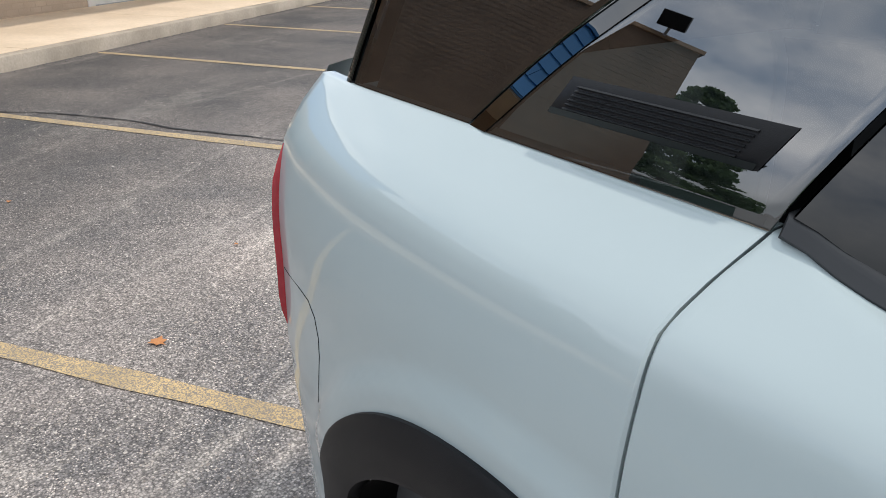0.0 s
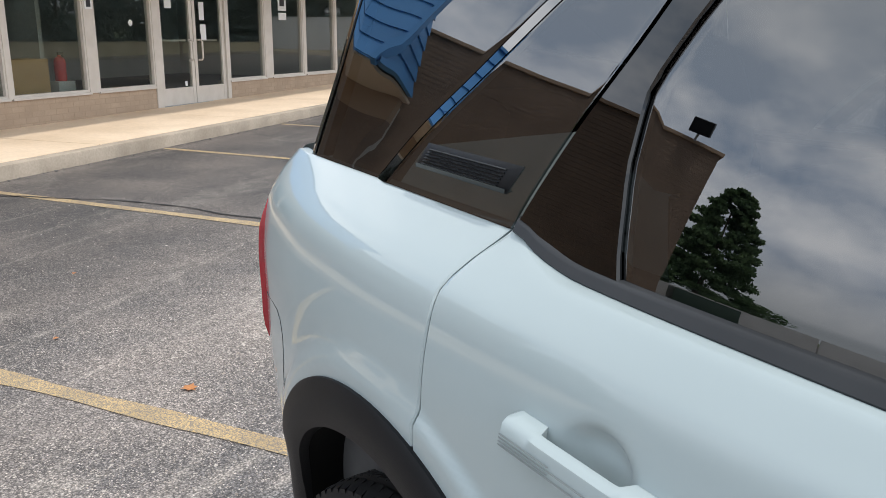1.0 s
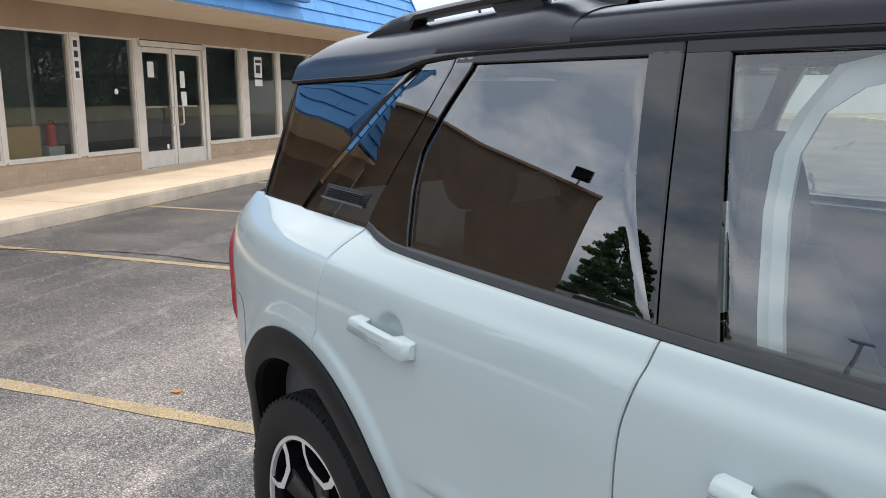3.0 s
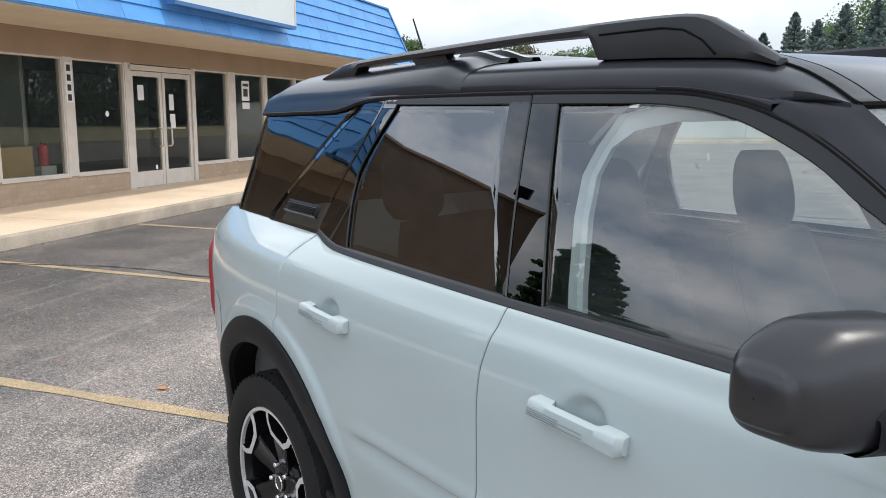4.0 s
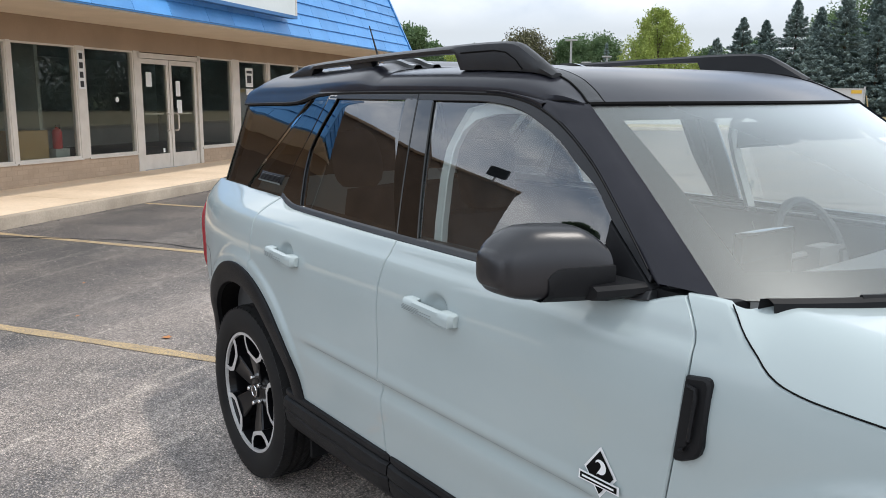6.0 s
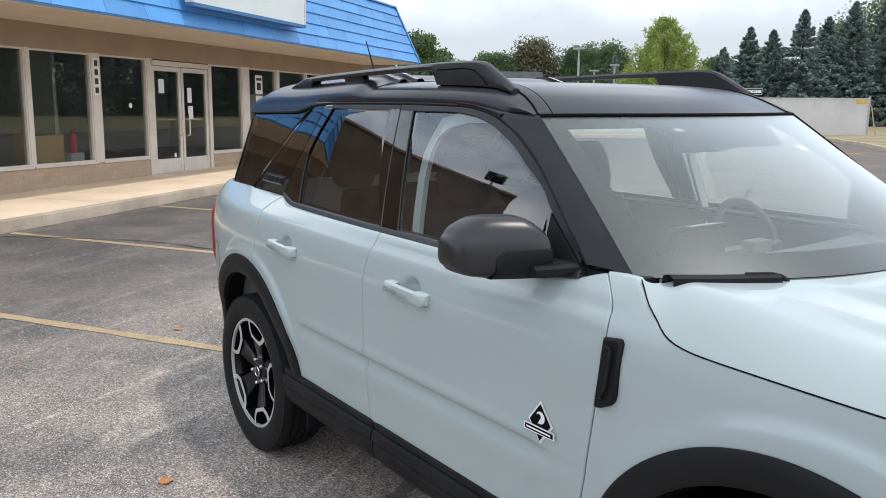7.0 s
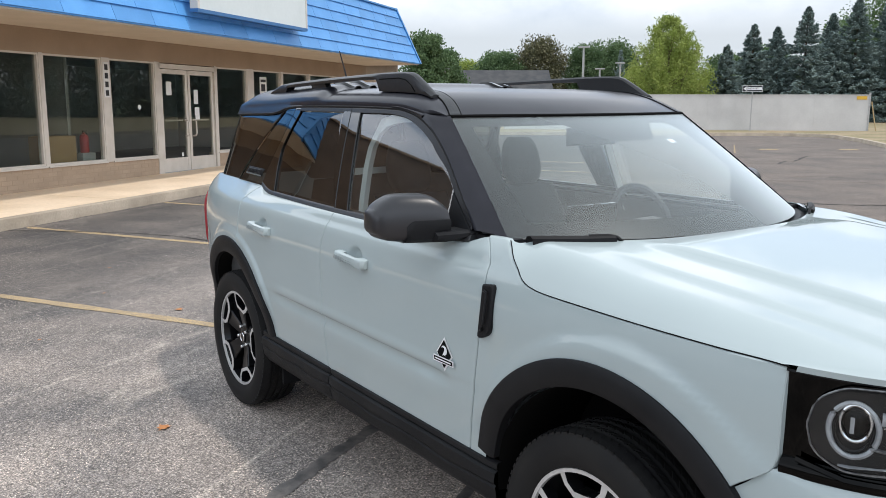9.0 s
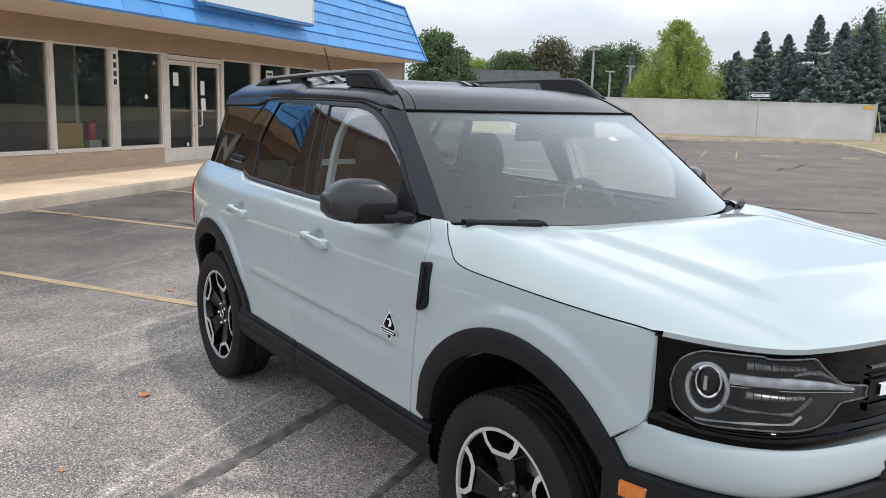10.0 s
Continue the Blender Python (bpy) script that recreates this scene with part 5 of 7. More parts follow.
for sgn in (-1, 1):
    bm = B()
    g = []
    for z in np.linspace(0.80, 1.115, 12):
        e = 0.5 - abs((z - 0.955) / 0.31)
        o = 0.012 * min(1, 8 * max(0.01, e))
        w = body_width(-0.62, z)
        g.append([(-0.628, sgn * (w - 0.006), z), (-0.632, sgn * (w - 0.004 + o), z), (-0.70, sgn * (w - 0.05 + o), z), (-0.755, sgn * (w - 0.12 + o), z), (-0.795, sgn * (w - 0.24 + o * 0.5), z), (-0.78, sgn * (w - 0.26), z)])
    grid(bm, g)
    part("tail_lamp", bm, "red_lamp", car, "slim red tail lamp")

# roof aerial
bm = B()
tube(bm, [(-0.30, 0.10, 1.675), (-0.36, 0.10, 1.74), (-0.47, 0.10, 1.95)], [0.012, 0.006, 0.003], 8)
part("aerial", bm, "plastic", car, "short black roof aerial")

# wheels
def wheel():
    w = new("wheel")
    w.parent = car
    bm = B()
    prof = [(0.247, -0.083), (0.254, -0.098), (0.272, -0.108), (0.300, -0.112), (0.332, -0.106), (0.350, -0.096), (0.3575, -0.080)]
    for y in (-0.052, -0.018, 0.018, 0.052):
        prof += [(0.358, y - 0.008), (0.350, y - 0.006), (0.350, y + 0.006), (0.358, y + 0.008)]
    prof += [(0.3575, 0.080), (0.350, 0.096), (0.332, 0.106), (0.272, 0.108), (0.247, 0.085)]
    lathe(bm, prof, 72)
    tyre = part("tyre", bm, "tyre", w, "black road tyre")
    bm = B()
    for k in range(76):
        a = 2 * math.pi * k / 76
        for y0, y1, tw in ((-0.099, -0.062, 0.10), (-0.044, -0.027, -0.12), (0.027, 0.044, 0.12), (0.062, 0.099, -0.10), (-0.009, 0.009, 0.1)):
            pts = []
            for y, t in ((y0, -tw), (y1, tw)):
                for da in (-0.026, 0.026):
                    r1 = 0.3605 if abs(y) < 0.09 else 0.3525
                    pts += [(r * math.cos(a + da + t * 0.25), y, r * math.sin(a + da + t * 0.25)) for r in (0.345, r1)]
            v = [bm.verts.new(p) for p in pts]
            for f in ((1, 3, 7, 5), (0, 1, 5, 4), (2, 6, 7, 3), (0, 2, 3, 1), (4, 5, 7, 6)):
                bm.faces.new([v[i] for i in f])
    part("tread", bm, "tyre", tyre, flat=True)
    bm = B()
    lathe(bm, [(0.250, -0.086), (0.243, -0.090), (0.238, -0.078), (0.226, -0.04), (0.222, 0.08), (0.247, 0.085)], 60)
    rim = part("rim", bm, "rim_black", w, "black alloy rim with machined silver faces")
    bm = B()
    lathe(bm, [(0.2525, -0.088), (0.250, -0.094), (0.239, -0.094), (0.237, -0.084)], 72)
    part("rim_edge", bm, "rim_silver", rim)
    bm = B()
    lathe(bm, [(0.0, -0.062), (0.034, -0.062), (0.050, -0.058), (0.085, -0.048), (0.10, -0.02), (0.10, 0.02)], 40)
    part("hub", bm, "rim_black", rim)
    bm = B()
    lathe(bm, [(0.0, -0.070), (0.026, -0.070), (0.031, -0.066), (0.032, -0.055)], 28)
    part("centre_cap", bm, "rim_black", rim)
    bm = B()
    lathe(bm, [(0.020, -0.0702), (0.023, -0.0725), (0.026, -0.0702)], 28)
    part("cap_ring", bm, "chrome", rim)
    for k in range(5):
        a0 = 2 * math.pi * k / 5 + math.pi / 2
        P = lambda r, a, y: (r * math.cos(a0 + a), y, r * math.sin(a0 + a))
        # the spoke: a dished black web from the hub to the bracket
        bm = B()
        rows = []
        for r, h, y in ((0.045, 0.60, -0.056), (0.09, 0.40, -0.066), (0.130, 0.34, -0.076), (0.168, 0.30, -0.084)):
            rows.append([P(r, -h, y + 0.05), P(r, -h, y + 0.004), P(r, -h * 0.86, y), P(r, -h * 0.3, y + 0.003), P(r, h * 0.3, y + 0.003), P(r, h * 0.86, y), P(r, h, y + 0.004), P(r, h, y + 0.05)])
        grid(bm, rows)
        part("spoke", bm, "rim_black", rim)
        # the machined bracket round the window near the rim
        bm = B()
        outer = [(0.168, -0.27), (0.162, 0.0), (0.168, 0.27), (0.204, 0.385), (0.242, 0.40), (0.242, 0.20), (0.242, 0.0), (0.242, -0.20), (0.242, -0.40), (0.204, -0.385)]
        inner = [(0.184, -0.215), (0.177, 0.0), (0.184, 0.215), (0.210, 0.305), (0.240, 0.310), (0.240, 0.15), (0.240, 0.0), (0.240, -0.15), (0.240, -0.310), (0.210, -0.305)]
        n10 = len(outer)
        ring_of = lambda bm, outline, y: [bm.verts.new(P(r, a, y)) for r, a in outline]
        for name, steps, mm in (("spoke_bracket", ((outer, -0.0885), (outer, -0.0895), (inner, -0.0915), (inner, -0.0905)), "rim_silver"), ("spoke_pocket", ((outer, -0.050), (outer, -0.0885)), "rim_black"), ("spoke_pocket", ((inner, -0.0905), (inner, -0.045)), "rim_black")):
            bm = B()
            levels = [ring_of(bm, outline, y) for outline, y in steps]
            for a, b in zip(levels, levels[1:]):
                for q in range(n10):
                    bm.faces.new((a[q], a[(q + 1) % n10], b[(q + 1) % n10], b[q]))
            part(name, bm, mm, rim, "machined silver spoke face" if mm == "rim_silver" else "", flat=True)
        bm = B()
        for r0, a in ((0.057, math.pi / 5),):
            lathe(bm, [(0.0, -0.074), (0.007, -0.074), (0.0095, -0.069), (0.0095, -0.05)], 10, Matrix.Translation(P(r0, a, 0)))
        part("lug_nut", bm, "chrome", rim)
    bm = B()
    lathe(bm, [(0.06, 0.0), (0.155, 0.0), (0.155, 0.02), (0.06, 0.02)], 40)
    part("brake_disc", bm, "galv", w, "grey steel brake disc")
    return w


first = wheel()
first.matrix_basis = pose(0.03, -0.730, 0.373, 0, 14, 0) @ Matrix.Scale(1.03, 4)
for x, y, spin, turn in ((2.70, -0.730, -8, 0), (0.03, 0.730, 20, 180), (2.70, 0.730, 33, 180)):
    copy_thing(first, pose(x, y, 0.373, 0, spin, turn))

# cabin
bm = B()
box(bm, -0.45, 2.30, -0.66, 0.66, 0.44, 0.50)
part("cabin_floor", bm, "cabin", car)
bm, rows = B(), []
for x in np.linspace(-0.4, 1.75, 16):
    rows.append([(x, y, roof_pt(x, y)[2] - 0.03) for y in np.linspace(-0.56, 0.56, 13)])
grid(bm, rows)
part("headliner", bm, "liner", car, "pale grey headliner")
bm, rows = B(), []
for x, z in ((2.42, 1.18), (2.25, 1.185), (2.00, 1.17), (1.90, 1.13), (1.86, 1.05), (1.90, 0.70)):
    rows.append([(x + 0.06 * (1 - (y / 0.8) ** 2), y, z) for y in np.linspace(-0.70, 0.70, 13)])
grid(bm, rows)
part("dashboard", bm, "cabin", car, "dark moulded dashboard")
bm = B()
tube(bm, [(1.79 + 0.16 * math.sin(a) * -0.45, 0.38 + 0.18 * math.cos(a), 1.115 + 0.18 * math.sin(a) * 0.9) for a in np.linspace(0, 2 * math.pi, 29)[:-1]], 0.016, 8, closed=True)
wheel_rim = part("steering_wheel", bm, "cabin", car, "black steering wheel")
bm = B()
box(bm, 1.79, 1.85, 0.32, 0.44, 1.07, 1.15, 0.015)
tube(bm, [(1.80, 0.21, 1.12), (1.80, 0.55, 1.12)], 0.012, 6)
part("steering_hub", bm, "cabin", wheel_rim)
bm = B()
box(bm, 1.84, 1.87, -0.13, 0.13, 1.06, 1.24, 0.01)
part("centre_screen", bm, "gloss_black", car, "black centre display")
bm = B()
grid(bm, [[(1.83 + a, y, 1.475 + z) for y in (-0.13, 0.13)] for a, z in ((0, 0), (0.0, 0.07), (0.03, 0.065), (0.03, 0.01), (0, 0))])
part("rear_view_mirror", bm, "cabin", car, "black rear-view mirror")
bm = B()
top_row = [Vector(ws(0.93, v)) + Vector((-0.012, 0, -0.012)) for v in (-0.30, -0.1, 0.1, 0.30)]
low_row = [Vector(ws(0.76, v)) + Vector((-0.012, 0, -0.012)) for v in (-0.16, -0.06, 0.06, 0.16)]
grid(bm, [top_row, low_row, [p + Vector((-0.10, 0, 0.02)) for p in low_row]])
part("sensor_housing", bm, "cabin", car, "black sensor housing behind the windscreen")


def seat_unit(x, y, w, tall=True):
    s = new("seat")
    s.parent = car
    s.location = (x, y, 0.0)
    bm = B()
    box(bm, 0.0, 0.50, -w / 2, w / 2, 0.62, 0.78, 0.05)
    part("seat_cushion", bm, "seat", s)
    bm, rows = B(), []
    for k in range(13):
        t = k / 12
        half = w / 2 * (1 - 0.22 * t ** 2)
        cx = 0.04 - 0.24 * t
        rows.append([(cx + 0.06 * math.cos(a) * (1 - 0.3 * t), half * math.copysign(abs(math.sin(a)) ** 0.55, math.sin(a)), 0.70 + 0.53 * t) for a in np.linspace(0, 2 * math.pi, 25)])
    rows.append([(-0.20, p[1] * 0.3, 1.245) for p in rows[-1]])
    grid(bm, rows)
    part("seat_back", bm, "seat", s)
    for hy in ((0.0,) if tall else (-w / 3, w / 3)):
        bm, rows = B(), []
        for k in range(11):
            t = k / 10
            r = math.sin(math.pi * min(0.985, max(0.015, t))) ** 0.13
            half = 0.112 - 0.022 * t ** 2
            rows.append([(-0.205 - 0.04 * t + 0.058 * r * math.copysign(abs(math.cos(a)) ** 0.7, math.cos(a)), hy + half * r * math.copysign(abs(math.sin(a)) ** 0.55, math.sin(a)), 1.240 + 0.225 * t) for a in np.linspace(0, 2 * math.pi, 25)])
        grid(bm, rows)
        part("headrest", bm, "seat", s, "dark padded headrest")
        bm = B()
        for d in (-0.05, 0.05):
            tube(bm, [(-0.20, hy + d, 1.20), (-0.205, hy + d, 1.27)], 0.006, 6)
        part("headrest_post", bm, "galv", s)
    return tagged(s, "charcoal cloth car seat")


seat_unit(1.23, -0.34, 0.50)
seat_unit(1.23, 0.34, 0.50)
seat_unit(0.42, 0.0, 1.12, tall=False)
for sgn in (-1, 1):
    bm = B()
    grid(bm, [[(x, sgn * (body_width(x, z) - 0.09), z) for x in np.linspace(-0.4, 2.05, 20)] for z in (0.50, 0.8, 1.0, 1.12, 1.17)])
    grid(bm, [[(x, sgn * (BELT(x) - d), 1.185 + d * 0.05) for x in np.linspace(0.3, 2.1, 12)] for d in (0.005, 0.09)])
    part("door_trim", bm, "cabin", car, "dark door trim")
    bm = B()
    path = [(1.335, 1.10), (1.300, 1.25), (1.275, 1.38), (1.270, 1.46), (1.290, 1.515), (1.335, 1.548), (1.42, 1.566), (1.60, 1.572)]
    g = []
    for (xa, z) in path:
        w = cabin_width(xa, z) - 0.03
        g.append([(xa - 0.026, sgn * w, z + 0.03 * (xa > 1.3 and z > 1.5)), (xa - 0.022, sgn * (w - 0.02), z + 0.03 * (xa > 1.3 and z > 1.5)), (xa, sgn * (w - 0.028), z), (xa + 0.012, sgn * w, z)])
    grid(bm, g)
    part("pillar_trim", bm, "liner", car, "pale grey inner pillar trim")
    bm = B()
    g = []
    for z in np.linspace(1.2, 1.57, 6):
        xa = q_mid(z)
        w = cabin_width(xa, z) - 0.03
        g.append([(x, sgn * (cabin_width(x, z) - 0.035 - 0.02 * (x == xa)), z) for x in (d_back(z) + 0.02, 0.5 * (d_back(z) + xa), xa)])
    grid(bm, g)
    part("pillar_trim", bm, "cabin", car)
    bm = B()
    g = []
    for u in np.linspace(0.02, 0.98, 8):
        p = Vector(ws(u, sgn * 0.985))
        g.append([p + Vector((-0.02, 0, -0.02)), p + Vector((-0.06, 0, -0.02)), p + Vector((-0.09, sgn * 0.03, -0.02))])
    grid(bm, g)
    part("pillar_trim", bm, "cabin", car)


# ---- ground ----
def sheet(name, outline, z, material, label, category, kind="structure", depth=0.0):
    bm = B()
    top = [bm.verts.new((x, y, z)) for x, y in outline]
    bm.faces.new(top)
    if depth:
        low = [bm.verts.new((x, y, z - depth)) for x, y in outline]
        for i in range(len(top)):
            bm.faces.new((top[i], low[i], low[(i + 1) % len(top)], top[(i + 1) % len(top)]))
    return solid(name, bm, material, label, category, kind=kind, flat=True)


sheet("ground", [(-1500, -1500), (1500, -1500), (1500, 1500), (-1500, 1500)], -0.05, "earth", "flat green land out to the horizon", "ground")
sheet("parking_lot", [(-75, -70), (75, -70), (75, 75), (-75, 75)], 0.0, "asphalt", "worn speckled asphalt parking lot", "asphalt", depth=0.04)

sheet("far_lot", [(-16.5, 13.5), (-9.0, 7.5), (0.0, 5.2), (74, 5.2), (74, 60), (-74, 60), (-74, 20), (-30, 20)], 0.0025, "asphalt_far", "brownish worn asphalt of the far lot", "asphalt")

# building frame: u along the shop front, w out towards the lot
# (the shop stands level on ground that falls a little along the front, as seen from the lot)
BASE = pose(-12.756, 2.492, 0, 0, 0, 125.76) @ pose(0, 0, 0, 0, 0.63, 0)
FLAT = pose(-12.756, 2.492, 0, 0, 0, 125.76)
WING = pose(-12.78, 2.45, 0, 0, 0, 122.5)
KERB_W = 2.24


def at_shop(u, w, z=0.0):
    return FLAT @ Vector((u, -w, z))


# stall lines, perpendicular to the kerb
def ribbon(bm, pts, width, z, ragged=0.0, seed=0):
    rnd = random.Random(seed)
    row_a, row_b = [], []
    for i, p in enumerate(pts):
        a, b = Vector(pts[max(0, i - 1)]), Vector(pts[min(len(pts) - 1, i + 1)])
        n = (b - a).to_3d().cross(Vector((0, 0, 1))).normalized()
        h = width / 2 * (1 + ragged * rnd.uniform(-1, 1))
        row_a.append((p[0] + n.x * h, p[1] + n.y * h, z))
        row_b.append((p[0] - n.x * h, p[1] - n.y * h, z))
    grid(bm, [row_a, row_b])


LINE = Vector((math.cos(radians(31.2)), math.sin(radians(31.2)), 0))
for k, u in enumerate((-11.14, -8.36, -5.58, -2.82, -0.06, 2.68, 5.44, 8.2)):
    bm = B()
    p = WING @ Vector((u, -2.74, 0))
    # from the kerb out into the lot
    out = FLAT.to_3x3() @ Vector((0, -1, 0))
    p += LINE * ((KERB_W + 0.05 - (p - FLAT.translation).dot(out)) / LINE.dot(out))
    pts = [p + LINE * (5.85 * j / 28) for j in range(29)]
    ribbon(bm, pts, 0.100, 0.004, 0.16, k)
    solid("stall_line", bm, "yellow", "worn yellow stall line painted on asphalt", "road marking", group="stall lines", flat=True)

# tar seals and cracks
CRACKS = (
    ((0.6, -0.2), (0.77, -0.49), (0.95, -0.83), (1.14, -1.15), (1.38, -1.60), (1.62, -2.1), (1.9, -2.9)),
    ((1.35, -0.1), (1.52, -0.38), (1.82, -0.87), (2.1, -1.35), (2.5, -2.2)),
)
for k, c in enumerate(CRACKS):
    bm = B()
    pts = []
    for (xa, ya), (xb, yb) in zip(c, c[1:]):
        for j in range(8):
            t = j / 8
            pts.append((xa + (xb - xa) * t + 0.004 * math.sin(7 * len(pts)), ya + (yb - ya) * t, 0))
    ribbon(bm, pts, 0.075 if k == 0 else 0.045, 0.003, 0.3, 40 + k)
    solid("tar_seal", bm, "seal", "dark tar strip over a crack in the asphalt", "crack", group="cracks", flat=True)
rnd = random.Random(5)
for k, (x, y, a, n, w) in enumerate(((-7.6, -1.2, 33, 46, 0.03), (-9.0, 10.5, 38, 44, 0.04), (-6.0, 14.0, 40, 40, 0.04), (-12.5, 26.0, 60, 16, 0.05))):
    bm, pts = B(), []
    ang = radians(a)
    for j in range(n):
        pts.append((x, y, 0))
        ang += rnd.uniform(-0.22, 0.22)
        ang += (radians(a) - ang) * 0.2
        x, y = x + 0.16 * math.cos(ang), y + 0.16 * math.sin(ang)
    ribbon(bm, pts, w * 0.75, 0.006, 0.6, 60 + k)
    solid("pavement_crack", bm, "crack", "ragged dark crack in worn asphalt", "crack", group="cracks", flat=True)
for c in (((-8.25, 16.82), (-8.66, 17.78), (-8.5, 17.92), (-9.2, 19.46), (-9.51, 20.29)), ((-4.4, 9.34), (-5.1, 10.58), (-5.99, 11.93)), ((-4.45, 9.48), (-4.01, 9.38), (-3.46, 9.59), (-3.01, 9.96), (-2.57, 10.33), (-2.24, 10.76)), ((-10.64, 16.07), (-12.26, 18.12)), ((-9.39, 14.09), (-8.7, 14.57), (-8.53, 15.88))):
    bm, pts = B(), []
    for (xa, ya), (xb, yb) in zip(c, c[1:]):
        for j in range(6):
            pts.append((xa + (xb - xa) * j / 6 + rnd.uniform(-0.04, 0.04), ya + (yb - ya) * j / 6 + rnd.uniform(-0.04, 0.04), 0))
    ribbon(bm, pts, 0.06, 0.006, 0.5, len(pts))
    solid("pavement_crack", bm, "crack", "ragged dark crack in worn asphalt", "crack", group="cracks", flat=True)
# far lot markings
for x, y, a, n, w in ((-12.2, 21.8, 55, 7, 0.62), (-10.6, 23.9, 55, 7, 0.62), (-12.38, 18.95, 125.8, 44, 0.05), (-11.47, 19.5, 126, 46, 0.05)):
    bm = B()
    ribbon(bm, [(x + j * 0.1 * math.cos(radians(a)), y + j * 0.1 * math.sin(radians(a)), 0) for j in range(n)], w, 0.007, 0.35, n)
    solid("lot_marking", bm, "yellow_far", "faded yellow marking on asphalt", "road marking", group="lot markings", flat=True)


def fallen_leaf(x, y, a, s):
    bm = B()
    pts = [(0, 0.55), (0.22, 0.3), (0.5, 0.25), (0.3, 0.0), (0.36, -0.3), (0.08, -0.28), (0, -0.6), (-0.08, -0.28), (-0.36, -0.3), (-0.3, 0.0), (-0.5, 0.25), (-0.22, 0.3)]
    c = bm.verts.new((0, 0, 0.010))
    ring = [bm.verts.new((px * s, py * s, 0.006 + 0.012 * abs(px))) for px, py in pts]
    for i in range(len(ring)):
        bm.faces.new((c, ring[i], ring[(i + 1) % len(ring)]))
    ob = solid("fallen_leaf", bm, "fallen", "small curled orange leaf lying on asphalt", "leaf", group="fallen leaves", flat=True)
    ob.matrix_world = pose(x, y, 0, 0, 0, a)


for x, y, a, s in ((0.152, -1.357, 40, 0.075), (-2.186, -0.544, 110, 0.07), (-3.1, -0.9, 10, 0.03), (0.9, -1.9, 75, 0.04), (-1.9, -1.6, 200, 0.03), (-4.2, -0.6, 60, 0.03), (-2.9, 0.1, 150, 0.025)):
    fallen_leaf(x, y, a, s)

# exposed stones of the worn surface where the lot is seen from near by
rg = np.random.RandomState(77)
count = 90000
# thickest in front of and beside the car, thinning out with distance
sx, sy = rg.normal(-0.6, 3.0, count), -1.4 + rg.normal(0.0, 2.0, count)
patch = np.sin(sx * 1.7 + 1.3 * np.sin(sy * 1.1)) + np.sin(sy * 2.3 + 0.7 * np.sin(sx * 2.9)) + rg.uniform(-1.6, 1.6, count)
keep = patch > -0.9
sx, sy = sx[keep], sy[keep]
size = rg.gamma(3.0, 0.00078, len(sx)) + 0.0011
turn = rg.uniform(0, 2 * math.pi, len(sx))
corner = np.array(((1, 0), (0.25, 0.8), (-0.85, 0.45), (-0.6, -0.6), (0.45, -0.85)))
c, d = np.cos(turn), np.sin(turn)
px = sx[:, None] + size[:, None] * (corner[None, :, 0] * c[:, None] - corner[None, :, 1] * d[:, None])
py = sy[:, None] + size[:, None] * (corner[None, :, 0] * d[:, None] + corner[None, :, 1] * c[:, None])
ring = np.stack((px, py, np.full_like(px, 0.0002)), 2)
tops = np.stack((sx, sy, 0.0006 + 0.45 * size), 1)[:, None, :]
verts = np.concatenate((ring, tops), 1).reshape(-1, 3)
faces = (np.arange(len(sx))[:, None, None] * 6 + np.array([(i, (i + 1) % 5, 5) for i in range(5)])[None]).reshape(-1, 3)
me = bpy.data.meshes.new("exposed_stones")
me.from_pydata(verts.tolist(), [], faces.tolist())
me.materials.append(M["stones"])
tagged(new("exposed_stones", me), "pale stones showing in worn asphalt", "gravel", kind="stuff")

# verge with kerb on the far side
KERB = [(-75, 6), (-45, 8), (-34, 13.5), (-27, 20.2), (-22.5, 25.3), (-20.4, 27.7), (-19.1, 29.9), (-17.6, 31.5), (-16.4, 31.9), (-15.2, 31.6), (-12.7, 29.2), (-10.2, 26.2), (-7, 23.5), (0, 22.0), (20, 21.5), (75, 23)]
sheet("verge", KERB + [(75, 74), (-75, 74)], 0.11, "dry_grass", "strip of dry yellowed grass beside the lot", "grass", depth=0.15)
bm = B()
ka, kb, kc = [], [], []
for i, p in enumerate(KERB):
    a, b = Vector(KERB[max(0, i - 1)]), Vector(KERB[min(len(KERB) - 1, i + 1)])
    n = Vector((-(b - a).y, (b - a).x)).normalized()
    ka.append((p[0] - n.x * 0.14, p[1] - n.y * 0.14, 0.0))
    kb.append((p[0] - n.x * 0.12, p[1] - n.y * 0.12, 0.14))
    kc.append((p[0] + n.x * 0.03, p[1] + n.y * 0.03, 0.14))
grid(bm, [ka, kb, kc])
solid("kerb", bm, "kerb", "pale concrete kerb along the verge", "kerb", kind="structure", flat=True)

# ---- shop building ----
shop = thing("shop_building", "single-storey tan brick shop with blue shingled mansard roof", "building", BASE)
U0, U1 = -7.72, 9.90
WIN = [(-5.93, -4.54), (-4.46, -3.07), (-2.99, -1.63), (-1.43, -0.16), (1.93, 3.16), (3.43, 4.69), (4.81, 6.17), (6.25, 7.55), (7.63, 8.90)]


def shop_part(name, material, u0, u1, w0, w1, z0, z1, label="", parent=None, bevel=0.0):
    bm = B()
    box(bm, u0, u1, -w1, -w0, z0, z1, bevel)
    return part(name, bm, material, parent or shop, label)


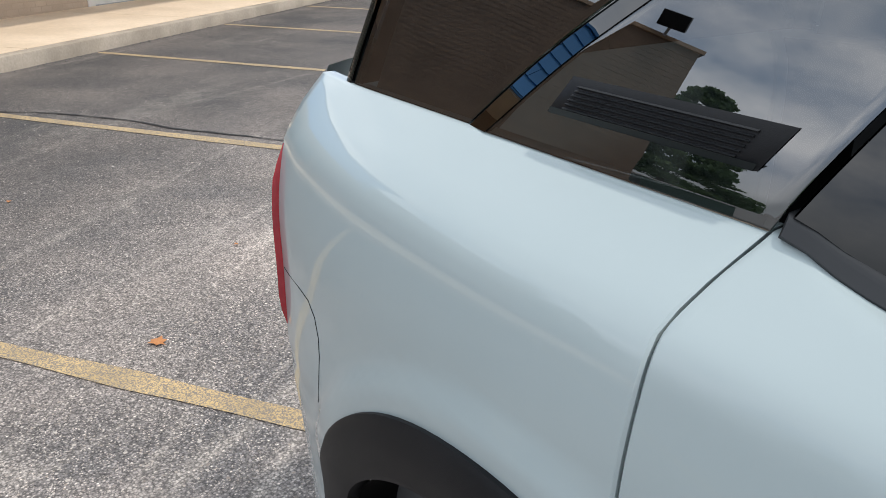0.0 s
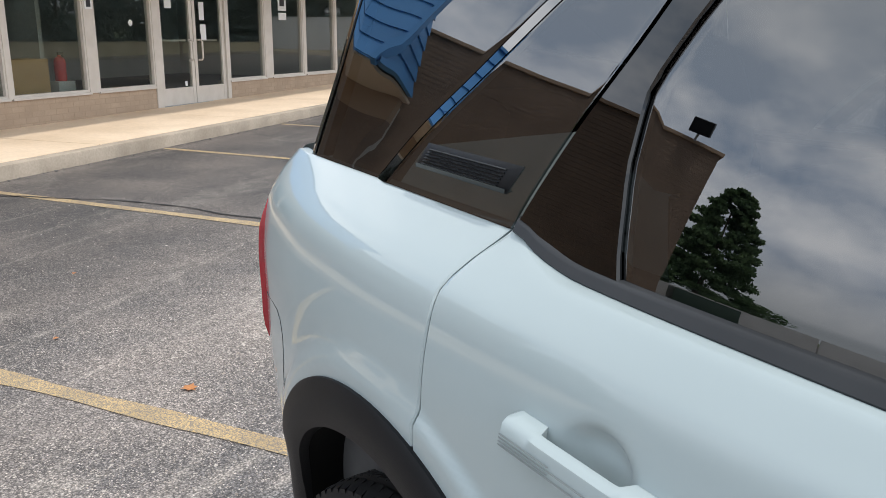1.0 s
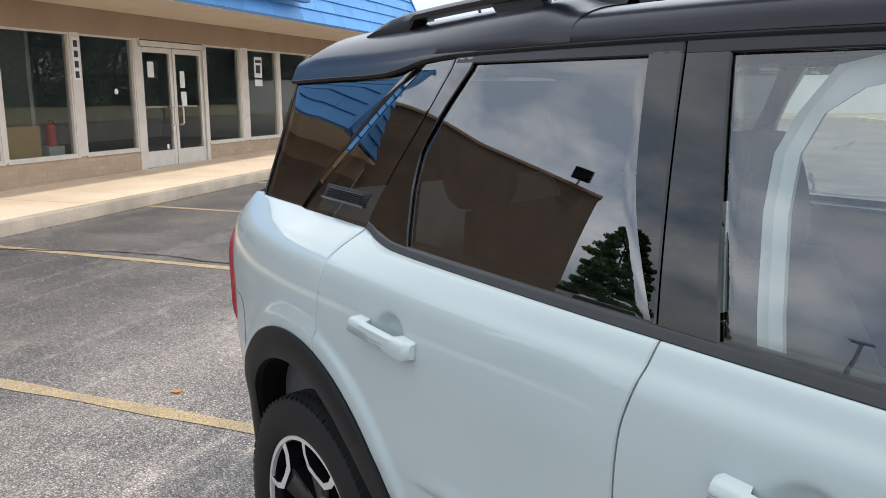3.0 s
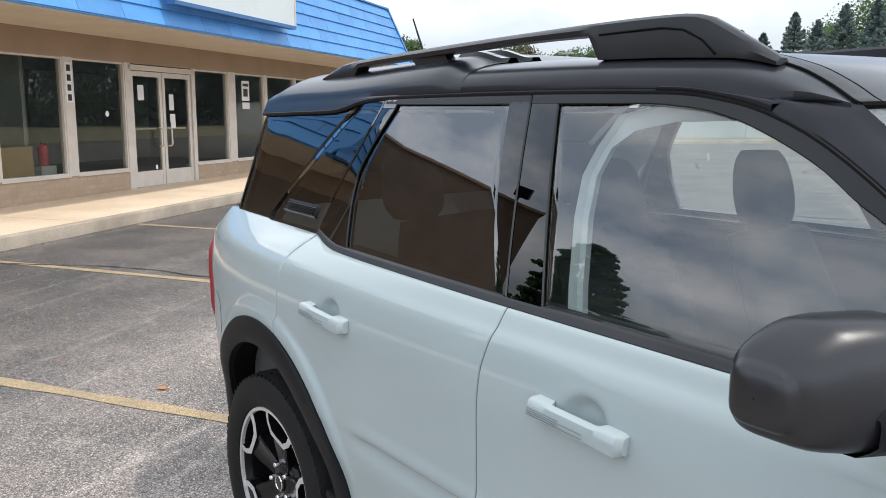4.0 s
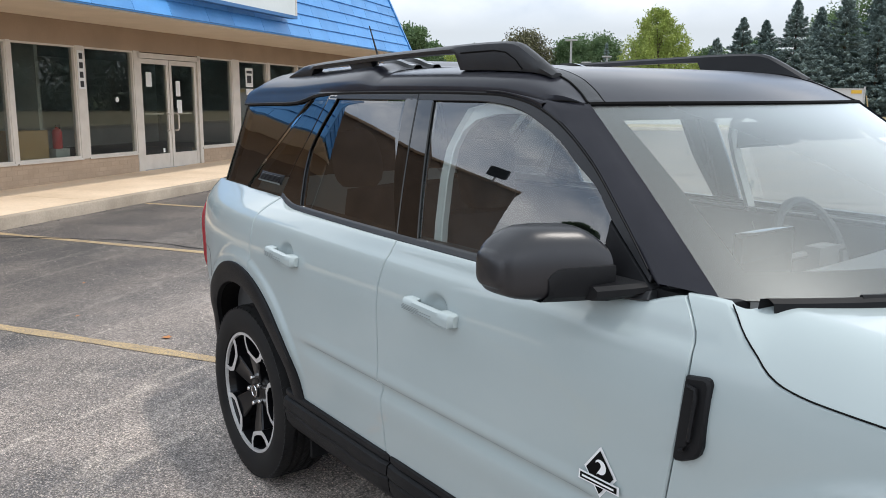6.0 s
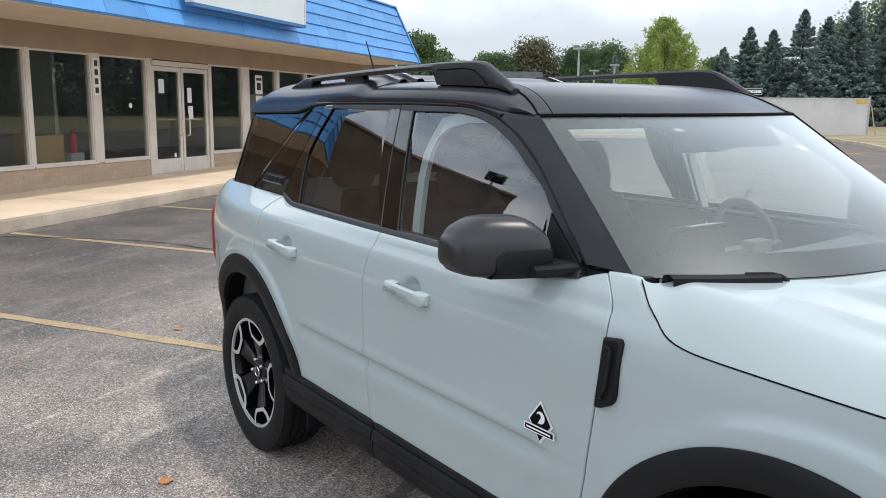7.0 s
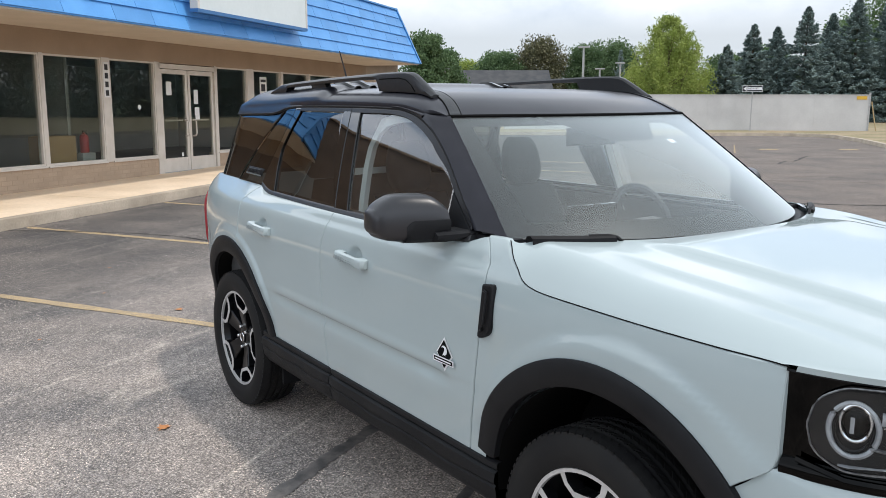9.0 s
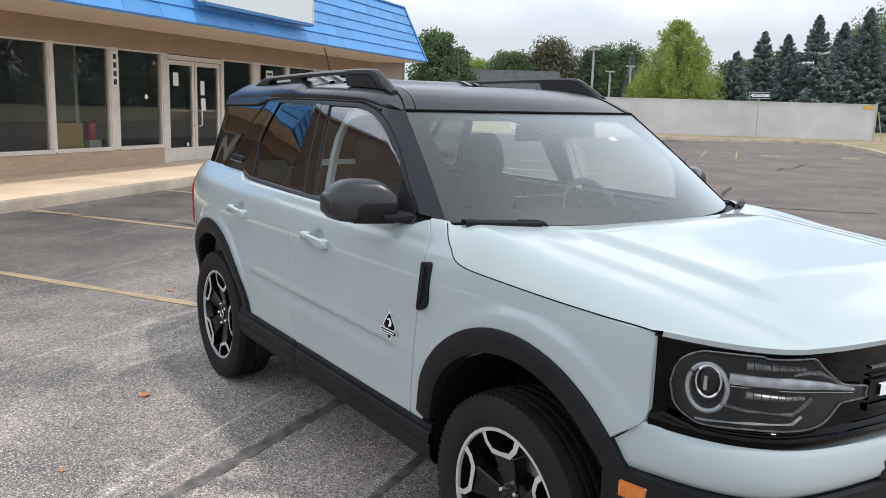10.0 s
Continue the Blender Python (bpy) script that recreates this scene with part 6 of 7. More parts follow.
shop_part("lintel_wall", "stucco", U0, U1, -0.25, 0.0, 2.36, 2.76, "tan painted wall above the windows")
for u0, u1 in ((U0, -0.04), (1.90, U1)):
    shop_part("sill_wall", "mortar", u0, u1, -0.25, -0.006, 0.0, 0.48)
shop_part("end_wall", "mortar", 9.0, U1, -0.25, -0.006, 0.48, 2.36)
shop_part("end_wall", "brown_brick", U0, -6.0, -0.25, -0.006, 0.48, 2.36, "plain brick wall at the end of the shop front")
shop_part("soffit", "soffit", U0 - 0.1, U1 - 0.05, -0.2, 1.78, 2.76, 2.80, "cream soffit under the mansard")
for u in (-7.2, -4.4, -1.9, 0.6, 3.2, 5.8, 8.2):
    bm = B()
    lathe(bm, [(0.0, 0.0), (0.085, 0.0), (0.10, 0.012), (0.11, 0.0)], 20, Matrix.Translation((u, -1.05, 2.762)) @ Matrix.Rotation(radians(90), 4, "X"))
    part("soffit_light", bm, "alu", shop, "round recessed soffit light")
shop_part("flat_roof", "roof_grey", U0, 12.4, -11.8, 0.9, 2.95, 3.05)
shop_part("back_wall", "mortar", U0, 12.4, -11.8, -11.6, 0.0, 2.95)
shop_part("side_wall", "mortar", 12.3, 12.55, -11.8, -0.02, 0.0, 3.0)
shop_part("return_wall", "brick", U1, 12.55, -0.25, -0.02, 0.0, 3.05, "sunlit tan brick wall beyond the mansard")
# inside
shop_part("shop_floor", "shop_floor", U0, U1, -7.0, -0.25, 0.10, 0.15)
shop_part("shop_ceiling", "shop_wall", U0, U1, -7.0, -0.25, 2.62, 2.66)
shop_part("inner_wall", "shop_wall", U0, U1, -7.1, -7.0, 0.15, 2.62)
for u in (U0, U1 - 0.1):
    shop_part("inner_wall", "shop_wall", u, u + 0.1, -7.0, -0.25, 0.15, 2.62)
shop_part("partition", "shop_wall", -1.58, -1.50, -3.0, -0.9, 0.15, 2.62)


def window(u0, u1):
    f = 0.05
    win = new("shop_window")
    win.parent = shop
    tagged(win, "large plate-glass shop window in cream aluminium frame")
    for a, b, c, d in ((u0, u1, 0.48, 0.48 + f), (u0, u1, 2.36 - f * 0.6, 2.36), (u0, u0 + f * 0.6, 0.48 + f, 2.36 - f * 0.6), (u1 - f * 0.6, u1, 0.48 + f, 2.36 - f * 0.6)):
        shop_part("window_frame", "alu", a, b, -0.10, 0.0, c, d, parent=win)
    pane = shop_part("pane", "shop_glass", u0 + f * 0.6, u1 - f * 0.6, -0.056, -0.05, 0.48 + f, 2.36 - f * 0.6, parent=win)
    pane.visible_shadow = False
    shop_part("window_sill", "alu", u0 - 0.02, u1 + 0.02, -0.02, 0.03, 0.465, 0.495, parent=win)


for u0, u1 in WIN:
    window(u0, u1)
for a, b in ((-6.0, -5.93), (-4.54, -4.46), (-3.07, -2.99), (-1.63, -1.43), (3.16, 3.43), (4.69, 4.81), (6.17, 6.25), (7.55, 7.63), (8.90, 9.0), (-0.16, 0.0), (1.83, 1.93)):
    shop_part("mullion", "alu", a, b, -0.12, 0.012, 0.12 if a in (-0.16, 1.83) else 0.48, 2.37, "cream aluminium post")
# pale strip with plain dark bars
strip = shop_part("post_strip", "paper", -1.60, -1.45, 0.012, 0.020, 1.655, 2.29, "pale strip with dark bars on a window post")
for k in range(4):
    shop_part("dark_bar", "print", -1.565, -1.485, 0.020, 0.024, 1.685 + 0.155 * k, 1.785 + 0.155 * k, parent=strip)


def door_leaf(u0, u1, hinge):
    d = new("shop_door")
    d.parent = shop
    tagged(d, "closed glazed aluminium shop door with papers taped on")
    f = 0.075
    shop_part("door_stile", "alu", u0, u0 + f, -0.08, -0.02, 0.16, 2.24, parent=d)
    shop_part("door_stile", "alu", u1 - f, u1, -0.08, -0.02, 0.16, 2.24, parent=d)
    shop_part("door_rail", "alu", u0 + f, u1 - f, -0.08, -0.02, 2.15, 2.24, parent=d)
    shop_part("kick_panel", "alu", u0 + f, u1 - f, -0.08, -0.024, 0.16, 0.44, parent=d)
    shop_part("pane", "shop_glass", u0 + f, u1 - f, -0.053, -0.047, 0.44, 2.15, parent=d)
    shop_part("push_bar", "alu", u0 + f, u1 - f, -0.14, -0.115, 1.195, 1.225, parent=d)
    bm = B()
    uh = u1 - 0.13 if hinge < 0 else u0 + 0.11
    tube(bm, [(uh, 0.02, 1.22), (uh, -0.05, 1.21), (uh, -0.07, 1.18), (uh, -0.07, 0.92), (uh, -0.05, 0.89), (uh, 0.02, 0.88)], 0.016, 8)
    part("pull_handle", bm, "alu", d)
    return d


d1, d2 = door_leaf(0.01, 0.905, -1), door_leaf(0.925, 1.82, 1)
shop_part("door_head", "alu", -0.06, 1.90, -0.12, 0.012, 2.25, 2.345, "cream aluminium door head")
shop_part("threshold", "galv", 0.0, 1.83, -0.15, 0.02, 0.12, 0.165)
for u, z, w, h, dr in ((0.32, 1.86, 0.17, 0.27, d1), (1.22, 1.70, 0.14, 0.30, d2), (1.24, 1.40, 0.16, 0.16, d2), (1.25, 1.27, 0.15, 0.10, d2), (0.68, 0.50, 0.06, 0.08, d1)):
    shop_part("taped_paper", "paper", u - w / 2, u + w / 2, -0.047, -0.044, z - h / 2, z + h / 2, "white notice taped to the glass", parent=dr)
# access notice, two more spots on the glass
note = shop_part("window_notice", "paper", 3.79, 4.10, -0.05, -0.044, 1.78, 2.21, "white notice in a shop window")
shop_part("notice_symbol", "print", 3.85, 4.03, -0.044, -0.041, 1.87, 2.04, parent=note)
shop_part("notice_bar", "print", 3.83, 4.06, -0.044, -0.041, 2.09, 2.15, parent=note)
shop_part("window_notice", "paper", 3.80, 4.10, -0.05, -0.044, 1.60, 1.74, "small white notice in a shop window")
bm = B()
lathe(bm, [(0.0, 0.0), (0.045, 0.0), (0.047, -0.004)], 18, Matrix.Translation((-0.60, 0.046, 1.48)))
part("round_sticker", bm, "paper", shop)
# bricks: course by course below the windows nearest the door, joined further off
bm = B()
box(bm, 0.0, 0.203, 0.0, 0.03, 0.0, 0.066)
brick_mesh = finish("brick", bm, "brick", flat=True)
far = B()
for row in range(-1, 4):
    z = 0.160 + 0.0775 * row
    u = U0 + (0.107 if row % 2 else 0.0)
    while u + 0.203 < U1:
        if not -0.26 < u < 1.92:
            if -5.2 < u < 5.3:
                b = new("brick", brick_mesh)
                b.parent, b.location = shop, (u, 0.0042, z)
            else:
                box(far, u, u + 0.203, 0.0042, 0.034, z, z + 0.066)
        u += 0.213
tagged(part("brick_courses", far, "brick", shop, "tan painted brick courses", flat=True), kind="stuff")

# mansard: overlapping metal shingles on a sloping deck
LOW, TOP, ROWS = (1.80, 2.80), (1.36, 4.30), 6


def deck(t, off=0.0):
    w, z = LOW[0] + (TOP[0] - LOW[0]) * t, LOW[1] + (TOP[1] - LOW[1]) * t
    n = Vector((TOP[1] - LOW[1], -(TOP[0] - LOW[0]))).normalized()
    return w + n.x * off, z + n.y * off


def strip_quad(bm, u0, u1, t0, t1, o0, o1, base=-0.02):
    pts = []
    for u in (u0, u1):
        for t, o in ((t0, base), (t0, o0), (t1, o1), (t1, base)):
            w, z = deck(t, o)
            pts.append(bm.verts.new((u, -w, z)))
    a, b = pts[:4], pts[4:]
    for i in range(4):
        bm.faces.new((a[i], a[(i + 1) % 4], b[(i + 1) % 4], b[i]))
    bm.faces.new(a)
    bm.faces.new(b[::-1])


bm = B()
strip_quad(bm, U0 - 0.12, 9.0, 0.0, 1.0, 0.0, 0.0, -0.10)
mansard = part("mansard_deck", bm, "shingle_gap", shop)
rnd = random.Random(11)
kinds = []
for k in range(3):
    bm = B()
    wd = (0.92, 0.80, 1.06)[k]
    strip_quad(bm, 0.004, wd - 0.004, 0.0, 1 / ROWS, 0.034, 0.008, -0.02)
    kinds.append((wd, finish("shingle", bm, "shingle", flat=True)))
for row in range(ROWS):
    u = U0 - 0.12
    start = True
    dw, dz = deck(row / ROWS)[0] - deck(0)[0], deck(row / ROWS)[1] - deck(0)[1]
    stop = 9.86 - 0.86 * (row + 0.5) / ROWS
    while u < stop - 0.02:
        wd, me = rnd.choice(kinds)
        width = min(wd, stop - u) if not start else rnd.uniform(0.3, 0.9)
        if width < 0.05:
            break
        s = new("shingle", me)
        s.parent, s.location, s.scale = mansard, (u, -dw, dz), (width / wd, 1, 1)
        start = False
        u += width
bm = B()
strip_quad(bm, U0 - 0.16, U0 - 0.10, -0.01, 1.02, 0.05, 0.05, -0.12)
part("mansard_trim", bm, "shingle", shop)
# sloping hip at the far end
bm = B()
(wa, za), (wb, zb) = deck(-0.01, 0.05), deck(1.02, 0.05)
hip = [(9.84, wa, za), (9.92, wa, za), (9.06, wb, zb), (8.98, wb, zb)]
top4, low4 = [bm.verts.new((u, -w, z)) for u, w, z in hip], [bm.verts.new((u, -w + 0.14, z - 0.02)) for u, w, z in hip]
bm.faces.new(top4)
bm.faces.new(low4[::-1])
for i in range(4):
    bm.faces.new((top4[i], low4[i], low4[(i + 1) % 4], top4[(i + 1) % 4]))
part("mansard_trim", bm, "shingle", shop, flat=True)
bm = B()
(wa, za), (wb, zb) = deck(0), deck(1)
bm.faces.new([bm.verts.new(p) for p in ((9.88, -wa, za), (9.02, -wb, zb), (9.02, -0.2, zb), (9.88, -0.2, za))])
part("mansard_end", bm, "shingle", shop, flat=True)
# hipped return, course by course
for row in range(ROWS):
    t0, t1 = row / ROWS, (row + 1) / ROWS
    (w0, z0), (w1, z1) = deck(t0), deck(t1)
    i0, i1 = LOW[0] - w0, LOW[0] - w1
    bm = B()
    ue = U0 - 0.16
    lo_o, lo_i = bm.verts.new((ue + i0 - 0.035, -w0, z0)), bm.verts.new((ue + i0 - 0.035, -0.2, z0))
    hi_o, hi_i = bm.verts.new((ue + i1 - 0.006, -w1, z1)), bm.verts.new((ue + i1 - 0.006, -0.2, z1))
    b_o, b_i = bm.verts.new((ue + i0 + 0.03, -w0, z0)), bm.verts.new((ue + i0 + 0.03, -0.2, z0))
    bm.faces.new((lo_o, lo_i, hi_i, hi_o))
    bm.faces.new((lo_o, lo_i, b_i, b_o))
    part("return_shingle", bm, "shingle", mansard, flat=True)
shop_part("mansard_cap", "shingle", U0 - 0.16, 9.04, 1.10, 1.42, 4.29, 4.33)
shop_part("mansard_back", "roof_grey", U0, 9.0, 1.06, 1.14, 2.95, 4.29)
shop_part("eave_trim", "shingle", U0 - 0.14, 9.90, 1.74, 1.815, 2.785, 2.815)
sign = shop_part("blank_sign", "sign_face", -1.39, 2.43, 1.86, 1.99, 3.18, 4.52, "blank white sign panel on the mansard")
for a, b, c, d in ((-1.45, 2.49, 3.12, 3.18), (-1.45, 2.49, 4.52, 4.58), (-1.45, -1.39, 3.18, 4.52), (2.43, 2.49, 3.18, 4.52)):
    shop_part("sign_frame", "sign_frame" if c < 3.15 else "alu", a, b, 1.84, 2.0, c, d, parent=sign)
for u, w, z, tilt in ((6.3, 1.15, 4.42, 25), (9.9, 0.3, 3.75, 60)):
    fl = new("flood_light")
    fl.parent = shop
    tagged(fl, "dark metal flood light on the roof edge")
    m = pose(u, -w - 0.12, z + 0.10, tilt, 0, 15)
    bm = B()
    box(bm, -0.17, 0.17, -0.10, 0.10, -0.12, 0.12, 0.02, m)
    part("lamp_head", bm, "plastic", fl)
    bm = B()
    tube(bm, [(u, -w, z - 0.12), (u, -w - 0.06, z), (u, -w - 0.10, z + 0.06)], 0.02, 8)
    part("bracket", bm, "galv", fl)

# brick wing past the end of the mansard
wing = thing("brick_wing", "plain brown brick wing at the end of the shop row", "building", WING)
bm = B()
box(bm, -11.5, -7.0, -0.15, 11.5, 0.0, 4.10)
part("wing_wall", bm, "brown_brick", wing, "brown brick wall")
bm = B()
box(bm, -11.55, -7.0, -0.20, 11.55, 4.10, 4.16, 0.01)
part("wing_coping", bm, "stucco", wing)
bm = B()
for row in range(51):
    z = 0.08 + 0.078 * row
    box(bm, -11.49, -7.02, -0.154, -0.15, z, z + 0.068)
    box(bm, -11.504, -11.5, -0.14, 11.4, z, z + 0.068)
tagged(part("brick_courses", bm, "brown_brick", wing, "brown brick courses", flat=True), kind="stuff")

fl = new("flood_light")
fl.parent = wing
tagged(fl, "dark metal flood light on the roof edge")
bm = B()
box(bm, -0.17, 0.17, -0.10, 0.10, -0.12, 0.12, 0.02, pose(-11.0, -0.37, 4.34, 20, 0, 15))
part("lamp_head", bm, "plastic", fl)
bm = B()
tube(bm, [(-11.0, -0.25, 4.12), (-11.0, -0.31, 4.24), (-11.0, -0.35, 4.30)], 0.02, 8)
part("bracket", bm, "galv", fl)

# walkway and kerb in front of the shop
bm = B()
for k in range(8):
    u0, u1 = -12.8 + 3.0 * k, -12.8 + 3.0 * k + 2.985
    v = box(bm, u0, u1, 0.173 - KERB_W, 0.1, -0.03, 0.15, 0.008)
walk_ob = solid("walkway", bm, "concrete", "sunlit pale concrete walkway in front of the shop", "pavement", kind="structure")
walk_ob.matrix_world = FLAT
bm = B()
box(bm, -12.8, 14.4, -KERB_W, 0.17 - KERB_W, -0.03, 0.148, 0.018)
kerb_ob = solid("shop_kerb", bm, "kerb", "stained concrete kerb of the walkway", "kerb", kind="structure")
kerb_ob.matrix_world = FLAT
bm = B()
rnd = random.Random(21)
for k in range(340):
    u, w = rnd.uniform(-9, 8), KERB_W + 0.02 + abs(rnd.gauss(0, 0.035))
    s = rnd.uniform(0.004, 0.013)
    p = at_shop(u, w)
    box(bm, p.x - s, p.x + s, p.y - s * 0.7, p.y + s * 0.7, 0.0, s * 0.9)
tagged(solid("kerb_grit", bm, "seal", "loose dark grit along the kerb foot", "gravel", kind="stuff", flat=True))

# things behind the glass
bm = B()
box(bm, -2.92, -2.22, 0.13, 0.50, 0.15, 0.98, 0.006)
ob = solid("cardboard_box", bm, "card", "tall brown cardboard box inside the shop window", "box")
ob.matrix_world = BASE
ext = thing("fire_extinguisher", "red fire extinguisher standing inside the shop window", "extinguisher", BASE @ pose(-1.86, 0.28, 0.66))
bm = B()
box(bm, -0.16, 0.16, -0.10, 0.16, -0.51, -0.002, 0.01)
stand = solid("window_ledge", bm, "shop_wall", "low dark ledge inside the shop window", "ledge")
stand.matrix_world = BASE @ pose(-1.86, 0.28, 0.66)
bm = B()
lathe(bm, [(0.0, 0.0), (0.075, 0.0), (0.08, 0.01), (0.08, 0.27), (0.06, 0.32), (0.025, 0.34), (0.025, 0.36)], 24, Matrix.Rotation(radians(90), 4, "X"))
part("cylinder_body", bm, "red", ext)
bm = B()
box(bm, -0.02, 0.07, -0.015, 0.015, 0.36, 0.40, 0.005)
tube(bm, [(0.06, 0, 0.36), (0.10, 0, 0.28), (0.09, 0, 0.12)], 0.012, 6)
part("valve_and_hose", bm, "print", ext)

# ---- far side: fence, sign, lamps, house ----
fence = thing("panel_fence", "long weathered white panel fence beyond the lot", "fence")
A0, A1 = Vector((-29.0, 24.6)), Vector((-17.1, 37.7))
L = (A1 - A0).length
fm = Matrix.Translation((A0.x, A0.y, 0.1)) @ Matrix.Rotation(math.atan2(A1.y - A0.y, A1.x - A0.x), 4, "Z")
fence.matrix_world = fm
n = 14
bm = B()
box(bm, 0.0, L / n - 0.002, -0.03, 0.03, 0.0, 1.72, 0.003)
panel_mesh = finish("panel", bm, "fence", flat=True)
for k in range(n):
    p = new("panel", panel_mesh)
    p.parent, p.location = fence, (k * L / n, 0.002 * (k % 2), 0)
bm = B()
box(bm, 0, L, -0.045, 0.045, 1.72, 1.76)
part("top_rail", bm, "fence", fence)
bm = B()
box(bm, L - 0.02, L + 0.05, -0.05, 0.03, 0.0, 1.85)
part("end_post", bm, "galv", fence, "grey steel end post")
bm = B()
box(bm, -0.02, 0.02, -0.02, 0.02, 0.0, 1.45, m=Matrix.Translation((L + 0.42, 0, 0)) @ Matrix.Rotation(radians(-12), 4, "Y"))
part("brace", bm, "wood", fence, "thin leaning timber brace")
bm = B()
box(bm, L - 0.60, L - 0.12, -0.045, -0.035, 1.52, 1.68)
part("warning_plate", bm, "caution", fence, "small yellow plate")

sign_post = thing("one_way_sign", "black and white arrow sign on a steel post in the verge", "sign", pose(-20.35, 33.0, 0.1, 0, 0, 222))
bm = B()
box(bm, -0.025, 0.025, -0.015, 0.015, 0, 2.20)
part("post", bm, "galv", sign_post)
bm = B()
box(bm, -0.46, 0.46, 0.018, 0.024, 1.88, 2.19)
plate = part("sign_plate", bm, "print", sign_post)
bm = B()
prism(bm, [(0.43, 2.035), (0.25, 2.155), (0.25, 2.10), (-0.42, 2.10), (-0.42, 1.97), (0.25, 1.97), (0.25, 1.915)], 0.025, 0.028)
part("arrow", bm, "white", plate, flat=True)
for a, b, c, d in ((-0.46, 0.46, 1.885, 1.90), (-0.46, 0.46, 2.17, 2.185), (-0.46, -0.445, 1.90, 2.17), (0.445, 0.46, 1.90, 2.17)):
    bm = B()
    box(bm, a, b, 0.025, 0.028, c, d)
    part("sign_border", bm, "white", plate, flat=True)
words = bpy.data.curves.new("words", "FONT")
words.body, words.size, words.align_x, words.align_y = "ONE WAY", 0.125, "CENTER", "CENTER"
txt = new("arrow_words", words)
txt.data.materials.append(M["print"])
txt.parent = plate
txt.matrix_local = pose(0.02, 0.0295, 2.034, 90, 0, 180)

for x, y, h, a in ((-40.5, 41.4, 5.3, 20), (-49.1, 51.9, 4.2, 50), (-48.0, 53.3, 4.7, 80), (-52.8, 37.6, 4.0, 10), (-12.0, -27.0, 6.5, 0)):
    lp = thing("lot_lamp", "pale steel parking-lot lamp post", "street lamp", pose(x, y, 0, 0, 0, a), group="lot lamps")
    bm = B()
    tube(bm, [(0, 0, 0), (0, 0, h * 0.5), (0, 0, h)], [0.11, 0.095, 0.08], 8)
    part("pole", bm, "galv", lp)
    bm = B()
    box(bm, -0.42, 0.42, -0.16, 0.16, h, h + 0.12, 0.02)
    part("lamp_head", bm, "galv", lp)

house = thing("far_house", "low house with grey gabled roof behind trees", "house", pose(-66.5, 51.5, 0, 0, 0, 145))
bm = B()
prism(bm, [(-4.0, 0), (4.0, 0), (4.0, 2.4), (0, 4.3), (-4.0, 2.4)], -7, 7, axis="y")
part("wall", bm, "siding", house, flat=True)
for s in (-1, 1):
    bm = B()
    prism(bm, [(s * 4.5, 2.25), (0, 4.42), (0, 4.60), (s * 4.5, 2.43)], -7.5, 7.5)
    part("roof", bm, "roof_grey", house, flat=True)
for y in (-5, -1.5, 2.5):
    bm = B()
    box(bm, 3.98, 4.03, y, y + 1.3, 0.9, 2.0)
    part("window", bm, "gloss_black", house, flat=True)

# low buildings and fence on the other side of the lot, seen in the car's glass
f2 = thing("rear_fence", "long white panel fence beyond the shop", "fence")
f2.matrix_world = Matrix.Translation((-15.0, -13.5, 0)) @ Matrix.Rotation(radians(-44), 4, "Z")
bm = B()
box(bm, 0.0, 2.95, -0.03, 0.03, 0.0, 1.75)
me = finish("panel", bm, "fence", flat=True)
for k in range(12):
    p = new("panel", me)
    p.parent, p.location = f2, (k * 3.0, 0, 0)
bm = B()
box(bm, -1.4, 1.4, -0.9, 0.9, 0.0, 1.55, 0.03)
gb = solid("utility_cabinet", bm, "green_box", "dark green steel utility cabinet", "cabinet")
gb.matrix_world = pose(-11.2, -13.2, 0, 0, 0, 40)


# ---- trees ----
def quads(name, centres, ups, sides, material, parent, kind="stuff"):
    """Many small leaves as one mesh: a quad for each centre, spanned by two vectors."""
    c, a, b = np.array(centres), np.array(ups), np.array(sides)
    v = np.stack((c - a * 0.5 - b * 0.2, c - a * 0.1 + b * 0.5, c + a * 0.5, c - a * 0.1 - b * 0.5), 1).reshape(-1, 3)
    f = np.arange(len(v)).reshape(-1, 4)
    me = bpy.data.meshes.new(name)
    me.from_pydata(v.tolist(), [], f.tolist())
    me.materials.append(M[material])
    ob = new(name, me)
    ob.parent = parent
    return ob


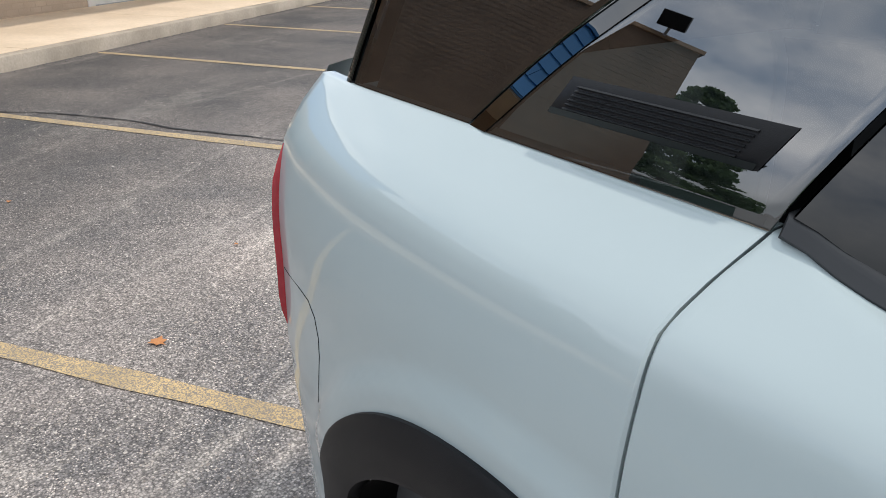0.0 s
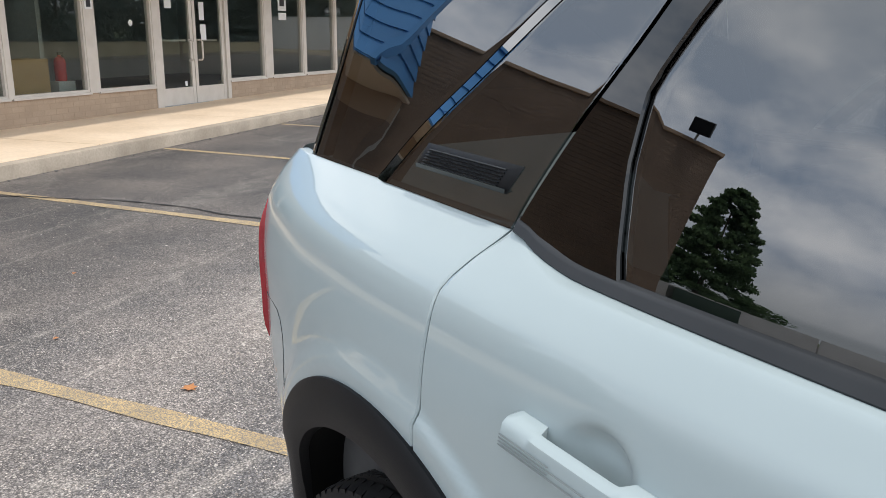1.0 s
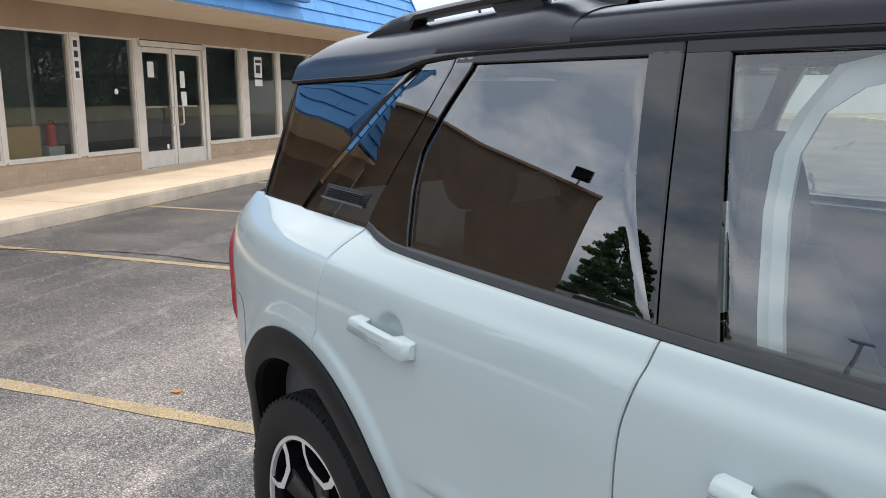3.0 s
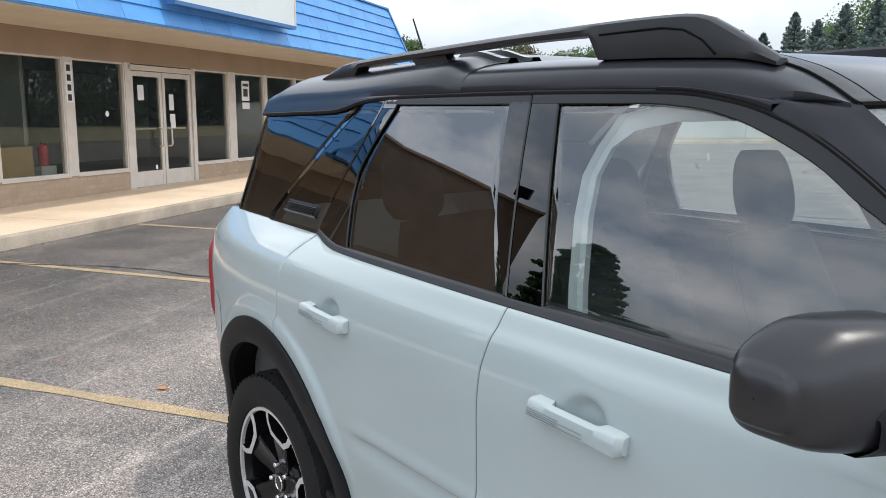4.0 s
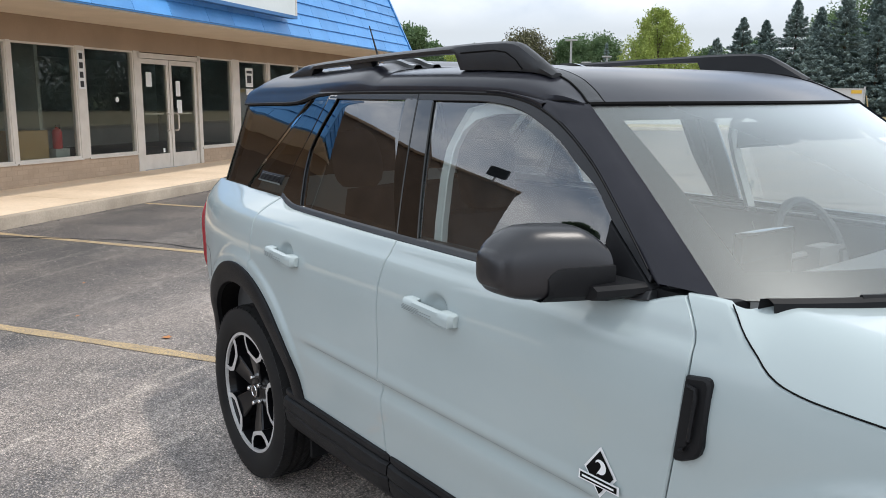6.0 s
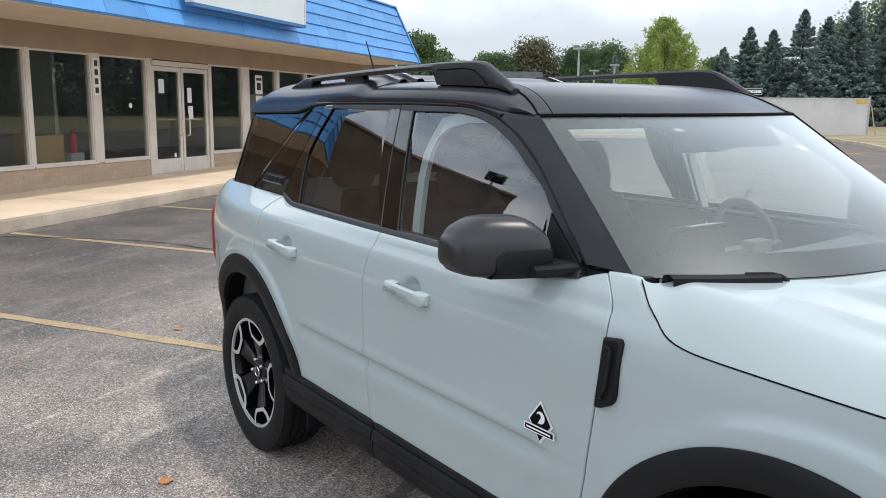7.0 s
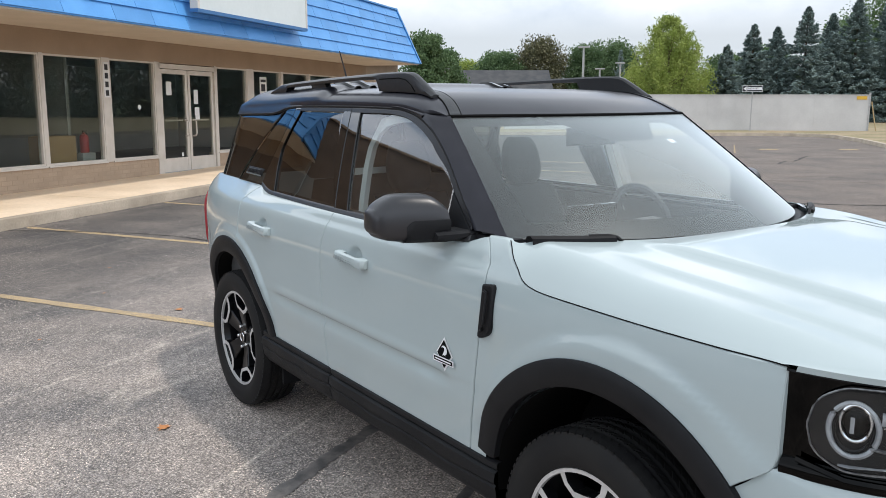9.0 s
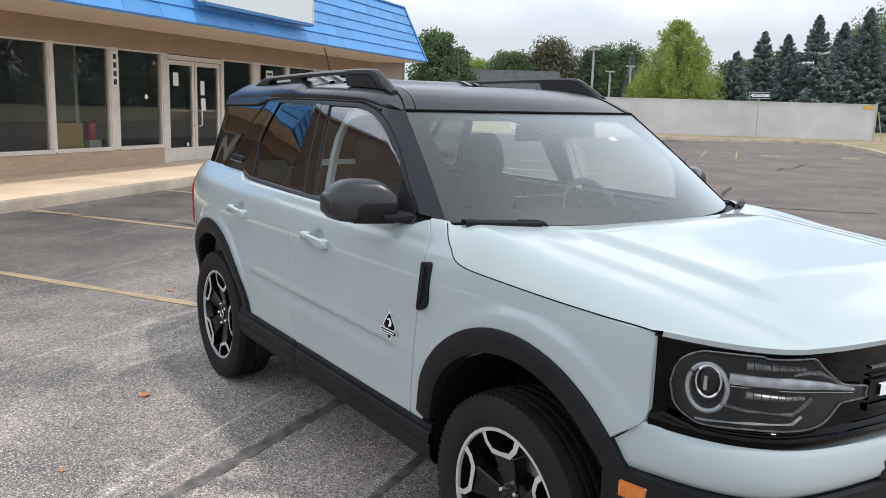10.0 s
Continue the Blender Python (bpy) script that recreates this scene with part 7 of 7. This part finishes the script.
def leafy(x, y, h, r, material, label, seed, n=2600, size=0.3, bare=0.16, group="leafy trees", z0=0.0, flat=0.85, cone=False, clumps=34):
    rg = np.random.RandomState(seed)
    tree = thing("leafy_tree", label, "tree", pose(x, y, z0, 0, 0, seed * 37 % 360), group=group)
    bm = B()
    tube(bm, [(0, 0, 0), (0.03 * h * 0.2, 0.01 * h, h * 0.3), (0, 0, h * 0.6), (0.02 * h, 0, h * 0.85)], [0.022 * h, 0.017 * h, 0.010 * h, 0.004 * h], 8)
    blobs = []
    for k in range(clumps):
        t = (k + rg.uniform(0, 1)) / clumps
        z = h * (bare + (1 - bare) * t) * 0.96
        rad = r * (0.35 + 0.65 * math.sin(math.pi * min(1, 0.18 + 0.80 * t)) ** 0.8) * rg.uniform(0.35, 0.95)
        if cone:
            # widest low down, drawing in to a blunt point
            rad = r * (min(1, 0.72 + 1.4 * t) * (1.02 - t) ** 0.55) * rg.uniform(0.45, 0.90)
        a = k * 2.4 + rg.uniform(-0.6, 0.6)
        blobs.append((rad * math.cos(a), rad * math.sin(a), z, r * rg.uniform(0.26, 0.44) * (1 - (0.25 + 0.5 * t) * cone)))
        if k < 12:
            tube(bm, [(0, 0, max(h * 0.15, z - rad * 0.8)), (rad * 0.5 * math.cos(a), rad * 0.5 * math.sin(a), z - rad * 0.3), blobs[-1][:3]], [0.008 * h, 0.005 * h, 0.002 * h], 5)
    part("trunk", bm, "bark", tree)
    bl = np.array(blobs)[rg.randint(len(blobs), size=n)]
    unit = lambda v: v / np.linalg.norm(v, axis=1)[:, None]
    d = unit(rg.normal(size=(n, 3)))
    rr = bl[:, 3] * rg.uniform(0.35, 1.10, n)
    cs = bl[:, :3] + d * rr[:, None] * np.array((1, 1, flat))
    cs[:, 2] = np.maximum(h * bare * 0.8, cs[:, 2])
    u = unit(rg.normal(size=(n, 3)) + d * 0.6 + np.array((0, 0, 0.5 * cone)))
    w = unit(np.cross(u, rg.normal(size=(n, 3))))
    sz = (size * rg.uniform(0.6, 1.3, n))[:, None]
    ups, sides = u * sz, w * sz * 0.75
    quads("crown", cs, ups, sides, material, tree)
    return tree


def feathery(x, y, h, r, material, label, seed, z0=0.0, boughs=230, per=190, size=0.13):
    """A broadleaf of many slender ascending limbs, each ending in a loose plume of leaves."""
    rg = np.random.RandomState(seed)
    tree = thing("leafy_tree", label, "tree", pose(x, y, z0), group="leafy trees")
    wide = curve((0.0, 0.80), (0.22, 1.0), (0.40, 0.95), (0.62, 0.78), (0.82, 0.52), (0.94, 0.28), (1.0, 0.10))
    bm = B()
    tube(bm, [(0, 0, 0), (0.05, 0.02, h * 0.3), (0, 0, h * 0.6), (0.02 * h, 0, h * 0.9)], [0.020 * h, 0.016 * h, 0.010 * h, 0.003 * h], 8)
    unit = lambda v: v / np.linalg.norm(v, axis=1)[:, None]
    cs, ds = [], []
    for k in range(boughs):
        t = 1 - (1 - (k + rg.uniform(0, 1)) / boughs) ** 0.8
        a = k * 2.39996 + rg.uniform(-0.4, 0.4)
        tip_r = r * wide(t) * rg.uniform(0.62, 1.12)
        tip = Vector((tip_r * math.cos(a), tip_r * math.sin(a), h * (0.10 + 0.89 * t) * rg.uniform(0.98, 1.02)))
        root = Vector((0, 0, max(h * 0.10, tip.z - tip_r * rg.uniform(0.9, 1.6))))
        bend = root.lerp(tip, 0.5) + Vector((math.cos(a), math.sin(a), -0.5)) * tip_r * 0.12
        if k % 4 == 0:
            tube(bm, [root, bend, tip], [0.006 * h, 0.004 * h, 0.0015 * h], 5)
        # leaves crowd the outer half of the limb and thin out to its tip
        q = 1 - np.abs(rg.normal(0, 0.30, per))
        q = np.clip(q, 0.05, 1.02)[:, None]
        line = (1 - q) ** 2 * np.array(root) + 2 * q * (1 - q) * np.array(bend) + q * q * np.array(tip)
        loose = 0.10 + 0.30 * (1.03 - q) * tip_r / r + 0.10 * (1 - t)
        cs.append(line + rg.normal(size=(per, 3)) * loose)
        ds.append(np.repeat(np.array([(tip - bend).normalized()]), per, 0))
    part("trunk", bm, "bark", tree)
    cs, ds = np.concatenate(cs), np.concatenate(ds)
    u = unit(ds * 0.7 + rg.normal(size=cs.shape) * 0.75)
    w = unit(np.cross(u, rg.normal(size=cs.shape)))
    sz = (size * rg.uniform(0.6, 1.3, len(cs)))[:, None]
    quads("crown", cs, u * sz, w * sz * 0.7, material, tree)
    return tree


def spruce(x, y, h, r, seed, z0=0.1, n=30000, material="spruce", label="tall blue-green spruce behind the fence", taper=0.95):
    """Whorls of drooping boughs round a straight stem, each bough a feather of thin sprays."""
    rg = np.random.RandomState(seed)
    tree = thing("spruce", label, "tree", pose(x, y, z0, 0, 0, seed * 53 % 360), group="spruces")
    bm = B()
    tube(bm, [(0, 0, 0), (0, 0, h * 0.5), (0, 0, h * 0.90), (0, 0, h * 0.97)], [0.02 * h, 0.012 * h, 0.003 * h, 0.001 * h], 7)
    part("trunk", bm, "bark", tree)
    whorls = max(12, int(h / 0.30))
    ring = 9
    boughs = whorls * ring
    per = max(10, n // boughs)
    k = np.arange(boughs)
    # boughs of one whorl share a height, give or take
    t = np.clip((k // ring + rg.normal(0, 0.25, boughs) + 0.5) / whorls, 0, 0.995)
    reach = r * (1 - t) ** taper * rg.uniform(0.58, 1.18, boughs) + 0.09
    a = k * 2 * math.pi / ring + (k // ring) * 0.7 + rg.uniform(-0.3, 0.3, boughs)
    spread = lambda v: np.repeat(v, per)
    t, reach, a = spread(t), spread(reach), spread(a)
    m = len(t)
    q = rg.uniform(0.08, 1.0, m) ** 0.7
    side = rg.uniform(-1, 1, m)
    half = 0.26 * reach * (1.05 - q) + 0.05
    out = np.stack((np.cos(a), np.sin(a), np.zeros(m)), 1)
    across = np.stack((-np.sin(a), np.cos(a), np.zeros(m)), 1)
    cs = out * (reach * q)[:, None] + across * (side * half)[:, None]
    # sag along the bough, tips turned up, side sprays hanging
    droop = 0.30 - 0.42 * np.clip((t - 0.5) / 0.5, 0, 1)
    cs[:, 2] = h * (0.03 + 0.95 * t) - droop * reach * q + 0.20 * reach * q ** 3 - 0.30 * np.abs(side) * half + rg.normal(0, 0.06, m)
    unit = lambda v: v / np.linalg.norm(v, axis=1)[:, None]
    d = unit(out * 0.8 + across * side[:, None] * 1.1 + np.array((0, 0, -0.10)) + rg.normal(size=(m, 3)) * 0.28)
    w = unit(np.cross(d, np.array((0, 0, 1)) + rg.normal(size=(m, 3)) * 0.6))
    sz = ((0.16 + 0.014 * h) * rg.uniform(0.6, 1.25, m) * (0.55 + 0.45 * (1 - t)))[:, None]
    quads("needles", cs, d * sz * 1.25, w * sz * 0.34, material, tree)
    return tree


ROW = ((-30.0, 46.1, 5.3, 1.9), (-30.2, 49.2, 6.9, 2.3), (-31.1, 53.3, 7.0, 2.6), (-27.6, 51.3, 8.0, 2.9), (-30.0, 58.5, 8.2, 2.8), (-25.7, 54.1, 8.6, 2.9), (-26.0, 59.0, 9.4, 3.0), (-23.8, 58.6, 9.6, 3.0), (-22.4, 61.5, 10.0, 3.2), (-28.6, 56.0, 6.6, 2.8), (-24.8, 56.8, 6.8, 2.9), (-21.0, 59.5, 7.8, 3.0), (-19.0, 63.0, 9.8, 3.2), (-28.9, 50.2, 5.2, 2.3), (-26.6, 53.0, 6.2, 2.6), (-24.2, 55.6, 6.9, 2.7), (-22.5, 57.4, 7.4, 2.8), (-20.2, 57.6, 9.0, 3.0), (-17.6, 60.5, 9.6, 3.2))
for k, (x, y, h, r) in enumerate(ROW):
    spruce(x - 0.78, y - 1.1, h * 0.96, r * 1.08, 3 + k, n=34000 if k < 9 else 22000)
for k, (x, y, h, r) in enumerate(((-25.0, 65.0, 11.0, 4.6), (-20.5, 67.0, 12.0, 5.0), (-16.0, 65.0, 11.6, 5.0))):
    leafy(x, y, h, r, "spruce", "broad grey-green tree behind spruces", 90 + k, 34000, 0.17, 0.04, clumps=90)
spruce(-74.0, 59.8, 5.8, 1.1, 31, 0, 6000, label="small far conifer by a house")
spruce(-55.0, 60.8, 6.6, 1.2, 32, 0, 6000, label="slim far conifer beside lamp posts")
feathery(-32.5, 41.3, 7.0, 2.75, "leaf_light", "bright fresh-green broad tree behind the fence", 7)
feathery(-38.4, 44.5, 3.9, 1.3, "leaf_light", "small bright-green tree behind the fence", 8, boughs=80, per=110)
leafy(-28.5, 62.5, 9.5, 4.6, "leaf_dark", "broad dark-green tree behind spruces", 9, 26000, 0.19, 0.05, clumps=70)
leafy(-34.0, 66.0, 8.0, 3.6, "leaf_dark", "broad dark-green tree behind spruces", 10, 22000, 0.19, 0.05, clumps=70)
for k, (x, y, h, r, m) in enumerate(((-70.5, 57.5, 6.6, 3.4, "leaf_dark"), (-69.0, 62.5, 8.2, 3.8, "leaf_rust"), (-66.0, 67.0, 7.6, 3.4, "leaf_dark"), (-62.0, 67.5, 7.6, 3.4, "leaf_dark"), (-53.7, 36.3, 6.8, 2.3, "leaf_dark"), (-57.0, 40.3, 5.8, 2.0, "leaf_dark"), (-83.7, 63.2, 6.2, 3.4, "leaf_light"), (-58.0, 72.0, 7.0, 3.4, "leaf_dark"), (-51.0, 73.0, 6.0, 3.0, "leaf_dark"), (-45.0, 71.0, 6.5, 3.2, "leaf_dark"))):
    leafy(x, y, h, r, m, "distant broadleaf tree beyond the lot", 20 + k, 24000, 0.22, 0.06, clumps=90)
# trees mirrored in the side glass
leafy(-21.4, -23.4, 9.6, 3.9, "leaf_dark", "dark spreading pine beyond the rear fence", 41, 42000, 0.21, 0.06, flat=0.32, cone=True, clumps=150)
for k, (x, y, h, r) in enumerate(((-26, -34, 4.6, 2.4), (-14, -40, 5.0, 2.6), (-9, -46, 4.6, 2.6), (-3, -48, 5.2, 2.8), (4, -50, 5.0, 2.8), (11, -50, 5.6, 2.8), (19, -52, 5.2, 3.0))):
    leafy(x, y, h, r, "leaf_dark", "low dark tree along the far edge of the lot", 50 + k, 1300, 0.42, 0.10)
spruce(-6.5, -30.0, 7.5, 1.3, 71, 0, 9000, label="slim dark conifer at the edge of the lot")
# the row goes on round the lot, mirrored in the shop windows
for k, (x, y, h, r) in enumerate(((-13.5, 60, 10.0, 3.6), (-8.5, 62, 10.5, 4.0), (-3.0, 60, 9.6, 3.8), (2.5, 62, 10.4, 4.0), (8.0, 60, 9.8, 3.8), (13.5, 62, 10.2, 4.0), (20.0, 60, 10.0, 4.0))):
    leafy(x, y, h, r, "spruce", "broad grey-green tree beyond the far verge", 120 + k, 7000, 0.42, 0.02, clumps=50)
